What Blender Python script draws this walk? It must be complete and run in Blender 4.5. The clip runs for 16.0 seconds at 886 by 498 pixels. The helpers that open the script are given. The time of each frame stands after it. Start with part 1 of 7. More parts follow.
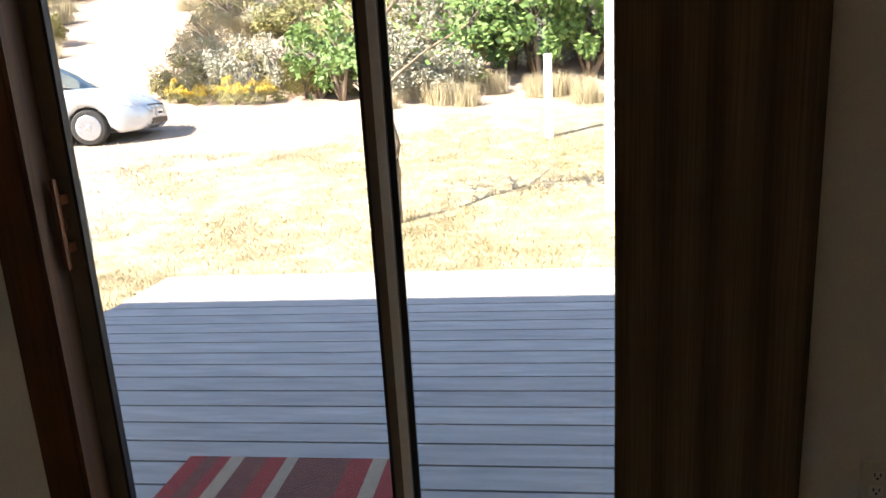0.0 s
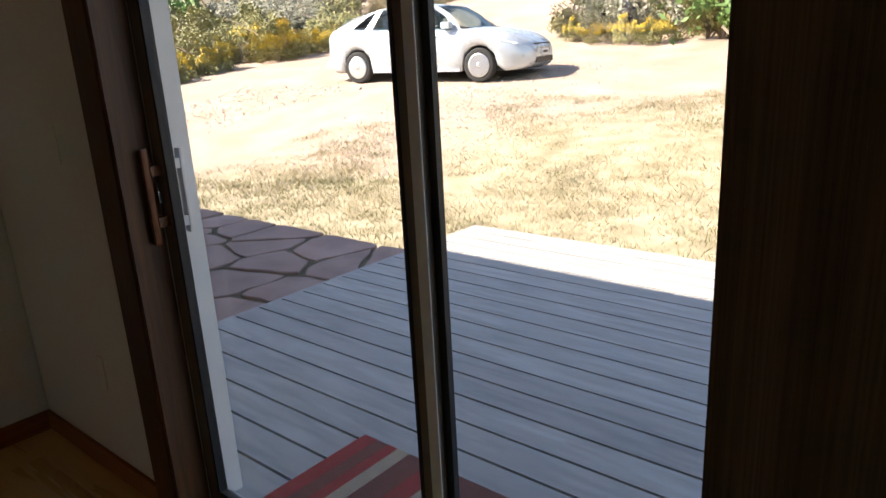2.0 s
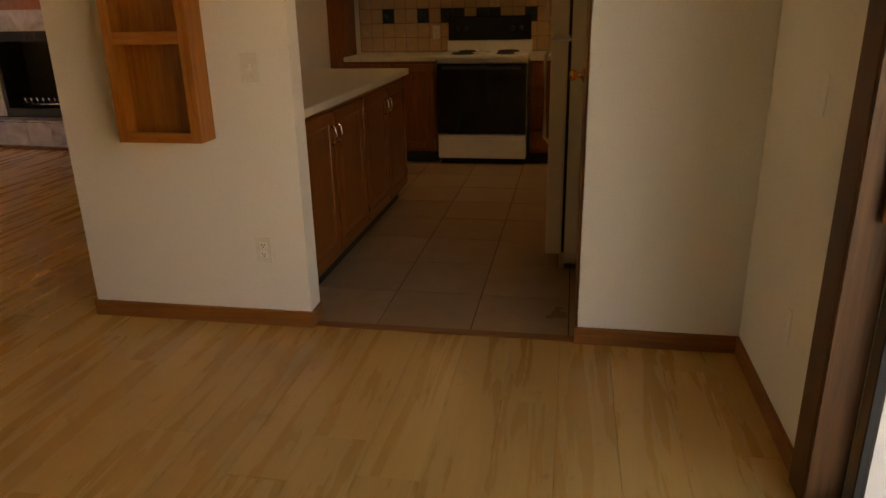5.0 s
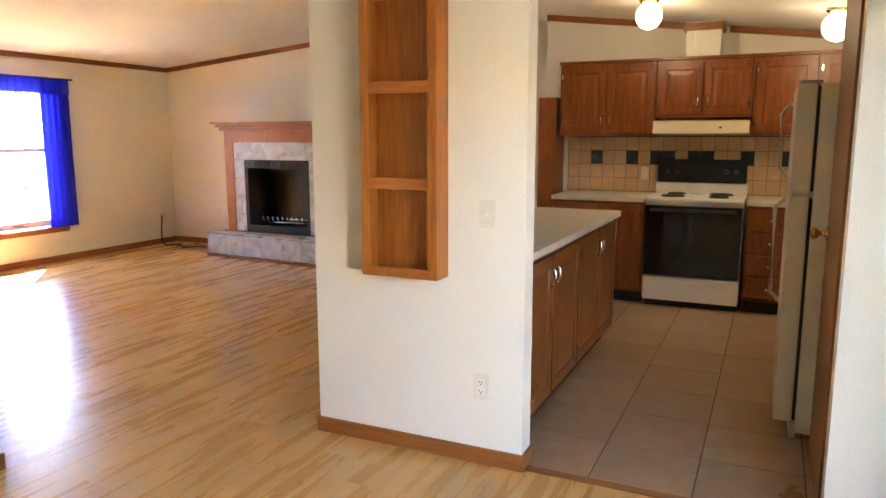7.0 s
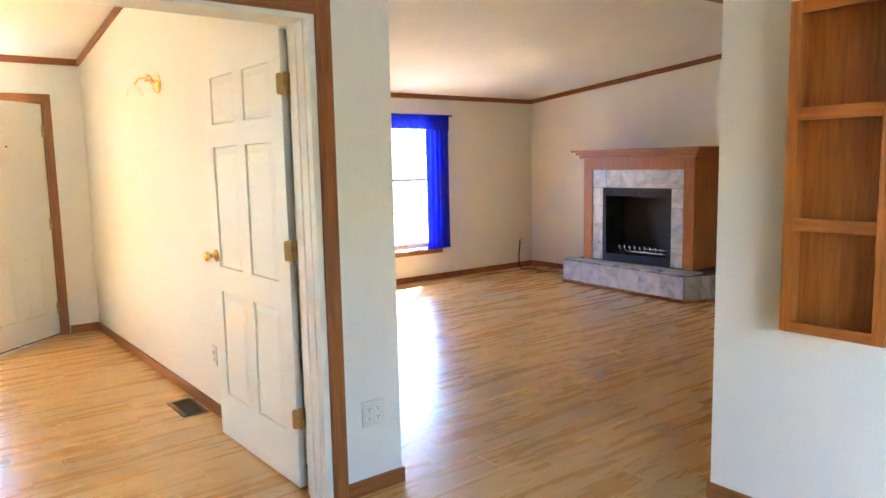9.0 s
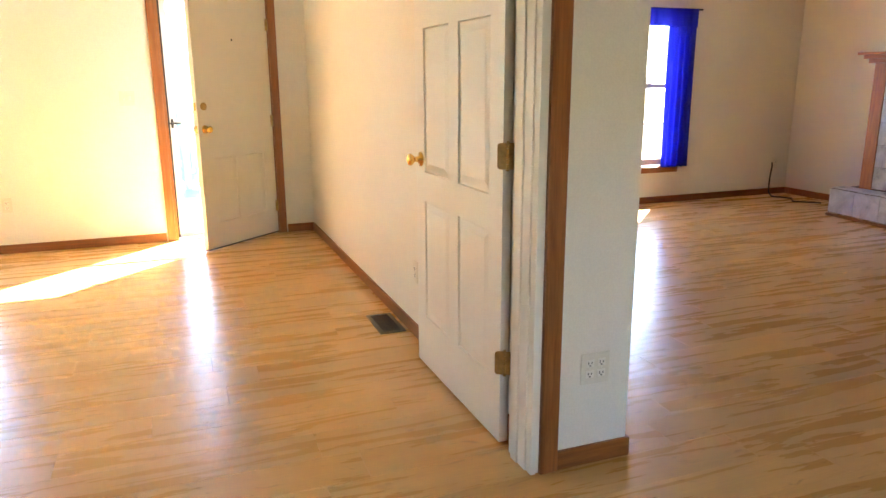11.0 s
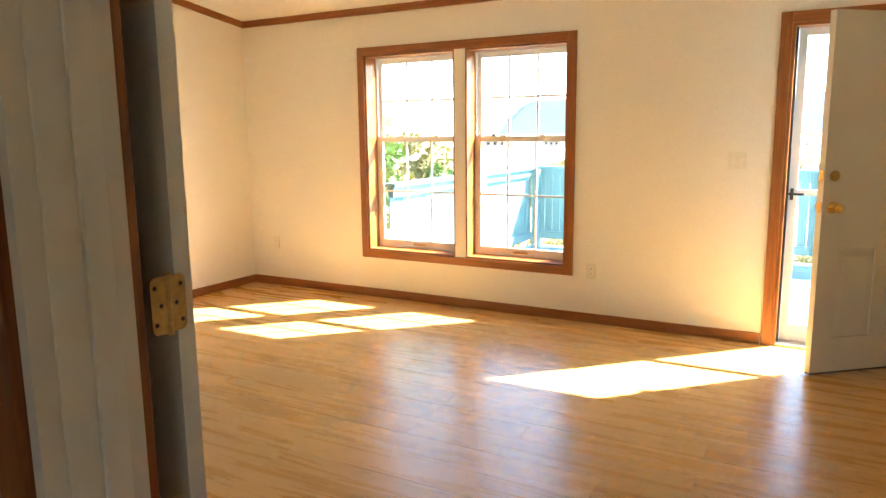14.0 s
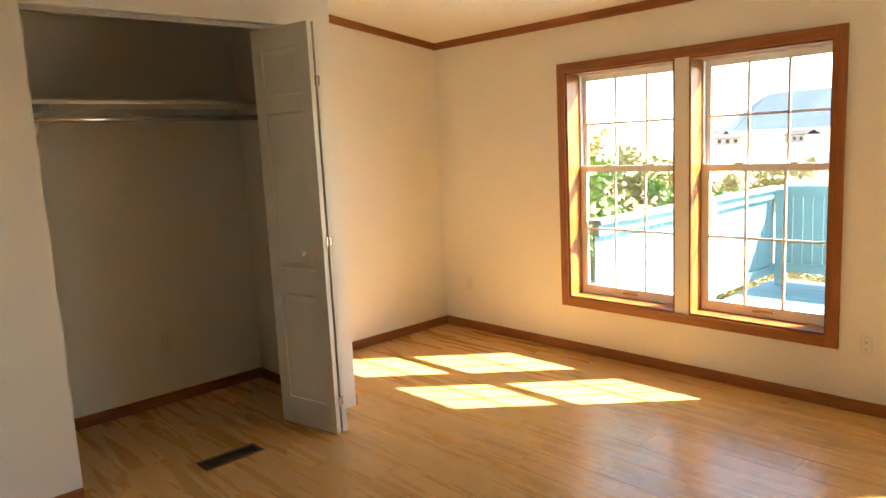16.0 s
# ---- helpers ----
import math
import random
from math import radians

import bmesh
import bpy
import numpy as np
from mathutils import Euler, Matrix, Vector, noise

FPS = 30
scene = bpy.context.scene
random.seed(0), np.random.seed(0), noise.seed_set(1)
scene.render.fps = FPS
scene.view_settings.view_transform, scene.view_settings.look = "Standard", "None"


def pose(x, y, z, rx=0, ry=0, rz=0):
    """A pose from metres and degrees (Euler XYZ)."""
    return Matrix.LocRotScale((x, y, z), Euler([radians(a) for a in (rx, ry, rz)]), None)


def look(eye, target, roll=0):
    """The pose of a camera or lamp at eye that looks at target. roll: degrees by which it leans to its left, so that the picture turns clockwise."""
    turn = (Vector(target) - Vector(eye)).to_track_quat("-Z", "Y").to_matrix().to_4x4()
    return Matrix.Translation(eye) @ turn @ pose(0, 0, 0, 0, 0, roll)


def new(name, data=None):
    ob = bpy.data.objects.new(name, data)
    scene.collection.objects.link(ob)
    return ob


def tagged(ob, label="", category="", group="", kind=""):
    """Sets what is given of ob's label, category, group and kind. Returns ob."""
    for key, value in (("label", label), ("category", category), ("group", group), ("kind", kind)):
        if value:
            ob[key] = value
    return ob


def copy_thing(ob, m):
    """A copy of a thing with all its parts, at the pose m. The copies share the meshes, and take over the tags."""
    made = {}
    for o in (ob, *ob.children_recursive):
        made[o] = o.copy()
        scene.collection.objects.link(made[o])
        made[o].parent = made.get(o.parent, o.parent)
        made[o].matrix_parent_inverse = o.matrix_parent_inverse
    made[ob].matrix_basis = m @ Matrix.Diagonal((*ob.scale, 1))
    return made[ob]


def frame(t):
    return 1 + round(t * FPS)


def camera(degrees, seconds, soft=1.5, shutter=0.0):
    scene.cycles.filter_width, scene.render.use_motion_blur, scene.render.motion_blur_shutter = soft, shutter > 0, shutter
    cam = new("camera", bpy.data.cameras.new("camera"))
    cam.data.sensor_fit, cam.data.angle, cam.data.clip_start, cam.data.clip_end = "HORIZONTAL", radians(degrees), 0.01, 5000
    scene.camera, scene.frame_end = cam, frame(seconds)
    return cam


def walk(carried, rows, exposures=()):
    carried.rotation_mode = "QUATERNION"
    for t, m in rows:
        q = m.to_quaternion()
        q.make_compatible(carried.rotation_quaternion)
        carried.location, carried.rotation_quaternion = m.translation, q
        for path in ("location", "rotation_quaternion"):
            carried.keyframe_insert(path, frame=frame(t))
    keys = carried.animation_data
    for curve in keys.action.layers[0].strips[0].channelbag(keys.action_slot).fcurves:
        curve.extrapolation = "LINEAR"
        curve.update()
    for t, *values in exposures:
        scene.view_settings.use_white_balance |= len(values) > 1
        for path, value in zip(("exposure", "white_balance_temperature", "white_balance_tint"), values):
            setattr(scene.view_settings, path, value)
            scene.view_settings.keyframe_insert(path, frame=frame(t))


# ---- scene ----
cam = camera(64.4, 16.0)
PATH = [
    (0, (0.08, -0.051, 1.253), (-0.19, 1.875, 0.784), -3.4),
    (0.5, (0.261, 0.17, 1.26), (-0.233, 2.047, 0.778), -5.6),
    (1, (0.412, 0.383, 1.266), (-0.318, 2.167, 0.733), -2.2),
    (1.5, (0.455, 0.592, 1.246), (-0.497, 2.281, 0.754), -1.9),
    (2, (0.5, 0.784, 1.278), (-0.748, 2.238, 0.707), -3.1),
    (2.5, (0.538, 0.954, 1.293), (-1.007, 2.116, 0.781), -3.6),
    (3, (0.587, 1.072, 1.294), (-1.116, 2.005, 0.818), -0.7),
    (3.5, (0.576, 1.05, 1.258), (-1.241, 1.64, 0.666), -0.8),
    (4, (0.529, 1.015, 1.266), (-1.336, 1.194, 0.565), -0.6),
    (4.5, (0.538, 0.948, 1.252), (-1.328, 0.896, 0.534), 0.1),
    (5, (0.521, 0.909, 1.307), (-1.337, 0.563, 0.65), -1.2),
    (5.2, (0.526, 0.865, 1.34), (-1.335, 0.458, 0.728), -1.1),
    (7.3, (0.589, 0.712, 1.425), (-1.166, -0.204, 1.142), -0.3),
    (7.5, (0.593, 0.697, 1.445), (-1.133, -0.278, 1.182), -0.6),
    (8, (0.593, 0.61, 1.473), (-1.055, -0.506, 1.279), -0.2),
    (8.5, (0.603, 0.483, 1.478), (-0.841, -0.887, 1.28), -1.4),
    (9, (0.566, 0.39, 1.455), (-0.659, -1.172, 1.213), -1.2),
    (9.2, (0.542, 0.353, 1.441), (-0.64, -1.239, 1.184), -1.1),
    (11.3, (0.201, -0.386, 1.347), (-0.318, -2.255, 0.861), -1.3),
    (11.5, (0.149, -0.51, 1.346), (-0.234, -2.416, 0.879), -2.0),
    (12, (0.006, -0.756, 1.347), (-0.009, -2.702, 0.884), 0.1),
    (12.5, (-0.022, -0.998, 1.362), (0.142, -2.941, 0.914), -0.2),
    (13, (-0.03, -1.222, 1.37), (0.411, -3.137, 0.998), 0.1),
    (13.5, (-0.003, -1.408, 1.422), (0.723, -3.236, 1.059), -1.5),
    (14, (0.034, -1.626, 1.406), (0.998, -3.348, 1.08), -0.6),
    (14.5, (0.078, -1.774, 1.422), (1.206, -3.393, 1.093), -0.9),
    (15, (0.208, -1.943, 1.43), (1.401, -3.523, 1.145), -0.6),
    (15.5, (0.368, -2.065, 1.465), (1.616, -3.598, 1.164), -1.7),
    (16, (0.405, -2.406, 1.593), (1.856, -3.751, 1.296), -2.9),
]
EXPOSURE = [(0.0, 2.4, 7100, 12), (1.0, 2.2, 7100, 12), (2.0, 1.95, 7200, 12), (3.2, 1.7, 7600, 13), (4.0, 1.95, 9200, 14), (4.5, 2.5, 11500, 16), (5.0, 3.6, 14500, 20),
            (5.2, 3.8, 13500, 19), (7.3, 5.65, 6600, 7), (8.0, 5.55, 6100, 4), (9.2, 5.5, 5500, 1), (11.3, 4.9, 6600, 5), (12.5, 4.45, 6700, 5), (13.5, 3.95, 6800, 4),
            (14.5, 3.65, 7000, 4), (16.0, 3.35, 7600, 8)]
walk(cam, [(t, look(e, g, r)) for t, e, g, r in PATH], EXPOSURE)

# ---- light ----
world = bpy.data.worlds.new("sky")
scene.world = world
world.use_nodes = True
wn = world.node_tree.nodes
sky = wn.new("ShaderNodeTexSky")
sky.sky_type = "NISHITA"
sky.sun_disc = False
TO_SUN = Vector((-0.78, -0.80, 1.0)).normalized()
sky.sun_elevation = math.asin(TO_SUN.z)
sky.sun_rotation = math.atan2(TO_SUN.x, TO_SUN.y)
sky.altitude = 1600
sky.dust_density = 1.5
world.node_tree.links.new(sky.outputs[0], wn["Background"].inputs[0])
wn["Background"].inputs[1].default_value = 0.13
sun_data = bpy.data.lights.new("sun", "SUN")
sun_data.energy = 5.0
sun_data.angle = radians(0.5)
sun_data.color = (1.0, 0.965, 0.91)
sun = new("sun", sun_data)
sun.matrix_world = look(TO_SUN * 40, (0, 0, 0))


def bulb(name, x, y, z, watts, size=0.07):
    d = bpy.data.lights.new(name, "POINT")
    d.energy, d.shadow_soft_size, d.color = watts, size, (1.0, 0.78, 0.5)
    o = new(name, d)
    o.location = (x, y, z)


# ---- materials ----
def mat(name, color, rough=0.6, metal=0.0, spec=0.5):
    m = bpy.data.materials.new(name)
    m.use_nodes = True
    b = m.node_tree.nodes["Principled BSDF"]
    b.inputs["Base Color"].default_value = (*color, 1)
    b.inputs["Roughness"].default_value = rough
    b.inputs["Metallic"].default_value = metal
    b.inputs["Specular IOR Level"].default_value = spec
    return m


def node(m, kind, **values):
    n = m.node_tree.nodes.new(kind)
    for k, v in values.items():
        n.inputs[k.replace("_", " ")].default_value = v
    return n


def wire(m, a, b):
    m.node_tree.links.new(a, b)


def varied(name, dark, light, scale=(1, 1, 1), size=8.0, rough=0.6, bump=0.2, fine=60.0, metal=0.0, spec=0.5,
           per_object=0.0, detail=6.0, depth=0.004, patch=0.0, patch_color=(0.1, 0.1, 0.1), island=False, distortion=0.0):
    """A surface with coarse and fine variation of colour, roughness and relief in its object's own space."""
    m = mat(name, dark, rough, metal, spec)
    b = m.node_tree.nodes["Principled BSDF"]
    tc = node(m, "ShaderNodeTexCoord")
    mp = node(m, "ShaderNodeMapping", Scale=scale)
    wire(m, tc.outputs["Object"], mp.inputs["Vector"])
    vec = mp.outputs[0]
    if per_object or island:
        rnd = node(m, "ShaderNodeNewGeometry").outputs["Random Per Island"] if island else node(m, "ShaderNodeObjectInfo").outputs["Random"]
        add = m.node_tree.nodes.new("ShaderNodeVectorMath")
        add.operation = "MULTIPLY_ADD"
        cmb = node(m, "ShaderNodeCombineXYZ")
        for i in range(3):
            wire(m, rnd, cmb.inputs[i])
        wire(m, cmb.outputs[0], add.inputs[0])
        add.inputs[1].default_value = (37.0, 53.0, 71.0)
        wire(m, vec, add.inputs[2])
        vec = add.outputs[0]
    n1 = node(m, "ShaderNodeTexNoise", Scale=size, Detail=detail, Roughness=0.6, Distortion=distortion)
    n2 = node(m, "ShaderNodeTexNoise", Scale=fine, Detail=3.0)
    wire(m, vec, n1.inputs["Vector"])
    wire(m, vec, n2.inputs["Vector"])
    ramp = node(m, "ShaderNodeValToRGB")
    ramp.color_ramp.elements[0].position, ramp.color_ramp.elements[1].position = 0.32, 0.68
    ramp.color_ramp.elements[0].color, ramp.color_ramp.elements[1].color = (*dark, 1), (*light, 1)
    wire(m, n1.outputs["Fac"], ramp.inputs[0])
    col = ramp.outputs[0]
    hsv = node(m, "ShaderNodeHueSaturation")
    val = node(m, "ShaderNodeMapRange", From_Min=0.3, From_Max=0.7, To_Min=0.96, To_Max=1.035)
    wire(m, n2.outputs["Fac"], val.inputs[0])
    wire(m, col, hsv.inputs["Color"])
    if per_object:
        sc = node(m, "ShaderNodeMapRange", To_Min=1 - per_object, To_Max=1 + per_object)
        wire(m, rnd, sc.inputs[0])
        mul = m.node_tree.nodes.new("ShaderNodeMath")
        mul.operation = "MULTIPLY"
        wire(m, val.outputs[0], mul.inputs[0])
        wire(m, sc.outputs[0], mul.inputs[1])
        wire(m, mul.outputs[0], hsv.inputs["Value"])
    else:
        wire(m, val.outputs[0], hsv.inputs["Value"])
    col = hsv.outputs[0]
    if patch:
        n3 = node(m, "ShaderNodeTexNoise", Scale=patch, Detail=4.0)
        wire(m, vec, n3.inputs["Vector"])
        r3 = node(m, "ShaderNodeMapRange", From_Min=0.52, From_Max=0.62)
        wire(m, n3.outputs["Fac"], r3.inputs[0])
        mx = m.node_tree.nodes.new("ShaderNodeMixRGB")
        mx.inputs[2].default_value = (*patch_color, 1)
        wire(m, r3.outputs[0], mx.inputs[0])
        wire(m, col, mx.inputs[1])
        col = mx.outputs[0]
    wire(m, col, b.inputs["Base Color"])
    rr = node(m, "ShaderNodeMapRange", To_Min=max(0.02, rough - 0.1), To_Max=min(1, rough + 0.1))
    wire(m, n1.outputs["Fac"], rr.inputs[0])
    wire(m, rr.outputs[0], b.inputs["Roughness"])
    if bump:
        bp = node(m, "ShaderNodeBump", Strength=bump, Distance=depth)
        wire(m, n2.outputs["Fac"], bp.inputs["Height"])
        wire(m, bp.outputs[0], b.inputs["Normal"])
    return m


def glass_mat(name, tint=(1, 1, 1), rough=0.0, veil=1.0):
    m = bpy.data.materials.new(name)
    m.use_nodes = True
    nt = m.node_tree
    nt.nodes.remove(nt.nodes["Principled BSDF"])
    tr = node(m, "ShaderNodeBsdfTransparent")
    tr.inputs[0].default_value = (*tint, 1)
    gl = node(m, "ShaderNodeBsdfGlossy", Roughness=rough)
    lw = node(m, "ShaderNodeLayerWeight", Blend=0.5)
    pw = node(m, "ShaderNodeMath")
    pw.operation = "POWER"
    pw.inputs[1].default_value = 5.0
    fr = node(m, "ShaderNodeMapRange", To_Min=0.025, To_Max=0.7)
    wire(m, lw.outputs["Facing"], pw.inputs[0])
    wire(m, pw.outputs[0], fr.inputs[0])
    mx = node(m, "ShaderNodeMixShader")
    wire(m, fr.outputs[0], mx.inputs[0])
    wire(m, tr.outputs[0], mx.inputs[1])
    wire(m, gl.outputs[0], mx.inputs[2])
    wire(m, mx.outputs[0], nt.nodes["Material Output"].inputs[0])
    return m


WALL = varied("painted_wall", (0.77, 0.73, 0.65), (0.80, 0.76, 0.68), size=1.5, rough=0.62, bump=0.05, fine=140, depth=0.0015)
CEILING = varied("textured_ceiling", (0.74, 0.71, 0.66), (0.78, 0.75, 0.70), size=2, rough=0.85, bump=0.5, fine=90, depth=0.003)
OAK = varied("stained_oak", (0.20, 0.064, 0.014), (0.34, 0.122, 0.03), scale=(2, 2, 22), size=3.0, rough=0.38, bump=0.15, fine=30, depth=0.001, distortion=0.6)
OAK_X = varied("stained_oak_along", (0.20, 0.064, 0.014), (0.34, 0.122, 0.03), scale=(1.2, 22, 22), size=3.0, rough=0.38, bump=0.15, fine=30, depth=0.001, distortion=0.6)
OAK_Y = varied("stained_oak_across", (0.20, 0.064, 0.014), (0.34, 0.122, 0.03), scale=(22, 1.2, 22), size=3.0, rough=0.38, bump=0.15, fine=30, depth=0.001, distortion=0.6)
OAK_V = varied("stained_oak_upright", (0.20, 0.064, 0.014), (0.34, 0.122, 0.03), scale=(22, 22, 1.2), size=3.0, rough=0.36, bump=0.15, fine=30, depth=0.001, distortion=0.6)
# Older oak for the slider casing, its shadow worked into the darker brown.
DARK_OAK = varied("weathered_shaded_oak", (0.07, 0.028, 0.010), (0.15, 0.060, 0.020), scale=(22, 22, 1.2), size=3.0, rough=0.5, bump=0.2, fine=30, depth=0.001, distortion=0.6)
OAK_LIGHT = varied("shelf_oak", (0.27, 0.078, 0.010), (0.44, 0.15, 0.022), scale=(18, 18, 1.2), size=3.0, rough=0.4, bump=0.15, fine=30, depth=0.001, distortion=0.6)
OAK_SHELF_X = varied("shelf_oak_along", (0.27, 0.078, 0.010), (0.44, 0.15, 0.022), scale=(18, 1.2, 18), size=3.0, rough=0.4, bump=0.15, fine=30, depth=0.001, distortion=0.6)
CABINET = varied("cabinet_oak", (0.14, 0.034, 0.006), (0.25, 0.070, 0.013), scale=(14, 14, 1.4), size=3.0, rough=0.35, bump=0.12, fine=30, depth=0.001, distortion=0.8)


def laminate(name, island):
    """Honey maple laminate: long soft grain, fine pores and scattered small knots, shifted from plank to plank."""
    m = mat(name, (0.6, 0.35, 0.13), 0.26)
    b = m.node_tree.nodes["Principled BSDF"]
    tc = node(m, "ShaderNodeTexCoord")
    rnd = node(m, "ShaderNodeNewGeometry").outputs["Random Per Island"] if island else node(m, "ShaderNodeObjectInfo").outputs["Random"]
    cmb = node(m, "ShaderNodeCombineXYZ")
    for i in range(3):
        wire(m, rnd, cmb.inputs[i])
    add = node(m, "ShaderNodeVectorMath")
    add.operation = "MULTIPLY_ADD"
    wire(m, cmb.outputs[0], add.inputs[0])
    add.inputs[1].default_value = (37.0, 53.0, 71.0)
    wire(m, tc.outputs["Object"], add.inputs[2])

    def stretched(x, y):
        mp = node(m, "ShaderNodeMapping", Scale=(x, y, y))
        wire(m, add.outputs[0], mp.inputs["Vector"])
        return mp.outputs[0]

    grain = node(m, "ShaderNodeTexNoise", Scale=1.0, Detail=5.0, Roughness=0.55, Distortion=0.5)
    wire(m, stretched(1.3, 14.0), grain.inputs["Vector"])
    pores = node(m, "ShaderNodeTexNoise", Scale=1.0, Detail=3.0)
    wire(m, stretched(9.0, 150.0), pores.inputs["Vector"])
    ramp = node(m, "ShaderNodeValToRGB")
    for e, p, c in zip(ramp.color_ramp.elements, (0.3, 0.7), ((0.60, 0.33, 0.10, 1), (0.66, 0.38, 0.125, 1))):
        e.position, e.color = p, c
    wire(m, grain.outputs["Fac"], ramp.inputs[0])
    knots = node(m, "ShaderNodeTexNoise", Scale=1.0, Detail=2.5, Roughness=0.6, Distortion=0.8)
    wire(m, stretched(7.5, 17.0), knots.inputs["Vector"])
    kr = node(m, "ShaderNodeMapRange", From_Min=0.64, From_Max=0.76, To_Min=0.0, To_Max=0.6)
    wire(m, knots.outputs["Fac"], kr.inputs[0])
    mx = node(m, "ShaderNodeMixRGB")
    mx.inputs[2].default_value = (0.33, 0.155, 0.045, 1)
    wire(m, kr.outputs[0], mx.inputs[0])
    wire(m, ramp.outputs[0], mx.inputs[1])
    hsv = node(m, "ShaderNodeHueSaturation")
    tone = node(m, "ShaderNodeMapRange", To_Min=0.92, To_Max=1.07)
    wire(m, rnd, tone.inputs[0])
    fine_tone = node(m, "ShaderNodeMapRange", From_Min=0.3, From_Max=0.7, To_Min=0.96, To_Max=1.03)
    wire(m, pores.outputs["Fac"], fine_tone.inputs[0])
    mul = node(m, "ShaderNodeMath")
    mul.operation = "MULTIPLY"
    wire(m, tone.outputs[0], mul.inputs[0])
    wire(m, fine_tone.outputs[0], mul.inputs[1])
    wire(m, mul.outputs[0], hsv.inputs["Value"])
    wire(m, mx.outputs[0], hsv.inputs["Color"])
    wire(m, hsv.outputs[0], b.inputs["Base Color"])
    rr = node(m, "ShaderNodeMapRange", To_Min=0.2, To_Max=0.36)
    wire(m, grain.outputs["Fac"], rr.inputs[0])
    wire(m, rr.outputs[0], b.inputs["Roughness"])
    bp = node(m, "ShaderNodeBump", Strength=0.05, Distance=0.0008)
    wire(m, pores.outputs["Fac"], bp.inputs["Height"])
    wire(m, bp.outputs[0], b.inputs["Normal"])
    return m


LAMINATE = laminate("laminate_plank", False)
LAMINATE_FAR = laminate("laminate_plank_far", True)
TILE = varied("floor_tile", (0.37, 0.235, 0.14), (0.44, 0.29, 0.18), size=3, rough=0.32, bump=0.0, fine=12, per_object=0.05, detail=3.0)
GROUT = varied("grout", (0.10, 0.07, 0.05), (0.15, 0.11, 0.08), size=30, rough=0.9)
SUBFLOOR = mat("subfloor", (0.12, 0.07, 0.035), 0.9)
DOOR_PAINT = varied("door_paint", (0.76, 0.74, 0.68), (0.80, 0.78, 0.72), size=2, rough=0.42, bump=0.06, fine=180, depth=0.0006)
WHITE_TRIM = varied("white_trim", (0.77, 0.74, 0.66), (0.80, 0.77, 0.70), size=2, rough=0.45, bump=0.0, fine=8)
VINYL = varied("white_vinyl", (0.72, 0.73, 0.72), (0.78, 0.78, 0.77), size=4, rough=0.4, bump=0.03)
GASKET = mat("black_gasket", (0.012, 0.012, 0.013), 0.55)
ALUMINIUM = varied("aluminium", (0.45, 0.45, 0.45), (0.6, 0.6, 0.6), size=20, rough=0.35, metal=1.0, bump=0.05)
BRASS = varied("brass", (0.72, 0.46, 0.13), (0.85, 0.58, 0.2), size=20, rough=0.2, metal=1.0, bump=0.03)
OLD_BRASS = varied("worn_brass", (0.36, 0.25, 0.1), (0.55, 0.38, 0.15), size=30, rough=0.35, metal=1.0, bump=0.05)
CHROME = mat("chrome", (0.75, 0.75, 0.75), 0.15, 1.0)
PLASTIC = varied("ivory_plastic", (0.70, 0.66, 0.56), (0.74, 0.70, 0.60), size=10, rough=0.35, bump=0.02)
DARK_SLOT = mat("dark_slot", (0.02, 0.018, 0.015), 0.7)
GLASS = glass_mat("window_glass")
# Grey tint added to hold back daylight in the dining and living rooms.
DIMMING_GLASS = glass_mat("dimming_glass", (0.86, 0.86, 0.86))
TAUPE = varied("taupe_cladding", (0.13, 0.095, 0.07), (0.18, 0.135, 0.10), size=6, rough=0.5, bump=0.05)
CAR_GLASS = glass_mat("car_glass", (0.58, 0.68, 0.71))
APPLIANCE = varied("cream_appliance", (0.66, 0.58, 0.42), (0.70, 0.62, 0.46), size=3, rough=0.4, bump=0.12, fine=260, depth=0.0006)
ENAMEL = varied("white_enamel", (0.74, 0.72, 0.68), (0.78, 0.76, 0.72), size=3, rough=0.3, bump=0.02)
BLACK_GLASS = mat("black_glass", (0.008, 0.008, 0.009), 0.08)
BLACK_IRON = varied("black_iron", (0.01, 0.01, 0.01), (0.025, 0.023, 0.02), size=20, rough=0.6, bump=0.2)
COUNTER = varied("laminate_counter", (0.56, 0.50, 0.41), (0.64, 0.58, 0.49), size=14, rough=0.35, bump=0.03, fine=120)
MARBLE = varied("marble_tile", (0.36, 0.35, 0.36), (0.66, 0.65, 0.64), size=3.2, rough=0.3, bump=0.02, per_object=0.05, distortion=2.2)
SPLASH = varied("peach_wall_tile", (0.58, 0.38, 0.22), (0.64, 0.43, 0.26), size=10, rough=0.25, bump=0.02, per_object=0.05)
SPLASH_BLUE = varied("dark_blue_tile", (0.025, 0.04, 0.05), (0.05, 0.07, 0.085), size=10, rough=0.25, bump=0.02)
CURTAIN_BLUE = varied("sheer_blue", (0.02, 0.03, 0.42), (0.03, 0.05, 0.55), scale=(60, 60, 3), size=3, rough=0.9, bump=0.1)
CURTAIN = varied("woven_curtain", (0.11, 0.075, 0.042), (0.20, 0.145, 0.088), scale=(90, 90, 1.0), size=2.5, rough=0.95, bump=0.4, fine=12)
DECK_BOARD = varied("weathered_deck_board", (0.29, 0.275, 0.26), (0.44, 0.42, 0.395), scale=(1.2, 9, 9), size=2.2, rough=0.75, bump=0.35, fine=26, per_object=0.08, depth=0.002, patch=2.3, patch_color=(0.36, 0.335, 0.315))
TEAL = varied("teal_paint", (0.095, 0.205, 0.235), (0.125, 0.245, 0.275), scale=(6, 6, 1), size=3, rough=0.6, bump=0.15, per_object=0.05)
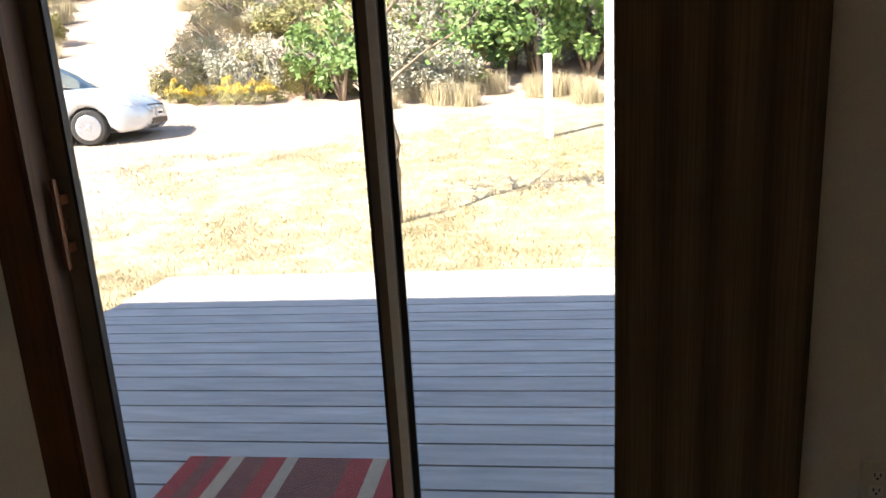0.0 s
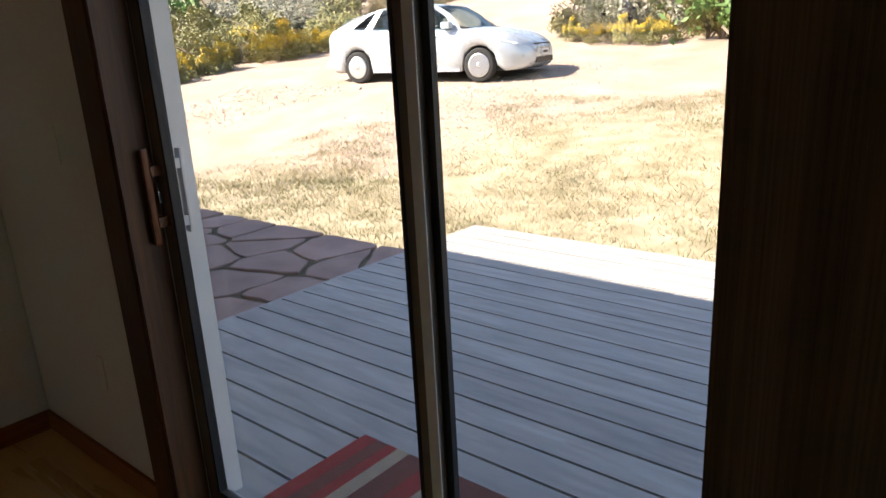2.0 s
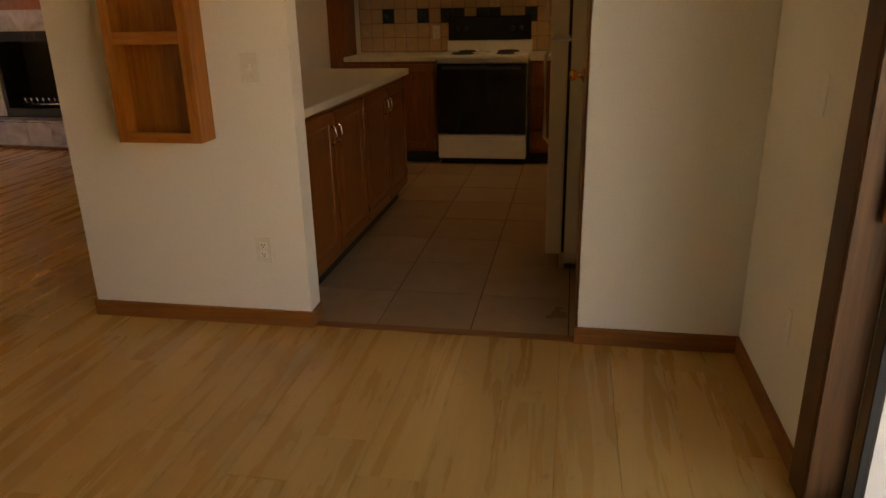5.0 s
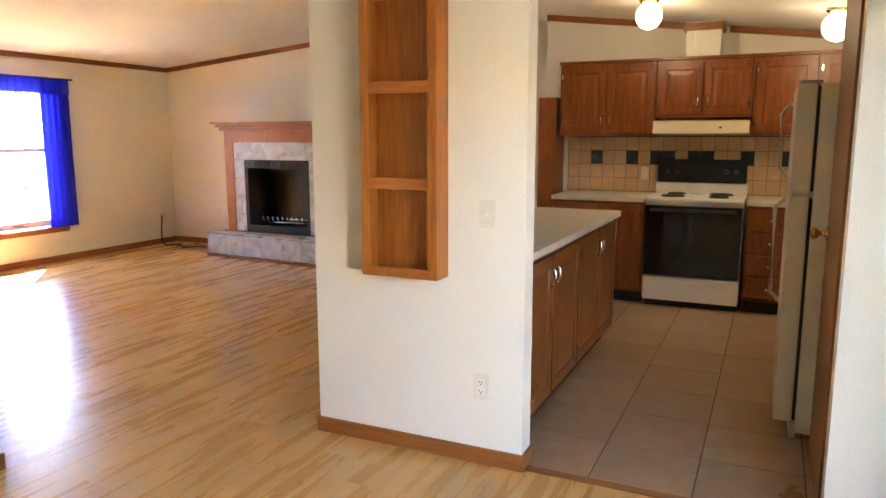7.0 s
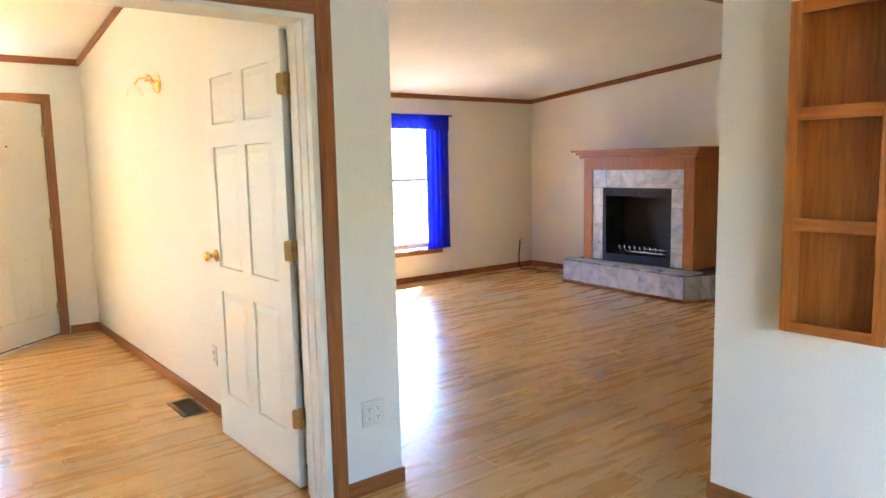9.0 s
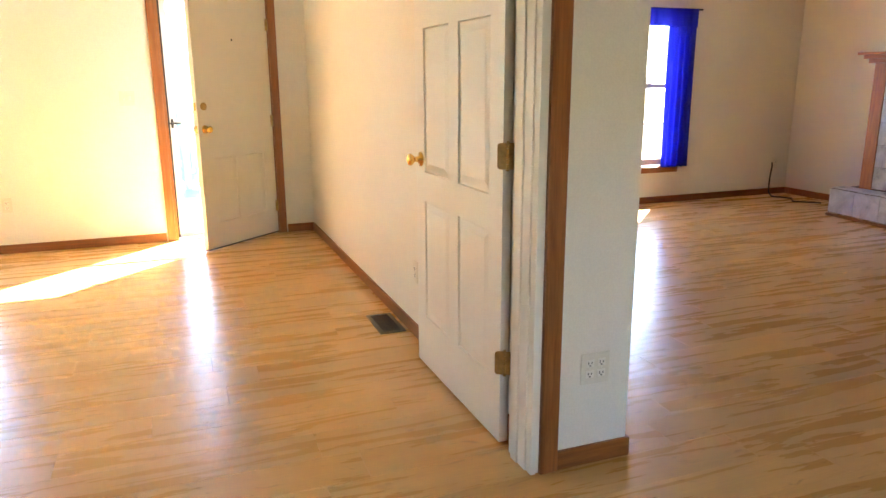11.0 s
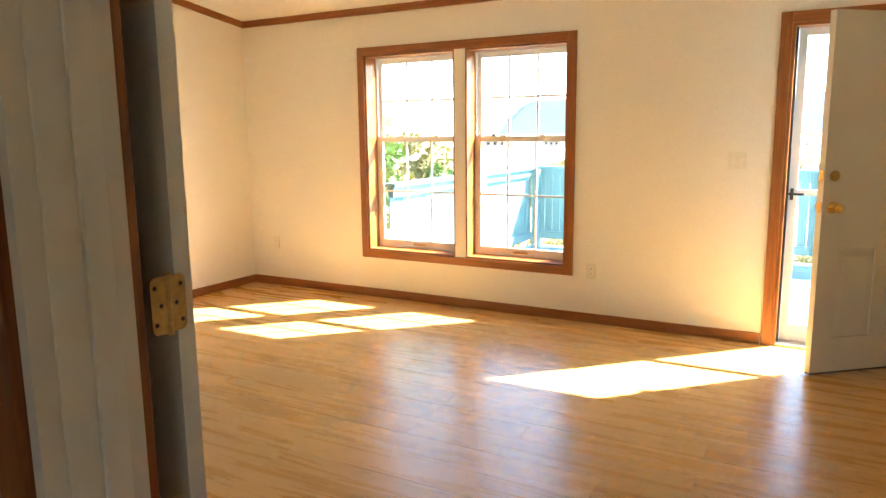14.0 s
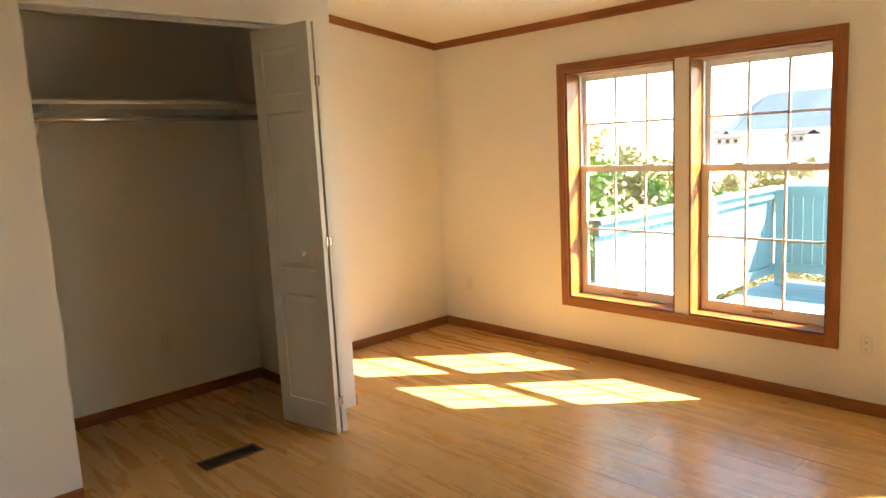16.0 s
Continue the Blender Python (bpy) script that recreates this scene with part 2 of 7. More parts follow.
FLAGSTONE = varied("red_flagstone", (0.25, 0.155, 0.125), (0.37, 0.245, 0.205), size=3.2, rough=0.85, bump=0.5, fine=28, per_object=0.12, depth=0.006)
SIDING = varied("siding", (0.36, 0.36, 0.34), (0.42, 0.42, 0.40), size=3, rough=0.7)
ROOFING = varied("asphalt_roof", (0.05, 0.05, 0.05), (0.09, 0.085, 0.08), size=20, rough=0.95, bump=0.5)
BARK = varied("bark", (0.16, 0.12, 0.085), (0.30, 0.235, 0.17), scale=(6, 6, 1.5), size=6, rough=0.9, bump=0.6, fine=30, depth=0.01)
CAR_PAINT = varied("silver_car_paint", (0.50, 0.53, 0.55), (0.54, 0.57, 0.59), size=2, rough=0.28, metal=0.35, bump=0.0)
RUBBER = varied("tyre_rubber", (0.018, 0.018, 0.018), (0.035, 0.033, 0.03), size=30, rough=0.85, bump=0.3)
RIM = varied("alloy_rim", (0.55, 0.55, 0.55), (0.65, 0.65, 0.65), size=20, rough=0.3, metal=0.8, bump=0.0)
BLACK_PLASTIC = mat("black_plastic", (0.02, 0.02, 0.02), 0.5)
SEAT_CLOTH = varied("beige_seat_cloth", (0.35, 0.28, 0.2), (0.45, 0.37, 0.27), size=20, rough=0.9)
LENS = mat("clear_lens", (0.7, 0.72, 0.75), 0.1)
CABLE = mat("dark_cable", (0.02, 0.018, 0.016), 0.5)
FABRIC_RED = varied("red_mat_stripe", (0.24, 0.03, 0.025), (0.34, 0.05, 0.04), size=30, rough=0.95, bump=0.6, fine=150)
FABRIC_BROWN = varied("brown_mat_stripe", (0.13, 0.045, 0.035), (0.19, 0.07, 0.05), size=30, rough=0.95, bump=0.6, fine=150)
FABRIC_TAN = varied("tan_mat_stripe", (0.30, 0.23, 0.16), (0.40, 0.31, 0.22), size=30, rough=0.95, bump=0.6, fine=150)
POST_WHITE = varied("white_post", (0.7, 0.66, 0.62), (0.78, 0.74, 0.7), size=6, rough=0.8)


def leaf_mat(name, a, b):
    m = varied(name, a, b, size=1.4, rough=0.6, bump=0.0, island=True, fine=5)
    m.node_tree.nodes["Principled BSDF"].inputs["Subsurface Weight"].default_value = 0.0
    return m


LEAF_GREEN = leaf_mat("green_leaf", (0.08, 0.15, 0.03), (0.18, 0.28, 0.08))
LEAF_SAGE = leaf_mat("sage_leaf", (0.20, 0.19, 0.13), (0.38, 0.365, 0.27))
LEAF_OLIVE = leaf_mat("olive_leaf", (0.16, 0.155, 0.05), (0.32, 0.29, 0.115))
LEAF_YELLOW = leaf_mat("yellow_flower", (0.5, 0.33, 0.02), (0.68, 0.48, 0.04))
GRASS_DRY = leaf_mat("dry_grass", (0.29, 0.235, 0.13), (0.45, 0.385, 0.24))
GRASS_GREEN = leaf_mat("green_grass", (0.11, 0.115, 0.035), (0.22, 0.2, 0.08))
PEBBLE = leaf_mat("gravel", (0.33, 0.25, 0.19), (0.52, 0.42, 0.34))


def ground_material():
    m = varied("dry_earth", (0.33, 0.235, 0.165), (0.47, 0.36, 0.27), size=1.2, rough=0.95, bump=0.6, fine=14, depth=0.02)
    nt = m.node_tree
    b = nt.nodes["Principled BSDF"]
    earth = b.inputs["Base Color"].links[0].from_socket
    geo = node(m, "ShaderNodeNewGeometry")
    sep = node(m, "ShaderNodeSeparateXYZ")
    wire(m, geo.outputs["Position"], sep.inputs[0])
    n = node(m, "ShaderNodeTexNoise", Scale=0.55, Detail=6.0)
    wire(m, geo.outputs["Position"], n.inputs["Vector"])
    # straw-coloured lawn near the deck and right of the drive
    def math_node(op, a, bb):
        k = node(m, "ShaderNodeMath")
        k.operation = op
        for i, v in enumerate((a, bb)):
            if isinstance(v, (int, float)):
                k.inputs[i].default_value = v
            else:
                wire(m, v, k.inputs[i])
        return k.outputs[0]
    d = math_node("SUBTRACT", math_node("MULTIPLY", sep.outputs[0], 0.62), math_node("MULTIPLY", sep.outputs[1], 0.55))
    d = math_node("ADD", d, 9.3)
    d = math_node("ADD", d, math_node("MULTIPLY", math_node("SUBTRACT", n.outputs["Fac"], 0.5), 5.0))
    r = node(m, "ShaderNodeMapRange", From_Min=0.0, From_Max=1.6)
    wire(m, d, r.inputs[0])
    n2 = node(m, "ShaderNodeTexNoise", Scale=3.0, Detail=8.0)
    wire(m, geo.outputs["Position"], n2.inputs["Vector"])
    straw = node(m, "ShaderNodeValToRGB")
    straw.color_ramp.elements[0].position, straw.color_ramp.elements[1].position = 0.35, 0.65
    straw.color_ramp.elements[0].color, straw.color_ramp.elements[1].color = (0.27, 0.215, 0.125, 1), (0.44, 0.365, 0.24, 1)
    wire(m, n2.outputs["Fac"], straw.inputs[0])
    mx = node(m, "ShaderNodeMixRGB")
    wire(m, r.outputs[0], mx.inputs[0])
    wire(m, earth, mx.inputs[1])
    wire(m, straw.outputs[0], mx.inputs[2])
    wire(m, mx.outputs[0], b.inputs["Base Color"])
    return m


GROUND = ground_material()


# ---- building helpers ----
def add_box(bm, x0, x1, y0, y1, z0, z1, m=None):
    vs = [bm.verts.new((x, y, z)) for x in (x0, x1) for y in (y0, y1) for z in (z0, z1)]
    if m is not None:
        for v in vs:
            v.co = m @ v.co
    for f in ((0, 1, 3, 2), (4, 6, 7, 5), (0, 4, 5, 1), (2, 3, 7, 6), (0, 2, 6, 4), (1, 5, 7, 3)):
        bm.faces.new([vs[i] for i in f])
    return vs


def boxes(*list_of_boxes, bevel=0.0):
    bm = bmesh.new()
    for b in list_of_boxes:
        add_box(bm, *b)
    if bevel:
        bmesh.ops.bevel(bm, geom=bm.edges[:], offset=bevel, segments=2, affect="EDGES", profile=0.7)
    return bm


def turned(profile, n=20, m=None):
    """A solid of revolution about z from (radius, height) pairs."""
    bm = bmesh.new()
    rings = []
    for r, z in profile:
        rings.append([bm.verts.new((r * math.cos(2 * math.pi * i / n), r * math.sin(2 * math.pi * i / n), z)) for i in range(n)])
    for a, b in zip(rings, rings[1:]):
        for i in range(n):
            bm.faces.new((a[i], a[(i + 1) % n], b[(i + 1) % n], b[i]))
    bm.faces.new(rings[0][::-1])
    bm.faces.new(rings[-1])
    for f in bm.faces:
        f.smooth = True
    if m is not None:
        bm.transform(m)
    return bm


def tube(points, radius, n=8):
    """A round bar along points; radius may be a list."""
    bm = bmesh.new()
    pts = [Vector(p) for p in points]
    rad = radius if isinstance(radius, (list, tuple)) else [radius] * len(pts)
    rings = []
    for i, p in enumerate(pts):
        d = (pts[min(i + 1, len(pts) - 1)] - pts[max(i - 1, 0)]).normalized()
        q = d.to_track_quat("Z", "Y")
        rings.append([bm.verts.new(p + q @ Vector((rad[i] * math.cos(2 * math.pi * k / n), rad[i] * math.sin(2 * math.pi * k / n), 0))) for k in range(n)])
    for a, b in zip(rings, rings[1:]):
        for i in range(n):
            f = bm.faces.new((a[i], a[(i + 1) % n], b[(i + 1) % n], b[i]))
            f.smooth = True
    bm.faces.new(rings[0][::-1])
    bm.faces.new(rings[-1])
    return bm


def join(*bms):
    out = bmesh.new()
    for b in bms:
        me = bpy.data.meshes.new("tmp")
        b.to_mesh(me)
        out.from_mesh(me)
        bpy.data.meshes.remove(me)
        b.free()
    return out


def part(name, bm, material, parent=None, label="", fix=True):
    if fix:
        bmesh.ops.recalc_face_normals(bm, faces=bm.faces[:])
    me = bpy.data.meshes.new(name)
    bm.to_mesh(me)
    bm.free()
    me.materials.append(material)
    o = new(name, me)
    if parent is not None:
        o.parent = parent
    if label:
        o["label"] = label
    return o


def thing(name, label, category, m=None, group="", kind=""):
    o = new(name)
    o.empty_display_size = 0.1
    if m is not None:
        o.matrix_world = m
    return tagged(o, label, category, group, kind)


def structure(name, bm, material, label, category):
    return tagged(part(name, bm, material), label, category, "", "structure")


def relief(w, h, th, panels, groove=0.007, band=0.03):
    """An upright panelled board: width along x from 0, thickness along y centred on 0, height along z from 0.
    panels: (x0, x1, z0, z1) fields, sunk at the rim and raised in the middle, on both faces."""
    bm = bmesh.new()
    xs = sorted({0, w, *[p[0] for p in panels], *[p[1] for p in panels]})
    zs = sorted({0, h, *[p[2] for p in panels], *[p[3] for p in panels]})
    for side in (-1, 1):
        y = side * th / 2
        cell = {}
        for i in range(len(xs) - 1):
            for j in range(len(zs) - 1):
                cx, cz = (xs[i] + xs[i + 1]) / 2, (zs[j] + zs[j + 1]) / 2
                if any(p[0] < cx < p[1] and p[2] < cz < p[3] for p in panels):
                    continue
                bm.faces.new([bm.verts.new((a, y, b)) for a, b in ((xs[i], zs[j]), (xs[i + 1], zs[j]), (xs[i + 1], zs[j + 1]), (xs[i], zs[j + 1]))])
        for x0, x1, z0, z1 in panels:
            rings = []
            for inset, sink in ((0, 0), (0.004, groove), (0.012, groove), (0.012 + band, 0.0015)):
                rings.append([bm.verts.new((a, y - side * sink, b)) for a, b in ((x0 + inset, z0 + inset), (x1 - inset, z0 + inset), (x1 - inset, z1 - inset), (x0 + inset, z1 - inset))])
            for a, b in zip(rings, rings[1:]):
                for k in range(4):
                    bm.faces.new((a[k], a[(k + 1) % 4], b[(k + 1) % 4], b[k]))
            bm.faces.new(rings[-1])
    for a, b in (((0, 0), (0, h)), ((0, h), (w, h)), ((w, h), (w, 0)), ((w, 0), (0, 0))):
        bm.faces.new([bm.verts.new(c) for c in ((a[0], -th / 2, a[1]), (b[0], -th / 2, b[1]), (b[0], th / 2, b[1]), (a[0], th / 2, a[1]))])
    bmesh.ops.remove_doubles(bm, verts=bm.verts[:], dist=0.0003)
    return bm


def wall_mesh(axis, c0, c1, a0, a1, z0, z1, openings=(), top=None):
    """A wall between c0 and c1 across, from a0 to a1 along the axis, with openings (a0, a1, z0, z1) right through.
    top: the height of the ceiling's underside against y, to which the wall is cut."""
    bm = bmesh.new()
    cuts = [-2.4] if axis == "y" and a0 < -2.4 < a1 else []
    A = sorted({a0, a1, *cuts, *[v for o in openings for v in o[:2]]})
    Z = sorted({z0, z1, *[v for o in openings for v in o[2:]]})
    solid = {}
    for i in range(len(A) - 1):
        for j in range(len(Z) - 1):
            a, z = (A[i] + A[i + 1]) / 2, (Z[j] + Z[j + 1]) / 2
            solid[i, j] = not any(o[0] < a < o[1] and o[2] < z < o[3] for o in openings)

    def V(a, c, z):
        p = (a, c, z) if axis == "x" else (c, a, z)
        if top is not None and z == z1:
            p = (p[0], p[1], top(p[1]))
        return bm.verts.new(p)

    for (i, j), s in solid.items():
        if not s:
            continue
        aa, zz = (A[i], A[i + 1]), (Z[j], Z[j + 1])
        for c in (c0, c1):
            bm.faces.new((V(aa[0], c, zz[0]), V(aa[1], c, zz[0]), V(aa[1], c, zz[1]), V(aa[0], c, zz[1])))
        for di, a in ((-1, aa[0]), (1, aa[1])):
            if not solid.get((i + di, j), False):
                bm.faces.new((V(a, c0, zz[0]), V(a, c1, zz[0]), V(a, c1, zz[1]), V(a, c0, zz[1])))
        for dj, z in ((-1, zz[0]), (1, zz[1])):
            if not solid.get((i, j + dj), False):
                bm.faces.new((V(aa[0], c0, z), V(aa[1], c0, z), V(aa[1], c1, z), V(aa[0], c1, z)))
    bmesh.ops.remove_doubles(bm, verts=bm.verts[:], dist=0.0005)
    return bm


# ---- plan ----
NORTH, SOUTH, WEST, EAST = 1.58, -6.59, -6.50, 4.90
DIN_W = -2.10
DOOR_Y = -2.18
BED_W = -0.86
KIT_W = -6.05
RIDGE = -2.4
BACK_E = 4.0


def ceil_bed(y):
    return 2.425 + 0.142 * (y - SOUTH)


def ceil_main(y):
    return 2.29 + 0.09 * (y - SOUTH) if y < RIDGE else 2.667 - 0.125 * (y - RIDGE)


def over(f):
    return lambda y: f(y) + 0.03


WIN_B = (1.77, 3.545, 0.41, 2.045)
WIN_L = (-4.83, -3.87, 0.40, 1.95)
ENTRY = (-0.545, 0.335, 0.0, 2.05)
SLIDER = (-1.20, 0.50, 0.0, 2.03)
FRENCH = (-0.81, 1.03, 0.0, 2.05)
CLOSET = (-4.55, -3.25, 0.0, 2.28)

structure("wall_south", wall_mesh("x", SOUTH - 0.15, SOUTH, WEST - 0.15, EAST + 0.15, -0.35, 2.49, [WIN_B, WIN_L, ENTRY]), WALL, "cream painted outer wall with windows and an entry door", "wall")
structure("wall_north", wall_mesh("x", NORTH, NORTH + 0.15, WEST - 0.15, EAST + 0.15, -0.35, 2.2, [SLIDER]), WALL, "cream painted outer wall with a sliding glass door", "wall")
structure("wall_west", wall_mesh("y", WEST - 0.15, WEST, SOUTH + 0.002, NORTH - 0.002, -0.35, 2.2, [], over(ceil_main)), WALL, "cream painted end wall behind the fireplace", "wall")
structure("wall_east", wall_mesh("y", EAST, EAST + 0.15, SOUTH + 0.002, NORTH - 0.002, -0.35, 2.2, [], lambda y: min(ceil_bed(y), 3.0) + 0.03 if y < RIDGE else 3.0 - 0.17 * (y - RIDGE)), WALL, "cream painted end wall of the bedroom", "wall")
structure("wall_bedroom_door", wall_mesh("x", DOOR_Y - 0.17, DOOR_Y, BED_W, EAST - 0.002, 0.0, 3.0, [FRENCH]), WALL, "cream painted partition with a wide double doorway", "wall")
structure("wall_bedroom_west", wall_mesh("y", -1.18, BED_W - 0.002, SOUTH + 0.002, DOOR_Y, 0.0, 2.6, [], lambda y: min(ceil_bed(y), 2.99)), WALL, "cream painted partition between bedroom and living room", "wall")
structure("wall_pillar", wall_mesh("y", DIN_W - 0.11, DIN_W, -1.18, -0.16, 0.0, 2.5, [], over(ceil_main)), WALL, "short cream painted partition between dining room and kitchen", "wall")
structure("wall_kitchen_stub", wall_mesh("y", DIN_W - 0.11, DIN_W, 0.965, NORTH - 0.002, 0.0, 2.5, [], over(ceil_main)), WALL, "short cream painted partition beside the refrigerator", "wall")
structure("wall_kitchen_west", wall_mesh("y", WEST + 0.002, KIT_W, -1.28, NORTH - 0.002, 0.0, 2.5, [], over(ceil_main)), WALL, "painted kitchen wall behind the cooker", "wall")
structure("wall_dining_east", wall_mesh("y", 3.3, 3.41, DOOR_Y + 0.002, NORTH - 0.002, 0.0, 2.5, [], over(ceil_main)), WALL, "plain cream painted wall closing the dining room", "wall")
structure("wall_closet_front", wall_mesh("y", 3.9, BACK_E, -4.84, DOOR_Y - 0.172, 0.0, 2.8, [CLOSET], over(ceil_bed)), WALL, "cream painted closet wall with a wide opening", "wall")
structure("wall_closet_side", wall_mesh("x", -4.84, -4.74, BACK_E + 0.002, EAST - 0.002, 0.0, ceil_bed(-4.84) + 0.02), WALL, "cream painted closet side wall", "wall")


def slab(points, dz):
    """A sloping slab over the quad of (x, y, z) corners, dz thick upwards."""
    bm = bmesh.new()
    lo = [bm.verts.new(p) for p in points]
    hi = [bm.verts.new((p[0], p[1], p[2] + dz)) for p in points]
    bm.faces.new(lo[::-1]), bm.faces.new(hi)
    for i in range(4):
        k = (i + 1) % 4
        bm.faces.new((lo[i], lo[k], hi[k], hi[i]))
    return bm


def slope(x0, x1, y0, y1, f, dz):
    return slab([(x0, y0, f(y0)), (x1, y0, f(y0)), (x1, y1, f(y1)), (x0, y1, f(y1))], dz)


structure("ceiling_living", slope(WEST - 0.1, -1.0, SOUTH - 0.1, RIDGE, ceil_main, 0.05), CEILING, "sloping white textured ceiling of the living room", "ceiling")
structure("ceiling_dining", slope(WEST - 0.1, EAST + 0.1, RIDGE, NORTH + 0.1, ceil_main, 0.05), CEILING, "sloping white textured ceiling of kitchen and dining room", "ceiling")
structure("ceiling_bedroom", slope(-0.99, EAST + 0.1, SOUTH - 0.1, DOOR_Y - 0.05, ceil_bed, 0.05), CEILING, "sloping white textured ceiling of the bedroom", "ceiling")
roof_n = slab([(-15.0, RIDGE, 3.14), (EAST + 0.6, RIDGE, 3.14), (EAST + 0.6, 2.4, 2.43), (-15.0, 2.4, 2.43)], 0.09)
roof_s = slab([(-15.0, RIDGE, 3.14), (EAST + 0.6, RIDGE, 3.14), (EAST + 0.6, -6.98, 2.47), (-15.0, -6.98, 2.47)], 0.09)
structure("roof", join(roof_n, roof_s), ROOFING, "low asphalt roof with wide eaves", "roof")
structure("gable_wall", boxes((WEST - 0.151, WEST - 0.1, SOUTH, NORTH, 2.1, 2.5), (EAST + 0.1, EAST + 0.151, SOUTH, NORTH, 2.1, 2.5), (WEST, EAST, NORTH + 0.1, NORTH + 0.148, 2.2, 2.5), (WEST, EAST, SOUTH - 0.148, SOUTH - 0.1, 2.44, 2.56)), SIDING, "grey siding under the eaves", "wall")
structure("wall_wing", boxes((-14.5, WEST - 0.155, SOUTH - 0.15, SOUTH, -0.35, 2.44), (-14.5, WEST - 0.155, NORTH, NORTH + 0.15, -0.35, 2.44), (-14.5, -14.35, SOUTH, NORTH, -0.35, 2.44)), SIDING, "grey sided outer walls of the further wing", "wall")
structure("floor_base", boxes((WEST - 0.14, EAST + 0.14, SOUTH - 0.14, NORTH + 0.14, -0.3, -0.012)), SUBFLOOR, "dark wooden underfloor", "floor")
structure("ridge_beam", boxes((WEST + 0.002, -2.22, RIDGE - 0.09, RIDGE + 0.09, 2.50, 2.66)), CEILING, "boxed white ridge beam of the living room", "beam")
structure("ridge_beam_trim", boxes((WEST + 0.002, -2.22, RIDGE + 0.091, RIDGE + 0.112, 2.49, 2.545), (WEST + 0.002, -2.22, RIDGE - 0.112, RIDGE - 0.091, 2.60, 2.655)), OAK_X, "dark stained oak trim along the ridge beam", "trim")


# ---- trim ----
def baseboard(x0, x1, y0, y1, axis):
    return structure("baseboard", boxes((x0, x1, y0, y1, 0.0, 0.072), bevel=0.003), OAK_X if axis == "x" else OAK_Y, "stained oak baseboard along the wall", "trim")


T = 0.012
baseboard(DIN_W, DIN_W + T, -1.18 - T, -0.16 + T, "y")
baseboard(DIN_W - 0.11, DIN_W, -1.18 - T, -1.18, "x")
baseboard(DIN_W - 0.11, DIN_W, -0.16, -0.16 + T, "x")
baseboard(DIN_W, DIN_W + T, 0.965 - T, NORTH, "y")
baseboard(DIN_W - 0.11, DIN_W, 0.965 - T, 0.965, "x")
baseboard(DIN_W + T, -1.31, NORTH - T, NORTH, "x")
baseboard(0.62, 3.3, NORTH - T, NORTH, "x")
baseboard(-1.18 - T, -0.895, DOOR_Y, DOOR_Y + T, "x")
baseboard(1.111, 3.3, DOOR_Y, DOOR_Y + T, "x")
baseboard(-1.18 - T, -1.18, SOUTH, DOOR_Y, "y")
baseboard(BED_W, BED_W + T, SOUTH, DOOR_Y - 0.19, "y")
baseboard(BED_W + T, -0.62, SOUTH, SOUTH + T, "x")
baseboard(0.41, EAST - T, SOUTH, SOUTH + T, "x")
baseboard(EAST - T, EAST, SOUTH, -4.84, "y")
baseboard(3.9, EAST - T, -4.84 - T, -4.84, "x")
baseboard(EAST - T, EAST, -4.74, -2.3, "y")
baseboard(BACK_E, EAST - T, -4.74, -4.74 + T, "x")
baseboard(3.9 - T, 3.9, -3.25, -2.3, "y")
baseboard(WEST, WEST + T, SOUTH, -1.28, "y")
baseboard(WEST + T, -1.18 - T, SOUTH, SOUTH + T, "x")


def crown_along(x0, x1, y, z, side):
    structure("crown_trim", boxes((x0, x1, min(y, y + side * 0.02), max(y, y + side * 0.02), z - 0.055, z + 0.01), bevel=0.004), OAK_X, "stained oak strip under the ceiling", "trim")


def crown_slope(x, side, y0, y1, f):
    b = slab([(x, y0, f(y0) - 0.055), (x + side * 0.02, y0, f(y0) - 0.055), (x + side * 0.02, y1, f(y1) - 0.055), (x, y1, f(y1) - 0.055)], 0.065)
    structure("crown_trim", b, OAK_Y, "stained oak strip following the sloping ceiling", "trim")


crown_along(BED_W, EAST, SOUTH, ceil_bed(SOUTH), 1)
crown_along(WEST, -1.18, SOUTH, ceil_main(SOUTH), 1)
crown_along(WEST, 3.3, NORTH, ceil_main(NORTH), -1)
crown_slope(EAST, -1, SOUTH, -4.84, ceil_bed)
crown_slope(BED_W, 1, SOUTH, DOOR_Y - 0.17, ceil_bed)
crown_slope(WEST, 1, SOUTH, RIDGE, ceil_main)
crown_slope(KIT_W, 1, -1.28, -0.04, ceil_main)
crown_slope(KIT_W, 1, 0.32, NORTH, ceil_main)


# ---- doors and windows ----
def casing(parent, x0, x1, z0, z1, y, side, w=0.065, sill=False, d=0.018, wood=None):
    """Flat casing round an opening in a wall along x; the boards stand proud of the wall at y, to the given side."""
    ya, yb = sorted((y, y + side * d))
    part("casing", boxes((x0 - w, x0, ya, yb, z0 - (w if sill else 0), z1 + w), bevel=0.004), wood or OAK_V, parent)
    part("casing", boxes((x1, x1 + w, ya, yb, z0 - (w if sill else 0), z1 + w), bevel=0.004), wood or OAK_V, parent)
    part("casing", boxes((x0, x1, ya, yb, z1, z1 + w), bevel=0.004), wood or OAK_X, parent)
    if sill:
        part("casing", boxes((x0, x1, ya, yb, z0 - w, z0), bevel=0.004), wood or OAK_X, parent)


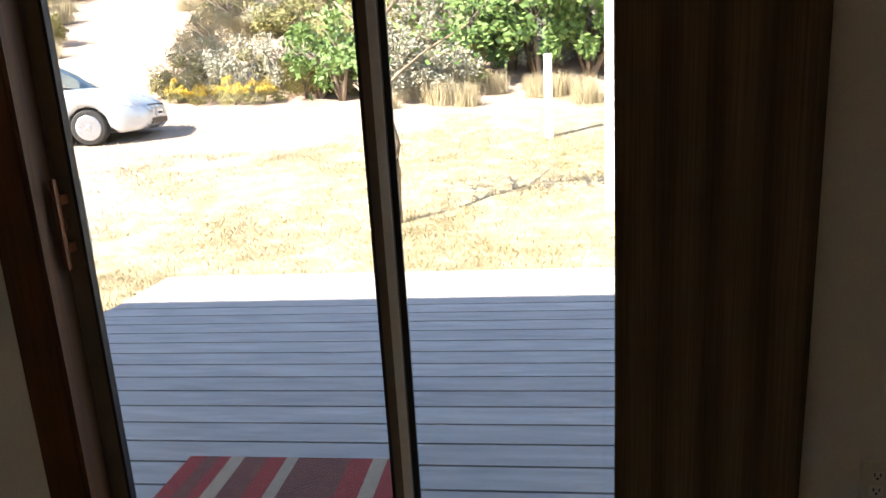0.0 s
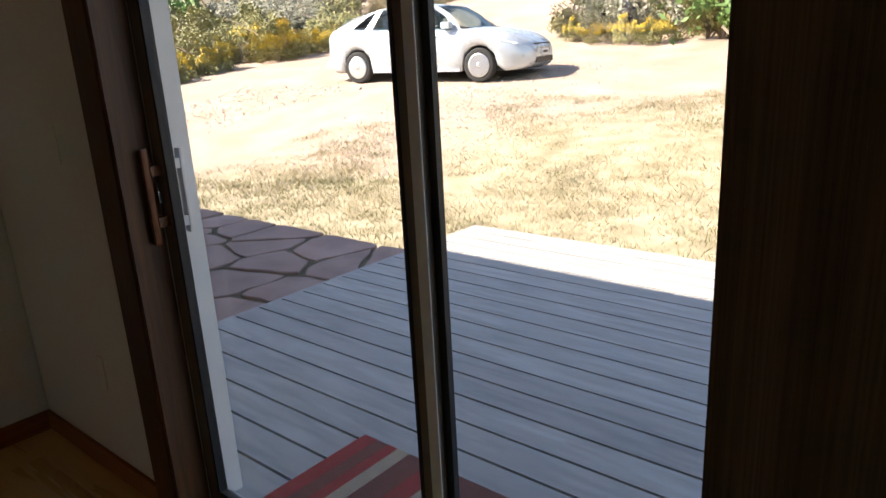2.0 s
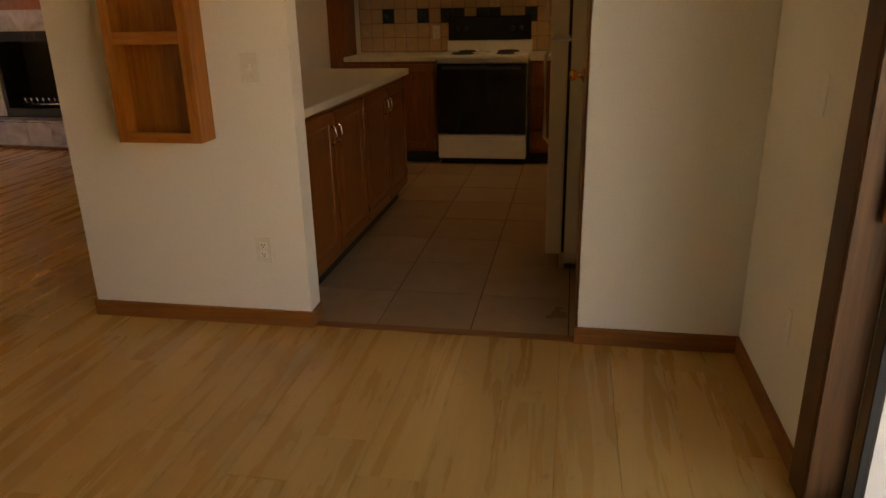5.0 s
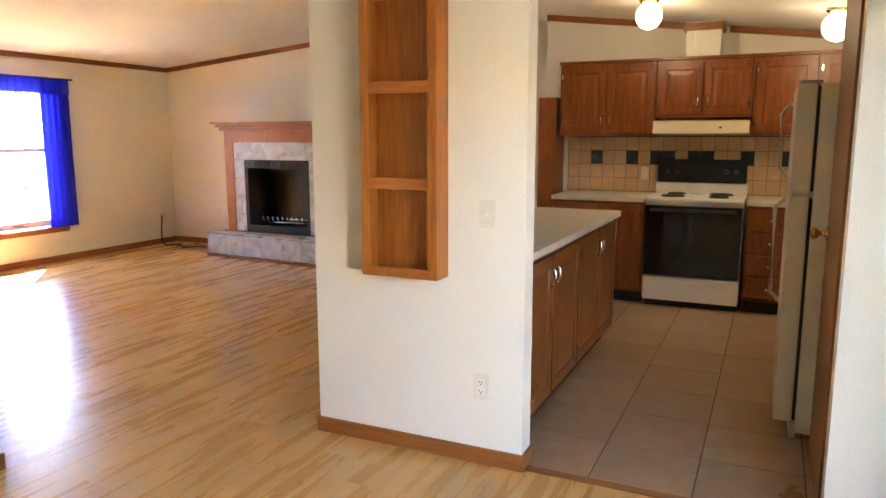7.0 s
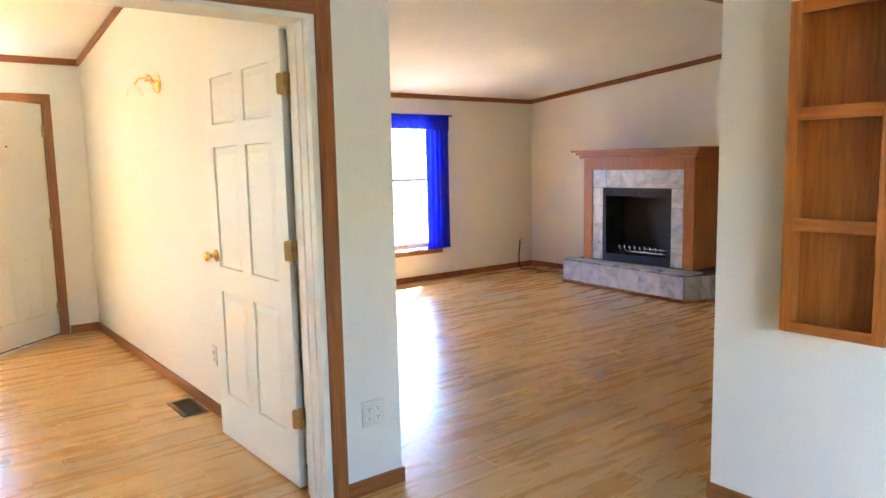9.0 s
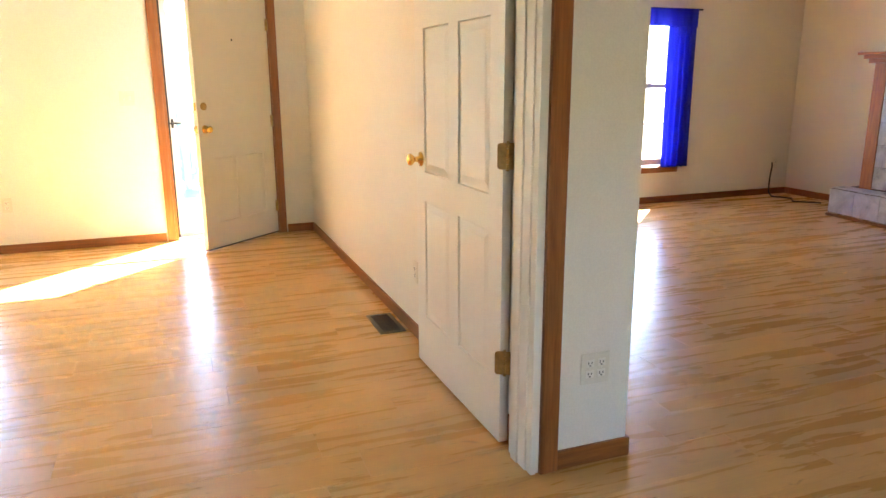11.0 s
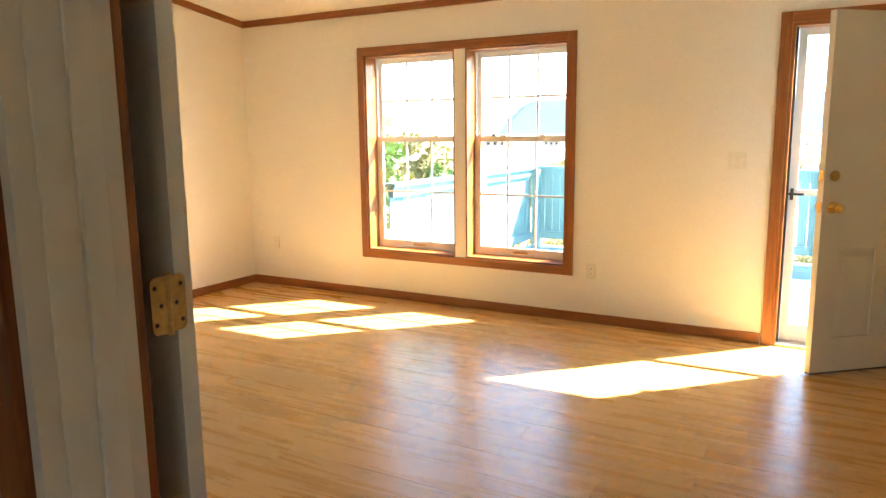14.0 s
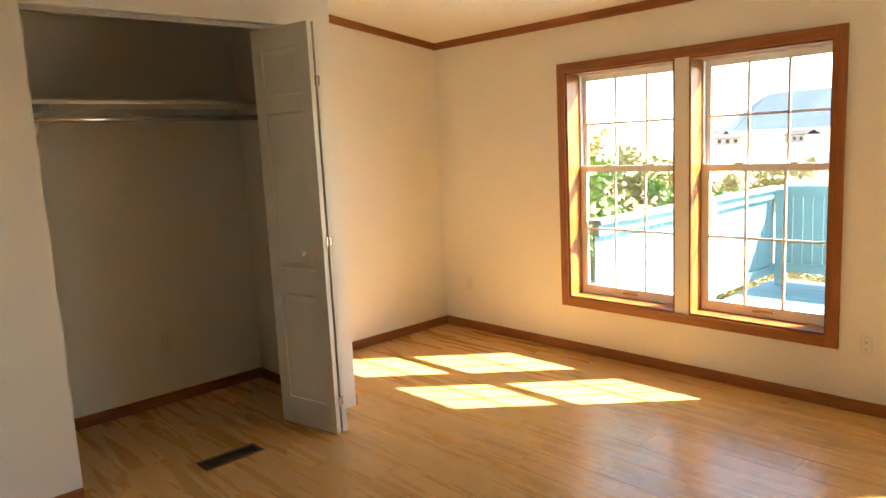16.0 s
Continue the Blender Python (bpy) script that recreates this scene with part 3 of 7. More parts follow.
def sash(parent, x0, x1, y0, y1, z0, z1, w, name, cols=3, rows=2, foot=None, glass=None):
    s = part(name, join(boxes((x0, x0 + w, y0, y1, z0, z1), (x1 - w, x1, y0, y1, z0, z1), (x0 + w, x1 - w, y0, y1, z1 - w, z1), (x0 + w, x1 - w, y0, y1, z0, z0 + (foot or w)))), VINYL, parent)
    ym = (y0 + y1) / 2
    zb = z0 + (foot or w)
    p = part("pane", boxes((x0 + w, x1 - w, ym - 0.002, ym + 0.002, zb, z1 - w)), glass or GLASS, s)
    p.visible_shadow = False
    for i in range(1, cols):
        x = x0 + w + (x1 - x0 - 2 * w) * i / cols
        part("glazing_bar", boxes((x - 0.008, x + 0.008, ym + 0.004, ym + 0.012, zb, z1 - w)), VINYL, s)
    for j in range(1, rows):
        z = zb + (z1 - w - zb) * j / rows
        part("glazing_bar", boxes((x0 + w, x1 - w, ym + 0.0045, ym + 0.0115, z - 0.008, z + 0.008)), VINYL, s)
    return s


def hung_unit(parent, x0, x1, z0, z1, mid, y, glass=None):
    """A double-hung vinyl window with its frame, from y outwards."""
    f = 0.022
    part("window_frame", boxes((x0, x0 + f, y - 0.06, y, z0, z1), (x1 - f, x1, y - 0.06, y, z0, z1), (x0 + f, x1 - f, y - 0.06, y, z1 - f, z1), (x0 + f, x1 - f, y - 0.06, y, z0, z0 + f)), VINYL, parent)
    sash(parent, x0 + f, x1 - f, y - 0.055, y - 0.033, mid - 0.015, z1 - f, 0.035, "upper_sash", glass=glass)
    low = sash(parent, x0 + f, x1 - f, y - 0.03, y - 0.004, z0 + f, mid + 0.03, 0.04, "lower_sash", foot=0.055, glass=glass)
    for k in (0.3, 0.7):
        x = x0 + (x1 - x0) * k
        part("sash_lock", boxes((x - 0.025, x + 0.025, y - 0.028, y - 0.006, mid + 0.03, mid + 0.042), bevel=0.003), WHITE_TRIM, low)
    part("lift", boxes(((x0 + x1) / 2 - 0.06, (x0 + x1) / 2 + 0.06, y - 0.004, y + 0.008, z0 + f + 0.015, z0 + f + 0.028), bevel=0.002), OLD_BRASS, low)


x0, x1, z0, z1 = WIN_B
window = thing("window_1", "twin double-hung white window in a deep stained oak frame", "window", kind="structure")
casing(window, x0, x1, z0, z1, SOUTH, 1, sill=True)
ml, mr = 2.60, 2.695
part("mullion", boxes((ml, mr, SOUTH - 0.195, SOUTH + 0.006, z0, z1)), WALL, window, "cream painted mullion")
for a, b in ((x0, ml), (mr, x1)):
    part("reveal", boxes((a, a + 0.014, SOUTH - 0.14, SOUTH + 0.002, z0, z1)), OAK_V, window)
    part("reveal", boxes((b - 0.014, b, SOUTH - 0.14, SOUTH + 0.002, z0, z1)), OAK_V, window)
    part("window_sill", boxes((a + 0.014, b - 0.014, SOUTH - 0.14, SOUTH + 0.004, z0, z0 + 0.014)), OAK_X, window)
    part("reveal", boxes((a + 0.014, b - 0.014, SOUTH - 0.14, SOUTH + 0.002, z1 - 0.014, z1)), OAK_X, window)
    hung_unit(window, a + 0.002, b - 0.002, z0 + 0.004, z1 - 0.004, 1.345, SOUTH - 0.14)

x0, x1, z0, z1 = WIN_L
window = thing("window_2", "white double-hung living room window with oak sill", "window", kind="structure")
casing(window, x0, x1, z0, z1, SOUTH, 1, sill=True)
hung_unit(window, x0, x1, z0, z1, 1.25, SOUTH - 0.09, DIMMING_GLASS)
part("reveal", boxes((x0, x0 + 0.012, SOUTH - 0.09, SOUTH, z0 + 0.012, z1), (x1 - 0.012, x1, SOUTH - 0.09, SOUTH, z0 + 0.012, z1), (x0, x1, SOUTH - 0.09, SOUTH, z0, z0 + 0.012)), OAK_X, window)


def knob(parent, m, label="polished brass knob"):
    """A round knob whose axis is local z, from the plate outwards."""
    part("knob", turned([(0.032, 0), (0.032, 0.006), (0.014, 0.012), (0.011, 0.032), (0.022, 0.042), (0.027, 0.052), (0.024, 0.062), (0.012, 0.067)], 18, m), BRASS, parent, label)


def rounded_plate(x0, x1, h, th, r=0.012, left_round=False):
    """An upright plate in xz whose outer corners are rounded."""
    pts = []
    for cx, cz, a0 in ((x1 - r, h / 2 - r, 0), (x0 + r, h / 2 - r, 90), (x0 + r, -h / 2 + r, 180), (x1 - r, -h / 2 + r, 270)):
        outer = (cx > (x0 + x1) / 2) != left_round
        if outer:
            pts += [(cx + r * math.cos(radians(a0 + k * 18)), cz + r * math.sin(radians(a0 + k * 18))) for k in range(6)]
        else:
            pts.append((x0 if cx < (x0 + x1) / 2 else x1, math.copysign(h / 2, cz)))
    bm = bmesh.new()
    lo = [bm.verts.new((x, -th, z)) for x, z in pts]
    hi = [bm.verts.new((x, th, z)) for x, z in pts]
    bm.faces.new(lo), bm.faces.new(hi[::-1])
    for i in range(len(lo)):
        k = (i + 1) % len(lo)
        bm.faces.new((lo[i], hi[i], hi[k], lo[k]))
    return bm


def hinge(parent, x, y, z, turn=0, mat_=OLD_BRASS, h=0.09):
    m = pose(x, y, z, 0, 0, turn)
    hg = part("hinge", join(rounded_plate(0.004, 0.036, h, 0.0015), rounded_plate(-0.036, -0.004, h, 0.0015, left_round=True)), mat_, parent, "worn brass hinge")
    hg.matrix_local = m
    for k in range(5):
        za, zb = -h / 2 + k * h / 5 + 0.0006, -h / 2 + (k + 1) * h / 5 - 0.0006
        part("knuckle", turned([(0.005, za), (0.006, za + 0.0008), (0.006, zb - 0.0008), (0.005, zb)], 12), mat_, hg)
    for e in (-1, 1):
        part("pin_tip", turned([(0.003, 0.0), (0.0065, 0.001), (0.0065, 0.004), (0.003, 0.006)], 12, pose(0, 0, e * (h / 2 + 0.003) - 0.003)), mat_, hg)
    for sx in (-1, 1):
        for ox, sz in ((0.027, 0.032), (0.016, 0.0), (0.027, -0.032)):
            s = part("screw", turned([(0.0042, 0.0), (0.0035, 0.0012)], 10, pose(0, 0, 0, 90)), DARK_SLOT, hg)
            s.location = (sx * ox, -0.0015, sz)


def six_panels(w, h):
    a, g = 0.11, 0.10
    c = (w - 2 * a - g) / 2
    cols = ((a, a + c), (a + c + g, w - a))
    rows_ = ((0.24, 0.80), (0.93, 1.55), (1.66, h - 0.12))
    return [(c0, c1, r0, r1) for c0, c1 in cols for r0, r1 in rows_]


# French door frame and leaves between dining room and bedroom
x0, x1, z0, z1 = FRENCH
frame_door = thing("door_2", "white jamb of the double doorway with stained oak casing", "door frame", kind="structure")
casing(frame_door, x0 - 0.012, x1 + 0.012, 0.0, z1, DOOR_Y, 1, w=0.068)
casing(frame_door, x0 + 0.004, x1 - 0.004, 0.0, z1, DOOR_Y - 0.171, -1, w=0.06, d=0.028)
for xa, xb, s in ((x0, x0 + 0.02, 1), (x1 - 0.02, x1, -1)):
    part("jamb", boxes((xa, xb, DOOR_Y - 0.169, DOOR_Y + 0.006, 0, z1), bevel=0.002), WHITE_TRIM, frame_door)
    xs0 = xb if s > 0 else xa - 0.012
    part("door_stop", boxes((xs0, xs0 + 0.012, DOOR_Y - 0.132, DOOR_Y - 0.085, 0, z1 - 0.02), bevel=0.004), WHITE_TRIM, frame_door)
    xs1 = xb if s > 0 else xa - 0.006
    part("door_stop", boxes((xs1, xs1 + 0.006, DOOR_Y - 0.085, DOOR_Y - 0.03, 0, z1 - 0.02), bevel=0.002), WHITE_TRIM, frame_door)
part("jamb", boxes((x0 + 0.02, x1 - 0.02, DOOR_Y - 0.169, DOOR_Y + 0.006, z1 - 0.02, z1), bevel=0.002), WHITE_TRIM, frame_door)


def panel_leaf(label, m, w, h, knob_side):
    d = thing("panel_door", label, "door", m, "double doors")
    part("leaf", relief(w, h, 0.035, six_panels(w, h)), DOOR_PAINT, d)
    if knob_side:
        for s in (-1, 1):
            k = pose(w - 0.07, s * 0.0175, 0.985, -90 * s)
            knob(d, k)
    return d


leaf_h = 2.015
right = panel_leaf("white six-panel door standing open against the bedroom wall", pose(x0 + 0.016, DOOR_Y - 0.225, 0.012, 0, 0, -89.3), 0.905, leaf_h, True)
left = panel_leaf("white six-panel door folded back flat along the wall", pose(x1 + 0.001, DOOR_Y - 0.285, 0.012, 0, 0, -3.5), 0.885, leaf_h, True)
for z in (0.34, 1.093, 1.80):
    hinge(frame_door, x0 + 0.026, DOOR_Y - 0.202, z, -30)
for z in (0.34, 1.12, 1.80):
    hinge(frame_door, x1 - 0.006, DOOR_Y - 0.245, z, -90, OLD_BRASS, 0.1)

# entry door, standing ajar, and the storm door behind it
x0, x1, z0, z1 = ENTRY
entry_frame = thing("door_1", "stained oak door casing with white threshold and storm door", "door frame", kind="structure")
casing(entry_frame, x0, x1, 0.0, z1, SOUTH, 1, w=0.066)
part("jamb", boxes((x0, x0 + 0.02, SOUTH - 0.15, SOUTH + 0.004, 0, z1)), OAK_V, entry_frame)
part("jamb", boxes((x1 - 0.02, x1, SOUTH - 0.15, SOUTH + 0.004, 0, z1)), OAK_V, entry_frame)
part("jamb", boxes((x0 + 0.02, x1 - 0.02, SOUTH - 0.15, SOUTH + 0.004, z1 - 0.02, z1)), OAK_X, entry_frame)
part("threshold", boxes((x0 + 0.02, x1 - 0.02, SOUTH - 0.15, SOUTH + 0.01, 0.0, 0.018), bevel=0.004), ALUMINIUM, entry_frame)
part("weatherstrip", boxes((x1 - 0.034, x1 - 0.02, SOUTH - 0.09, SOUTH - 0.06, 0.018, z1 - 0.02)), GASKET, entry_frame)
sx0, sx1, sy = x0 + 0.02, x1 - 0.034, SOUTH - 0.135
storm = part("storm_door", boxes((sx0, sx0 + 0.05, sy, sy + 0.03, 0.02, z1 - 0.02), (sx1 - 0.05, sx1, sy, sy + 0.03, 0.02, z1 - 0.02), (sx0 + 0.05, sx1 - 0.05, sy, sy + 0.03, z1 - 0.07, z1 - 0.02),
                                 (sx0 + 0.05, sx1 - 0.05, sy, sy + 0.03, 0.02, 0.13), (sx0 + 0.05, sx1 - 0.05, sy, sy + 0.03, 0.985, 1.02)), VINYL, entry_frame, "white aluminium storm door with two panes")
for za, zb in ((0.13, 0.985), (1.02, z1 - 0.07)):
    p = part("pane", boxes((sx0 + 0.05, sx1 - 0.05, sy + 0.012, sy + 0.016, za, zb)), GLASS, storm)
    p.visible_shadow = False
part("latch", join(boxes((sx1 - 0.09, sx1 + 0.01, sy + 0.03, sy + 0.05, 0.985, 1.0), (sx1 - 0.03, sx1 - 0.01, sy + 0.03, sy + 0.055, 0.955, 1.03), bevel=0.003)), BLACK_PLASTIC, storm, "black latch")
ew, eh = 0.84, 2.01
entry = thing("entry_door", "cream entry door with brass locks standing half open", "door", pose(x0 + 0.025, SOUTH - 0.01, 0.02, 0, 0, 41.5))
part("leaf", relief(ew, eh, 0.044, [(0.13, 0.38, 0.20, 0.72), (0.46, 0.71, 0.20, 0.72)], 0.005, 0.035), DOOR_PAINT, entry)
part("door_sweep", boxes((0.002, ew - 0.002, -0.02, 0.02, -0.012, -0.0005)), GASKET, entry)
for s in (-1, 1):
    knob(entry, pose(ew - 0.065, s * 0.022, 0.955, -90 * s))
    part("deadbolt", turned([(0.03, 0), (0.03, 0.008), (0.02, 0.014)], 18, pose(ew - 0.065, s * 0.022, 1.13, -90 * s)), OLD_BRASS, entry, "worn brass deadbolt")
    part("peephole", turned([(0.009, 0), (0.008, 0.003)], 12, pose(ew / 2, s * 0.022, 1.64, -90 * s)), DARK_SLOT, entry)
part("thumb_turn", boxes((ew - 0.078, ew - 0.052, 0.036, 0.048, 1.124, 1.136), bevel=0.002), OLD_BRASS, entry)
part("latch_plate", boxes((ew, ew + 0.002, -0.012, 0.012, 0.925, 0.985), (ew, ew + 0.002, -0.012, 0.012, 1.10, 1.16)), BRASS, entry)
for z in (0.25, 1.0, 1.8):
    hinge(entry_frame, x0 + 0.022, SOUTH + 0.014, z, 20)

# sliding glass door
x0, x1, z0, z1 = SLIDER
slide = thing("door_3", "white sliding glass door with brown oak casing", "sliding door", kind="structure")
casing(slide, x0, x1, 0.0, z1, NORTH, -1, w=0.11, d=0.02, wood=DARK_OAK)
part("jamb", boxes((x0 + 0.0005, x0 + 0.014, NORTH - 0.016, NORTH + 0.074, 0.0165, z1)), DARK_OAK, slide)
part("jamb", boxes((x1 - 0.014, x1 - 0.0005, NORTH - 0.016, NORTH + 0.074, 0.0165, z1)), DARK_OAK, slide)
part("threshold", boxes((x0, x1, NORTH - 0.03, NORTH + 0.05, 0.0, 0.016), bevel=0.003), OAK_X, slide, "worn oak threshold")
part("track", boxes((x0, x1, NORTH + 0.05, NORTH + 0.15, -0.004, 0.012), (x0, x1, NORTH + 0.055, NORTH + 0.06, 0.012, 0.028), (x0, x1, NORTH + 0.095, NORTH + 0.1, 0.012, 0.028), (x0, x1, NORTH + 0.14, NORTH + 0.145, 0.012, 0.028)), ALUMINIUM, slide)
part("frame_side", boxes((x0 + 0.0005, x0 + 0.009, NORTH + 0.076, NORTH + 0.185, 0.012, z1), (x0 - 0.03, x0, NORTH + 0.152, NORTH + 0.185, 0.012, z1)), VINYL, slide)
part("frame_side", boxes((x1 - 0.03, x1, NORTH + 0.076, NORTH + 0.16, 0.012, z1)), VINYL, slide)
part("frame_head", boxes((x0 + 0.009, x1 - 0.03, NORTH + 0.05, NORTH + 0.16, z1 - 0.03, z1)), VINYL, slide)


def glazed(parent, name, xa, xb, y0, y1, w, label, material):
    s = part(name, boxes((xa, xa + w, y0, y1, 0.03, z1 - 0.03), (xb - w, xb, y0, y1, 0.03, z1 - 0.03), (xa + w, xb - w, y0, y1, z1 - 0.03 - w, z1 - 0.03), (xa + w, xb - w, y0, y1, 0.03, 0.03 + w), bevel=0.002), material, parent, label)
    ym = (y0 + y1) / 2
    p = part("pane", boxes((xa + w, xb - w, ym - 0.003, ym + 0.003, 0.03 + w, z1 - 0.03 - w)), DIMMING_GLASS, s)
    p.visible_shadow = False
    for x in (xa + w, xb - w - 0.009):
        part("gasket", boxes((x, x + 0.009, y0 - 0.0015, y1 + 0.0015, 0.03 + w, z1 - 0.03 - w)), GASKET, s)
    return s


moving = glazed(slide, "sliding_panel", x0 + 0.010, -0.283, NORTH + 0.079, NORTH + 0.101, 0.050, "taupe clad sliding panel with wooden pull", TAUPE)
fixed = glazed(slide, "fixed_panel", -0.325, x1 - 0.03, NORTH + 0.103, NORTH + 0.124, 0.034, "white fixed glass panel", VINYL)
part("interlock", boxes((-0.309, -0.284, NORTH + 0.075, NORTH + 0.0788, 0.031, z1 - 0.031), bevel=0.001), VINYL, moving, "white interlock strip")
part("gasket", boxes((-0.2825, -0.266, NORTH + 0.092, NORTH + 0.1025, 0.031, z1 - 0.031)), GASKET, fixed)
xh = x0 + 0.034
part("pull", join(boxes((xh - 0.006, xh + 0.006, NORTH + 0.034, NORTH + 0.052, 0.815, 1.06), bevel=0.006), boxes((xh - 0.008, xh + 0.008, NORTH + 0.050, NORTH + 0.079, 0.86, 0.885), (xh - 0.008, xh + 0.008, NORTH + 0.050, NORTH + 0.079, 0.99, 1.015))), CABINET, moving, "oak pull handle")
part("lock_lever", boxes((xh - 0.004, xh + 0.004, NORTH + 0.062, NORTH + 0.079, 0.92, 0.95), bevel=0.002), CHROME, moving)
part("outer_handle", join(boxes((xh - 0.012, xh + 0.012, NORTH + 0.130, NORTH + 0.142, 0.83, 1.05), bevel=0.004), boxes((xh - 0.009, xh + 0.009, NORTH + 0.101, NORTH + 0.131, 0.85, 0.875), (xh - 0.009, xh + 0.009, NORTH + 0.101, NORTH + 0.131, 1.0, 1.025))), VINYL, moving, "pale outer handle")


# ---- curtains ----
def pleated(x0, x1, y, z0, z1, folds, amp, th=0.004, seed=0):
    rnd = random.Random(seed)
    bm = bmesh.new()
    n = folds * 10
    ph = [rnd.uniform(-0.5, 0.5) for _ in range(folds + 2)]
    rows_ = []
    zs = [z0 + (z1 - z0) * k / 10 for k in range(11)]
    for s in (0, 1):
        grid = []
        for z in zs:
            f = (z1 - z) / (z1 - z0)
            line = []
            for i in range(n + 1):
                u = i / n
                k = min(int(u * folds), folds - 1)
                a = amp * (0.75 + 0.5 * abs(ph[k])) * (0.8 + 0.3 * f)
                yy = y + a * math.sin(2 * math.pi * u * folds + ph[k] * 0.6 * f) + s * th
                line.append(bm.verts.new((x0 + (x1 - x0) * u + 0.006 * f * math.sin(7 * u + 3 * f), yy, z)))
            grid.append(line)
        rows_.append(grid)
    for grid in rows_:
        for a, b in zip(grid, grid[1:]):
            for i in range(n):
                fc = bm.faces.new((a[i], a[i + 1], b[i + 1], b[i]))
                fc.smooth = True
    for e in (0, n):
        for k in range(10):
            bm.faces.new((rows_[0][k][e], rows_[1][k][e], rows_[1][k + 1][e], rows_[0][k + 1][e]))
    for k in (0, 10):
        for i in range(n):
            bm.faces.new((rows_[0][k][i], rows_[1][k][i], rows_[1][k][i + 1], rows_[0][k][i + 1]))
    return bm


drape = thing("curtain", "heavy brown woven curtain drawn aside beside the sliding door", "curtain")
part("cloth", pleated(0.247, 0.68, 1.533, 0.03, 2.08, 4, 0.013, seed=4), CURTAIN, drape)
part("curtain_rod", tube([(-1.4, 1.533, 2.095), (0.74, 1.533, 2.095)], 0.012, 12), OLD_BRASS, drape)
part("bracket", boxes((0.7, 0.72, 1.533, NORTH, 2.085, 2.105)), OLD_BRASS, drape)
part("bracket", boxes((-1.38, -1.36, 1.533, NORTH, 2.085, 2.105)), OLD_BRASS, drape)

sheer_cloth = CURTAIN_BLUE.node_tree
mxs = sheer_cloth.nodes.new("ShaderNodeMixShader")
trs = sheer_cloth.nodes.new("ShaderNodeBsdfTransparent")
trl = sheer_cloth.nodes.new("ShaderNodeBsdfTranslucent")
mx2 = sheer_cloth.nodes.new("ShaderNodeMixShader")
trs.inputs[0].default_value = (0.35, 0.42, 1, 1)
trl.inputs[0].default_value = (0.05, 0.07, 0.8, 1)
mxs.inputs[0].default_value, mx2.inputs[0].default_value = 0.35, 0.5
sheer_cloth.links.new(sheer_cloth.nodes["Principled BSDF"].outputs[0], mx2.inputs[1])
sheer_cloth.links.new(trl.outputs[0], mx2.inputs[2])
sheer_cloth.links.new(mx2.outputs[0], mxs.inputs[1])
sheer_cloth.links.new(trs.outputs[0], mxs.inputs[2])
sheer_cloth.links.new(mxs.outputs[0], sheer_cloth.nodes["Material Output"].inputs[0])
sheer = thing("sheer_curtain", "sheer deep blue curtain parted over the living room window", "curtain")
part("panel", pleated(-4.97, -4.62, SOUTH + 0.07, 0.40, 2.03, 5, 0.018, 0.002, seed=2), CURTAIN_BLUE, sheer)
part("panel", pleated(-3.97, -3.72, SOUTH + 0.07, 0.40, 2.03, 4, 0.018, 0.002, seed=3), CURTAIN_BLUE, sheer)
part("valance", pleated(-4.96, -3.72, SOUTH + 0.1, 1.86, 2.04, 14, 0.008, 0.002, seed=5), CURTAIN_BLUE, sheer)
part("curtain_rod", tube([(-5.02, SOUTH + 0.085, 2.035), (-3.66, SOUTH + 0.085, 2.035)], 0.01, 10), BLACK_IRON, sheer)
part("bracket", boxes((-5.0, -4.985, SOUTH, SOUTH + 0.085, 2.028, 2.042)), BLACK_IRON, sheer)


# ---- switches, outlets, vents ----
def plate(name, m, gangs, toggles, label):
    """A cover plate lying in local xz, facing local -y."""
    o = thing(name, label, "outlet" if not toggles else "light switch", m)
    w = 0.07 + 0.046 * (gangs - 1)
    part("cover", boxes((-w / 2, w / 2, -0.006, -0.0005, -0.0575, 0.0575), bevel=0.003), PLASTIC, o)
    for g in range(gangs):
        cx = (g - (gangs - 1) / 2) * 0.046
        if toggles:
            part("toggle", boxes((cx - 0.005, cx + 0.005, -0.018, -0.006, -0.002, 0.012), bevel=0.002), PLASTIC, o)
            part("slot", boxes((cx - 0.007, cx + 0.007, -0.0075, -0.006, -0.014, 0.014)), WHITE_TRIM, o)
        else:
            for cz in (-0.02, 0.02):
                r = part("receptacle", boxes((cx - 0.016, cx + 0.016, -0.0085, -0.006, cz - 0.0135, cz + 0.0135), bevel=0.001), WHITE_TRIM, o)
                part("slots", boxes((cx - 0.008, cx - 0.005, -0.0092, -0.0085, cz - 0.002, cz + 0.007), (cx + 0.005, cx + 0.008, -0.0092, -0.0085, cz - 0.002, cz + 0.006), (cx - 0.003, cx + 0.003, -0.0092, -0.0085, cz - 0.01, cz - 0.005)), DARK_SLOT, r)
        for sz in ((-0.046, 0.046) if toggles else (0.0,)):
            part("screw", turned([(0.003, 0), (0.003, 0.001)], 8, pose(cx, -0.006, sz, 90)), WHITE_TRIM, o)
    return o


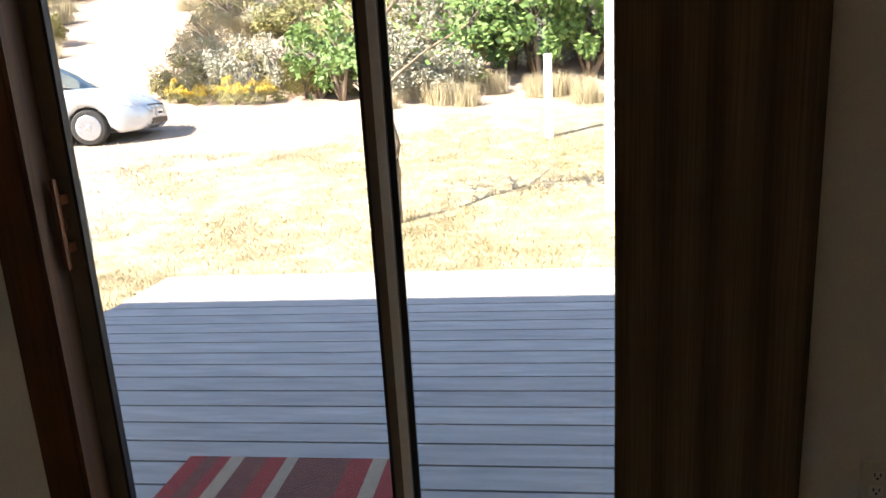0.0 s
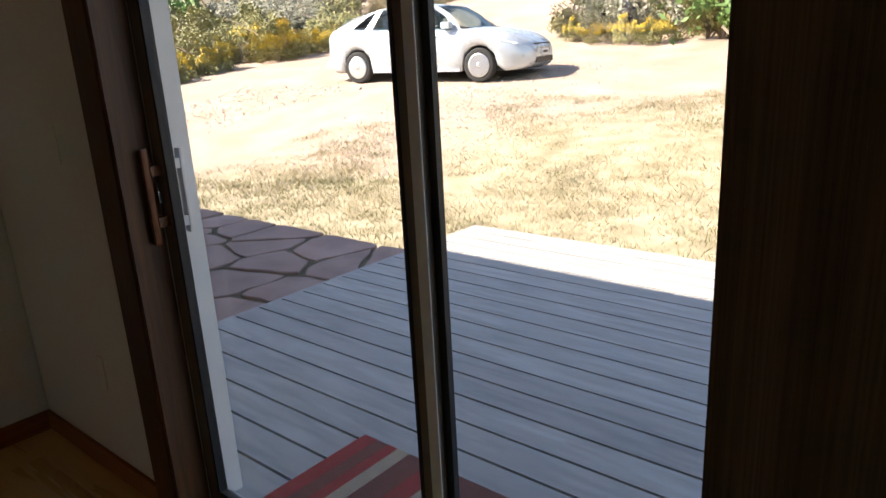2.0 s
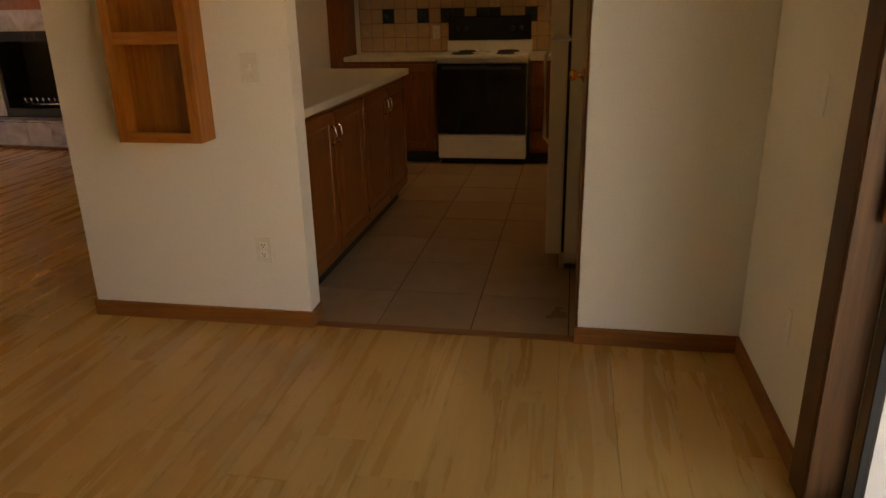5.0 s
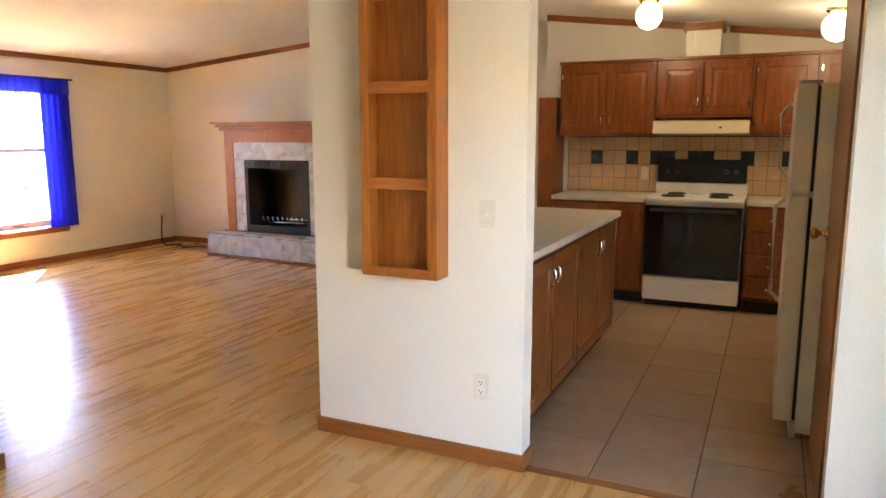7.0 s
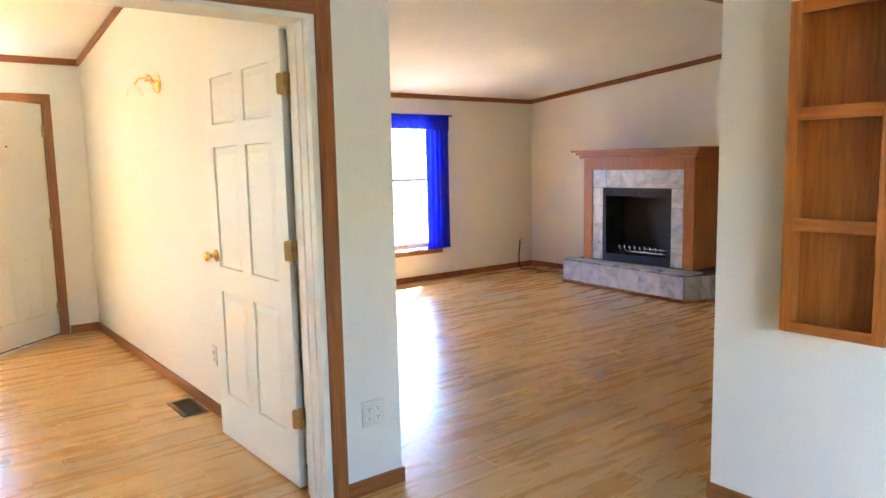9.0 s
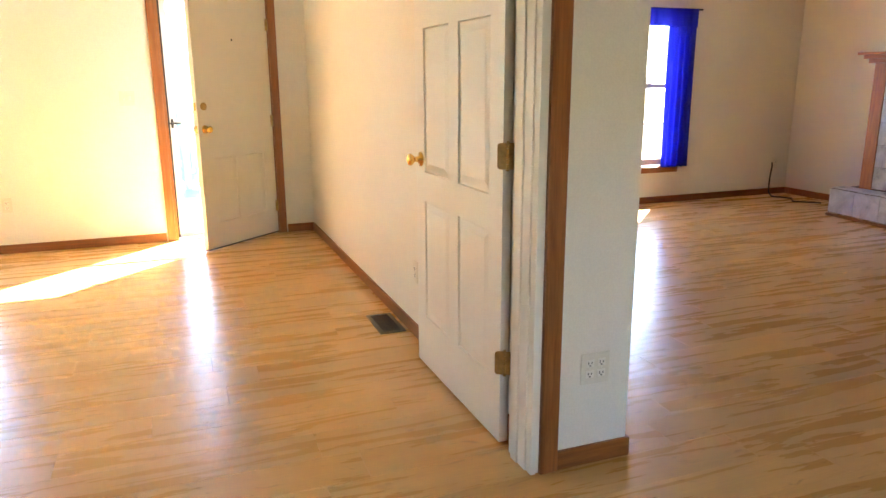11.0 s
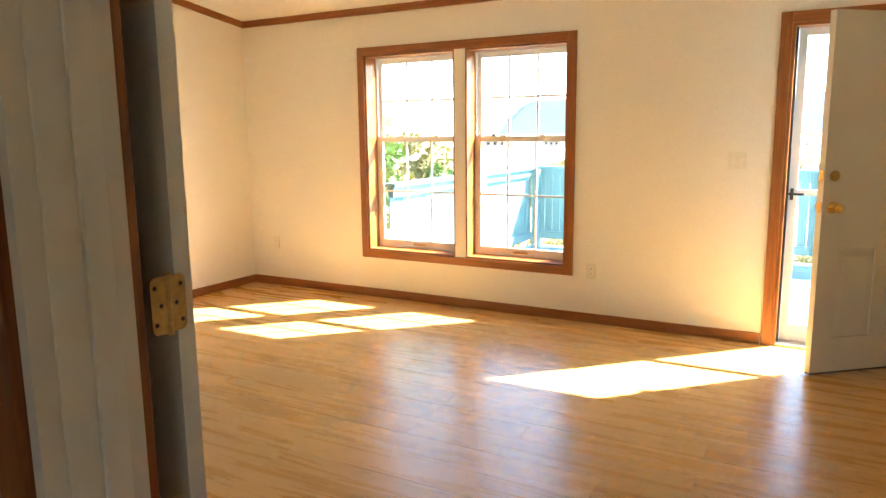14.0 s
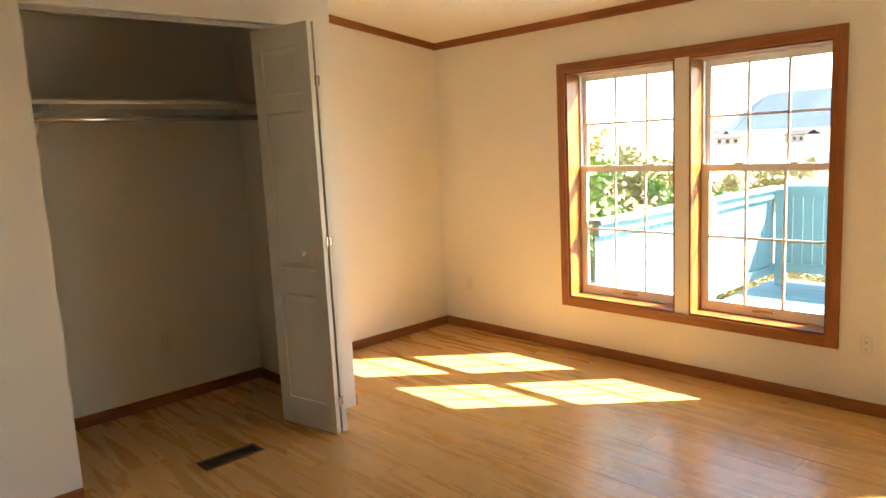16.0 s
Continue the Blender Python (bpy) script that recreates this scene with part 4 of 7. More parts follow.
EASTW = 90
plate("wall_outlet", pose(DIN_W, -0.345, 0.347, 0, 0, 90), 1, False, "ivory double outlet low on the short partition")
plate("wall_switch", pose(DIN_W, -0.323, 1.093, 0, 0, 90), 1, True, "ivory light switch on the short partition")
plate("wall_outlet", pose(-1.035, DOOR_Y, 0.365, 0, 0, 180), 2, False, "ivory twin outlet beside the double doorway")
plate("wall_switch", pose(0.608, SOUTH, 1.208, 0, 0, 180), 2, True, "ivory twin light switch beside the entry door")
plate("wall_outlet", pose(1.566, SOUTH, 0.39, 0, 0, 180), 1, False, "ivory double outlet under the window")
plate("wall_outlet", pose(4.61, SOUTH, 0.40, 0, 0, 180), 1, False, "ivory double outlet near the room corner")
plate("wall_outlet", pose(EAST, -4.09, 0.40, 0, 0, -90), 1, False, "ivory double outlet inside the closet")
plate("wall_outlet", pose(BED_W, -3.62, 0.36, 0, 0, 90), 1, False, "ivory double outlet behind the open door")
plate("wall_outlet", pose(0.87, NORTH, 0.25, 0, 0, 0), 1, False, "ivory double outlet beside the curtain")
plate("wall_outlet", pose(WEST + 1.55 - 1.35, SOUTH, 0.36, 0, 0, 180), 1, False, "ivory outlet in the living room corner")
plate("wall_outlet", pose(KIT_W + 0.012, -0.33, 1.07, 0, 0, 90), 1, False, "brass outlet cover on the kitchen tiles")
for z in (0.37, 1.06):
    scar = tagged(part("wall_patch", boxes((-1.58, -1.545, NORTH - 0.003, NORTH - 0.0005, z - 0.06, z + 0.05), bevel=0.001), WHITE_TRIM), "patched hole in the plaster wall", "wall patch")


def floor_vent(x, y, w, l, label):
    v = thing("floor_vent", label, "floor vent", pose(x, y, 0.001))
    part("frame", boxes((-w / 2, w / 2, -l / 2, -l / 2 + 0.022, 0, 0.006), (-w / 2, w / 2, l / 2 - 0.022, l / 2, 0, 0.006), (-w / 2, -w / 2 + 0.022, -l / 2 + 0.022, l / 2 - 0.022, 0, 0.006), (w / 2 - 0.022, w / 2, -l / 2 + 0.022, l / 2 - 0.022, 0, 0.006)), VENT, v)
    part("backing", boxes((-w / 2 + 0.022, w / 2 - 0.022, -l / 2 + 0.022, l / 2 - 0.022, 0, 0.0015)), DARK_SLOT, v)
    n = int((l - 0.05) / 0.016)
    for i in range(n):
        yy = -l / 2 + 0.03 + i * (l - 0.06) / (n - 1)
        part("slat", boxes((-w / 2 + 0.022, w / 2 - 0.022, yy - 0.0022, yy + 0.0022, 0.0015, 0.0045)), VENT, v)


VENT = varied("bronze_metal", (0.13, 0.09, 0.05), (0.2, 0.145, 0.085), size=20, rough=0.5, metal=0.6, bump=0.05)
floor_vent(-0.755, -3.87, 0.145, 0.32, "bronze floor vent in front of the wall")
floor_vent(3.81, -3.95, 0.13, 0.33, "dark bronze floor vent before the closet")

# ---- oak wall shelf ----
shelf = thing("wall_shelf", "shallow oak wall shelf with three open compartments", "shelf", pose(DIN_W, -0.678, 0.814))
hw, dp, hh = 0.177, 0.113, 1.178
part("side", boxes((0, dp - 0.018, -hw, -hw + 0.016, 0, hh)), OAK_LIGHT, shelf)
part("side", boxes((0, dp - 0.018, hw - 0.016, hw, 0, hh)), OAK_LIGHT, shelf)
part("back", boxes((0.001, 0.006, -hw + 0.016, hw - 0.016, 0.016, hh - 0.016)), OAK_LIGHT, shelf)
for z in (0.0, hh - 0.016):
    part("end_board", boxes((0, dp - 0.018, -hw + 0.016, hw - 0.016, z, z + 0.016)), OAK_SHELF_X, shelf)
for z in (hh / 3, 2 * hh / 3):
    part("shelf_board", boxes((0.006, dp - 0.018, -hw + 0.016, hw - 0.016, z - 0.008, z + 0.008)), OAK_SHELF_X, shelf)
for a, b in ((-hw, -hw + 0.042), (hw - 0.042, hw)):
    part("face_stile", boxes((dp - 0.018, dp, a, b, 0, hh), bevel=0.002), OAK_LIGHT, shelf)
for z, h in ((0.0, 0.04), (hh / 3 - 0.02, 0.045), (2 * hh / 3 - 0.02, 0.045), (hh - 0.045, 0.045)):
    part("face_rail", boxes((dp - 0.018, dp - 0.001, -hw + 0.042, hw - 0.042, z, z + h), bevel=0.002), OAK_SHELF_X, shelf)

# ---- closet ----
closet_shelf = thing("closet_shelf", "white closet shelf with a metal clothes rod below", "closet shelf")
part("board", boxes((4.42, EAST, -4.74, -2.352, 1.89, 1.91), bevel=0.003), WHITE_TRIM, closet_shelf)
part("cleat", boxes((EAST - 0.02, EAST, -4.74, -2.352, 1.81, 1.89)), WHITE_TRIM, closet_shelf)
part("cleat", boxes((4.42, EAST - 0.02, -4.74, -4.72, 1.81, 1.89)), WHITE_TRIM, closet_shelf)
part("rod", tube([(4.52, -4.73, 1.815), (4.52, -2.351, 1.815)], 0.016, 12), CHROME, closet_shelf, "metal clothes rod")
part("bracket", join(boxes((4.45, EAST, -3.47, -3.46, 1.865, 1.89), (EAST - 0.012, EAST, -3.475, -3.455, 1.62, 1.89)), tube([(4.52, -3.465, 1.87), (4.66, -3.465, 1.8), (EAST - 0.01, -3.465, 1.63)], 0.009, 8)), WHITE_TRIM, closet_shelf)
bifold = thing("bifold_door", "white folding closet door pushed open", "door")
fh, fw = 2.235, 0.44
pf = [(0.075, fw - 0.075, 0.16, 0.78), (0.075, fw - 0.075, 0.92, fh - 0.45), (0.075, fw - 0.075, fh - 0.36, fh - 0.11)]
a = part("fold_leaf", relief(fw, fh, 0.03, pf, 0.005, 0.03), DOOR_PAINT, bifold)
a.matrix_local = pose(3.59, -4.495, 0.015, 0, 0, 11)
b = part("fold_leaf", relief(fw, fh, 0.03, pf, 0.005, 0.03), DOOR_PAINT, bifold)
b.matrix_local = pose(3.588, -4.535, 0.015, 0, 0, -1.5)
part("knob", turned([(0.008, 0), (0.008, 0.012), (0.016, 0.02), (0.014, 0.03)], 14, pose(0.14, 0.015, 1.02, -90)), WHITE_TRIM, a)
for z in (0.2, 1.1, 1.95):
    for yy in (-4.508, -4.528):
        part("hinge_leaf", boxes((3.584, 3.588, yy - 0.005, yy + 0.005, z - 0.025, z + 0.025)), CHROME, bifold)
part("track", boxes((3.935, 3.965, -4.55, -3.25, 2.255, 2.28)), ALUMINIUM, bifold)
part("door_pivot", boxes((3.93, 3.97, -4.549, -4.50, 2.2505, 2.2549)), ALUMINIUM, bifold)
structure("closet_trim", boxes((3.892, 3.9, -4.55, -3.25, 2.28, 2.305)), WHITE_TRIM, "white head trim over the closet opening", "trim")

# ---- bedroom sconce ----
sconce = thing("wall_sconce", "polished brass two-arm wall lamp with clear shades", "wall lamp", pose(BED_W, -4.36, 2.0))
part("back_plate", turned([(0.06, 0), (0.06, 0.008), (0.035, 0.02), (0.015, 0.026)], 20, pose(0, 0, 0, 0, 90)), BRASS, sconce)
for s in (-1, 1):
    part("arm", tube([(0.02, 0, 0), (0.06, s * 0.05, 0.035), (0.09, s * 0.1, 0.04), (0.11, s * 0.13, 0.0)], 0.007), BRASS, sconce)
    part("shade", turned([(0.02, 0.0), (0.045, -0.03), (0.055, -0.07), (0.05, -0.07), (0.04, -0.03), (0.016, -0.004)], 16, pose(0.11, s * 0.13, 0)), GLASS, sconce)

# ---- dining chandelier ----
CH = (-0.45, 0.245)
chand = thing("chandelier", "polished brass chandelier with curved arms hanging from the ceiling", "chandelier", pose(CH[0], CH[1], 1.70))
part("body", turned([(0.03, 0.0), (0.075, 0.004), (0.082, 0.012), (0.062, 0.03), (0.042, 0.075), (0.034, 0.13), (0.05, 0.16), (0.024, 0.2), (0.012, 0.27)], 24), BRASS, chand)
part("stem", tube([(0, 0, 0.26), (0, 0, ceil_main(CH[1]) - 1.70 - 0.02)], 0.006), BRASS, chand)
part("canopy", turned([(0.06, 0), (0.05, -0.02), (0.015, -0.04)], 18, pose(0, 0, ceil_main(CH[1]) - 1.70 + 0.005)), BRASS, chand)
for k in range(5):
    an = 2 * math.pi * k / 5 + 0.3
    cs, sn = math.cos(an), math.sin(an)
    pts = [(r * cs, r * sn, z) for r, z in ((0.05, 0.10), (0.075, 0.05), (0.11, 0.02), (0.155, 0.015), (0.20, 0.045), (0.225, 0.1))]
    arm = part("arm", tube(pts, 0.0085, 10), BRASS, chand)
    part("cup", turned([(0.01, 0), (0.035, 0.012), (0.038, 0.018), (0.016, 0.02), (0.014, 0.06)], 16, pose(0.225 * cs, 0.225 * sn, 0.1)), BRASS, arm)
    part("shade", turned([(0.025, 0.05), (0.05, 0.09), (0.07, 0.15), (0.064, 0.15), (0.045, 0.092), (0.02, 0.056)], 18, pose(0.225 * cs, 0.225 * sn, 0.1)), GLASS, arm, "clear glass shade")


# ---- kitchen ----
def cabinet_door(parent, w, h, m, arched=False):
    d = part("door", relief(w, h, 0.018, [(0.055, w - 0.055, 0.055, h - 0.055)], 0.006, 0.03), CABINET, parent)
    d.matrix_local = m
    return d


def bar_pull(parent, x, z, upright=True, y=-0.009):
    L = 0.045
    if upright:
        pts = [(x, y, z - L), (x, y - 0.02, z - L + 0.012), (x, y - 0.024, z), (x, y - 0.02, z + L - 0.012), (x, y, z + L)]
    else:
        pts = [(x - L, y, z), (x - L + 0.012, y - 0.02, z), (x, y - 0.024, z), (x + L - 0.012, y - 0.02, z), (x + L, y, z)]
    part("handle", tube(pts, [0.007, 0.005, 0.0065, 0.005, 0.007], 8), CHROME if upright else BRASS, parent, "bright metal and ivory pull")


def face_unit(label, m, w, d, z0, z1, doors, name, toe=True, drawers=0, handle_low=True, toprow=0.0):
    """A cabinet: local x across its front from 0 to w, front at y = 0, depth towards +y."""
    c = thing(name, label, "cabinet", m, "kitchen cabinets")
    zb = z0 + (0.1 if toe else 0)
    part("body", boxes((0, w, 0.0, d, zb, z1)), CABINET, c)
    if toe:
        part("toe_kick", boxes((0.001, w - 0.001, 0.06, d, z0, zb - 0.0005)), DARK_SLOT, c)
    if doors:
        dw = (w - 0.04 - 0.02 * (doors - 1)) / doors
        for i in range(doors):
            xa = 0.02 + i * (dw + 0.02)
            h = z1 - zb - 0.05 - toprow
            dd = cabinet_door(c, dw, h, pose(xa, -0.0095, zb + 0.025))
            hx = (dw - 0.03 if i % 2 == 0 else 0.03) if doors > 1 else dw - 0.03
            bar_pull(dd, hx, 0.1 if handle_low else h - 0.11)
            for hz in (0.08, h - 0.08):
                part("hinge", boxes(((0.0 if hx > dw / 2 else dw - 0.008), (0.008 if hx > dw / 2 else dw), -0.014, -0.009, hz - 0.02, hz + 0.02)), CHROME, dd)
    for k in range(drawers):
        h = (z1 - zb - 0.04) / drawers
        dr = part("drawer", boxes((0.02, w - 0.02, -0.019, -0.0005, zb + 0.02 + k * h + 0.008, zb + 0.02 + (k + 1) * h - 0.008), bevel=0.005), CABINET, c)
        part("knob", turned([(0.006, 0), (0.006, 0.012), (0.014, 0.02), (0.01, 0.028)], 12, pose(w / 2, -0.019, zb + 0.02 + (k + 0.5) * h, 90)), CHROME, dr)
    return c


CF = KIT_W + 0.62
face_to_east = lambda y, x: pose(x, y, 0, 0, 0, 90)
face_unit("dark oak base cabinet beside the cooker", face_to_east(-1.0, CF), 0.775, 0.62, 0.0, 0.86, 2, "base_cabinet", handle_low=False)
face_unit("dark oak drawer cabinet beside the cooker", face_to_east(0.56, CF), 0.36, 0.62, 0.0, 0.86, 0, "drawer_cabinet", drawers=4)
face_unit("dark oak base cabinet in the kitchen corner", face_to_east(0.925, CF), 0.64, 0.62, 0.0, 0.86, 1, "base_cabinet")
for y, w in ((-1.02, 0.79), (0.555, 1.02)):
    ctr = thing("worktop", "pale laminate worktop along the kitchen wall", "worktop", pose(KIT_W, y, 0.861))
    part("top", boxes((0.003, 0.645, 0, w, 0, 0.038), bevel=0.008), COUNTER, ctr)
UC = KIT_W + 0.32
face_unit("stained oak wall cabinet with two doors", face_to_east(-1.05, UC), 0.83, 0.32, 1.41, 2.03, 2, "wall_cabinet", toe=False)
face_unit("short stained oak wall cabinet over the hood", face_to_east(-0.215, UC), 0.755, 0.32, 1.56, 2.03, 2, "wall_cabinet", toe=False)
face_unit("stained oak wall cabinet with one door", face_to_east(0.545, UC), 0.45, 0.32, 1.41, 2.03, 1, "wall_cabinet", toe=False)
face_unit("stained oak wall cabinet by the corner", face_to_east(1.0, UC), 0.57, 0.32, 1.41, 2.03, 1, "wall_cabinet", toe=False)
cap = structure("cabinet_crown", boxes((KIT_W, UC + 0.02, -1.06, NORTH, 2.031, 2.055), bevel=0.004), CABINET, "oak moulding along the cabinet tops", "trim")
hood = thing("range_hood", "cream metal range hood under the wall cabinet", "range hood", pose(KIT_W, -0.21, 1.41))
hb = slab([(0.003, 0, 0), (0.46, 0, 0.02), (0.46, 0.745, 0.02), (0.003, 0.745, 0)], 0.1)
part("canopy", hb, APPLIANCE, hood)
part("front_lip", boxes((0.46, 0.475, 0.0, 0.745, 0.015, 0.075), bevel=0.003), APPLIANCE, hood)
part("fan_switch", boxes((0.475, 0.482, 0.52, 0.54, 0.085 - 0.03, 0.105 - 0.035)), DARK_SLOT, hood)
flue = thing("hood_chase", "cream boxed flue above the wall cabinets", "duct cover", pose(KIT_W, 0.0, 2.056))
part("box", boxes((0.003, 0.27, 0, 0.27, 0, ceil_main(0.14) - 2.056 - 0.01)), WALL, flue)
part("crown", boxes((0.003, 0.29, -0.02, 0.29, ceil_main(0.27) - 2.056 - 0.065, ceil_main(0.27) - 2.056 - 0.004)), OAK_Y, flue)
# wall tiles
splash = thing("backsplash", "peach wall tiles with scattered dark blue tiles", "wall tiles", kind="structure")
part("grout", boxes((KIT_W + 0.0005, KIT_W + 0.004, -1.05, NORTH - 0.003, 0.90, 1.408)), GROUT, splash)
TW = 0.108
tile_me = None
for j in range(4):
    for i in range(24):
        y = -1.045 + i * TW
        z = 0.905 + j * (TW + 0.016)
        blue = j == 2 and i % 3 == 2 or (j == 2 and i in (7, 10))
        bm = boxes((KIT_W + 0.004, KIT_W + 0.010, y + 0.002, y + TW - 0.002, z, z + TW + 0.012))
        part("tile", bm, SPLASH_BLUE if blue else SPLASH, splash)

# cooker
R0, RF = -0.215, KIT_W + 0.66
cooker = thing("cooker", "white electric cooker with black glass oven door", "cooker", pose(RF, R0, 0, 0, 0, 90))
W = 0.755
part("body", boxes((0.004, W - 0.004, 0.02, 0.64, 0.05, 0.885)), ENAMEL, cooker)
part("base", boxes((0.02, W - 0.02, 0.05, 0.62, 0, 0.05)), DARK_SLOT, cooker)
part("drawer", boxes((0.006, W - 0.006, -0.012, 0.02, 0.06, 0.255), (0.05, W - 0.05, -0.022, -0.012, 0.205, 0.222), bevel=0.004), ENAMEL, cooker, "white storage drawer")
dr = part("oven_door", boxes((0.006, W - 0.006, -0.018, 0.02, 0.268, 0.845), bevel=0.004), BLACK_GLASS, cooker, "black glass oven door")
part("handle", join(boxes((0.05, W - 0.05, -0.055, -0.035, 0.80, 0.825), bevel=0.005), boxes((0.06, 0.09, -0.04, -0.018, 0.803, 0.822), (W - 0.09, W - 0.06, -0.04, -0.018, 0.803, 0.822))), BLACK_PLASTIC, dr)
part("window", boxes((0.21, W - 0.21, -0.0195, -0.018, 0.45, 0.68)), BLACK_GLASS, dr)
part("cooktop", boxes((0, W, -0.015, 0.60, 0.886, 0.91), bevel=0.006), ENAMEL, cooker, "white enamel cooktop")
for bx, by, r in ((0.2, 0.14, 0.1), (0.56, 0.14, 0.08), (0.2, 0.42, 0.08), (0.56, 0.42, 0.1)):
    ring = part("burner", join(turned([(r, 0.91), (r, 0.913), (r * 0.9, 0.916)], 24, pose(bx, by, 0)), *[tube([(bx + q * math.cos(t * 0.35), by + q * math.sin(t * 0.35), 0.918) for t in range(19)], 0.005, 6) for q in (r * 0.35, r * 0.6, r * 0.82)]), BLACK_IRON, cooker)
part("back_panel", boxes((0.0, W, 0.565, 0.645, 0.91, 1.0), bevel=0.006), ENAMEL, cooker, "white control rail")
pn = part("control_panel", boxes((0.01, W - 0.01, 0.555, 0.64, 1.0, 1.205), bevel=0.012), BLACK_GLASS, cooker, "black control panel")
for bx in (0.09, 0.17, 0.58, 0.66):
    part("dial", turned([(0.022, 0), (0.02, 0.02), (0.008, 0.024)], 14, pose(bx, 0.555, 1.1, 90)), BLACK_PLASTIC, pn)

# peninsula
PN = -0.235
pen_len = 2.02
pen = face_unit("dark oak peninsula cabinet with brass and ivory handles", pose(-2.215, PN, 0, 0, 0, 180), pen_len, 0.78, 0.0, 0.86, 4, "peninsula_cabinet", handle_low=False)
top = thing("worktop", "pale laminate peninsula worktop with rounded corners", "worktop", pose(-4.30, PN - 0.83, 0.861))
part("top", boxes((0, 2.08, 0, 0.865, 0, 0.04), bevel=0.012), COUNTER, top)
# hanging cabinet and tall unit behind the partition
hang = thing("hanging_cabinet", "oak cabinet end with brass edge near the ceiling", "cabinet", pose(-3.3, -1.12, 1.42))
part("body", boxes((0, 1.05, 0, 0.34, 0, 0.72)), OAK_V, hang)
part("crown", boxes((-0.015, 1.05, -0.015, 0.355, 0.7205, 0.75), bevel=0.004), BRASS, hang)
tall = thing("tall_cabinet", "dark tall oak cabinet beside the worktop", "cabinet", pose(KIT_W + 0.02, -1.27, 0))
part("body", boxes((0, 0.3, 0.02, 0.18, 0, 1.75)), CABINET, tall)

# refrigerator, seen along its flank
fridge = thing("refrigerator", "cream top-freezer refrigerator with textured doors", "refrigerator", pose(-2.94, 0.80, 0))
part("body", boxes((-0.70, 0.0, 0.095, 0.76, 0.03, 1.63), bevel=0.006), APPLIANCE, fridge)
part("grille", boxes((-0.69, -0.01, 0.07, 0.1, 0.0, 0.075)), APPLIANCE, fridge)
for za, zb in ((0.08, 1.135), (1.15, 1.63)):
    d = part("door", boxes((-0.70, 0.0, 0.0, 0.08, za, zb), bevel=0.012), APPLIANCE, fridge)
    part("gasket", boxes((-0.69, -0.01, 0.0802, 0.0945, za + 0.01, zb - 0.01)), DARK_SLOT, d)
    hz = (zb - 0.62, zb - 0.05) if za < 1 else (za + 0.04, zb - 0.05)
    part("handle", tube([(-0.66, 0.0, hz[0]), (-0.66, -0.045, hz[0] + 0.05), (-0.66, -0.05, hz[1] - 0.06), (-0.66, 0.0, hz[1])], 0.011), APPLIANCE, d)
part("hinge", boxes((-0.05, -0.005, 0.01, 0.1, 1.1355, 1.1495)), CHROME, fridge)
part("hinge", boxes((-0.06, -0.005, 0.01, 0.1, 1.6305, 1.645)), CHROME, fridge)
# pantry door edge beside it
pantry = thing("pocket_door", "stained oak door edge with a brass knob beside the refrigerator", "door", pose(-2.88, 0.957, 0.01))
part("leaf", boxes((0, 0.64, 0.0, 0.035, 0, 2.0), bevel=0.003), OAK_V, pantry)
knob(pantry, pose(0.06, 0.0, 0.98, 90))


def globe(x, y):
    z = ceil_main(y) - 0.002
    g = thing("globe_ceiling_lamp", "lit white globe ceiling lamp with brass collar", "ceiling lamp", pose(x, y, z))
    part("collar", turned([(0.075, 0), (0.075, -0.012), (0.045, -0.03)], 20), BRASS, g)
    prof = [(0.045, -0.028)] + [(0.1 * math.sin(a), -0.115 - 0.1 * math.cos(a + math.pi)) for a in []]
    r = 0.095
    prof = [(max(0.004, r * math.sin(a)), -0.03 - r * 0.9 + r * math.cos(a)) for a in [0.42 + k * (math.pi - 0.45) / 14 for k in range(15)]]
    part("globe", turned(prof, 24), GLOW, g, "glowing white glass globe")


GLOW = mat("lit_globe", (0.9, 0.85, 0.75), 0.3)
gb = GLOW.node_tree.nodes["Principled BSDF"]
gb.inputs["Emission Color"].default_value = (1.0, 0.8, 0.52, 1)
gb.inputs["Emission Strength"].default_value = 0.3
LAMPS = [(-4.9, -0.17), (-4.9, 1.05)]
for lx, ly in LAMPS:
    globe(lx, ly)

# ---- living room fireplace ----
fp = thing("fireplace", "oak fireplace with marble tile surround and raised hearth", "fireplace")
FX = -5.98
part("breast", boxes((WEST, FX, -5.20, -5.075, 0.28, 1.47), (WEST, FX, -3.855, -3.73, 0.28, 1.47), (WEST, FX, -5.075, -3.855, 1.34, 1.47)), OAK_LIGHT, fp, "honey oak surround")
part("mantel", join(boxes((WEST, FX + 0.03, -5.25, -3.69, 1.471, 1.51), bevel=0.006), boxes((WEST, FX + 0.065, -5.28, -3.66, 1.5105, 1.545), bevel=0.006), boxes((WEST, FX + 0.1, -5.32, -3.62, 1.5455, 1.57), bevel=0.004)), OAK_SHELF_X, fp, "stepped oak mantel shelf")
def marble(y0, y1, z0, z1, x0=FX - 0.03, x1=FX - 0.008):
    part("tile", boxes((x0, x1, y0 + 0.002, y1 - 0.002, z0 + 0.002, z1 - 0.002), bevel=0.0015), MARBLE, fp)
ys = [-5.075 + (1.22) * k / 6 for k in range(7)]
for a_, b_ in zip(ys, ys[1:]):
    marble(a_, b_, 1.135, 1.34)
for k in range(4):
    zz = 0.29 + k * 0.211
    marble(-5.075, -4.925, zz, zz + 0.211)
    marble(-4.005, -3.855, zz, zz + 0.211)
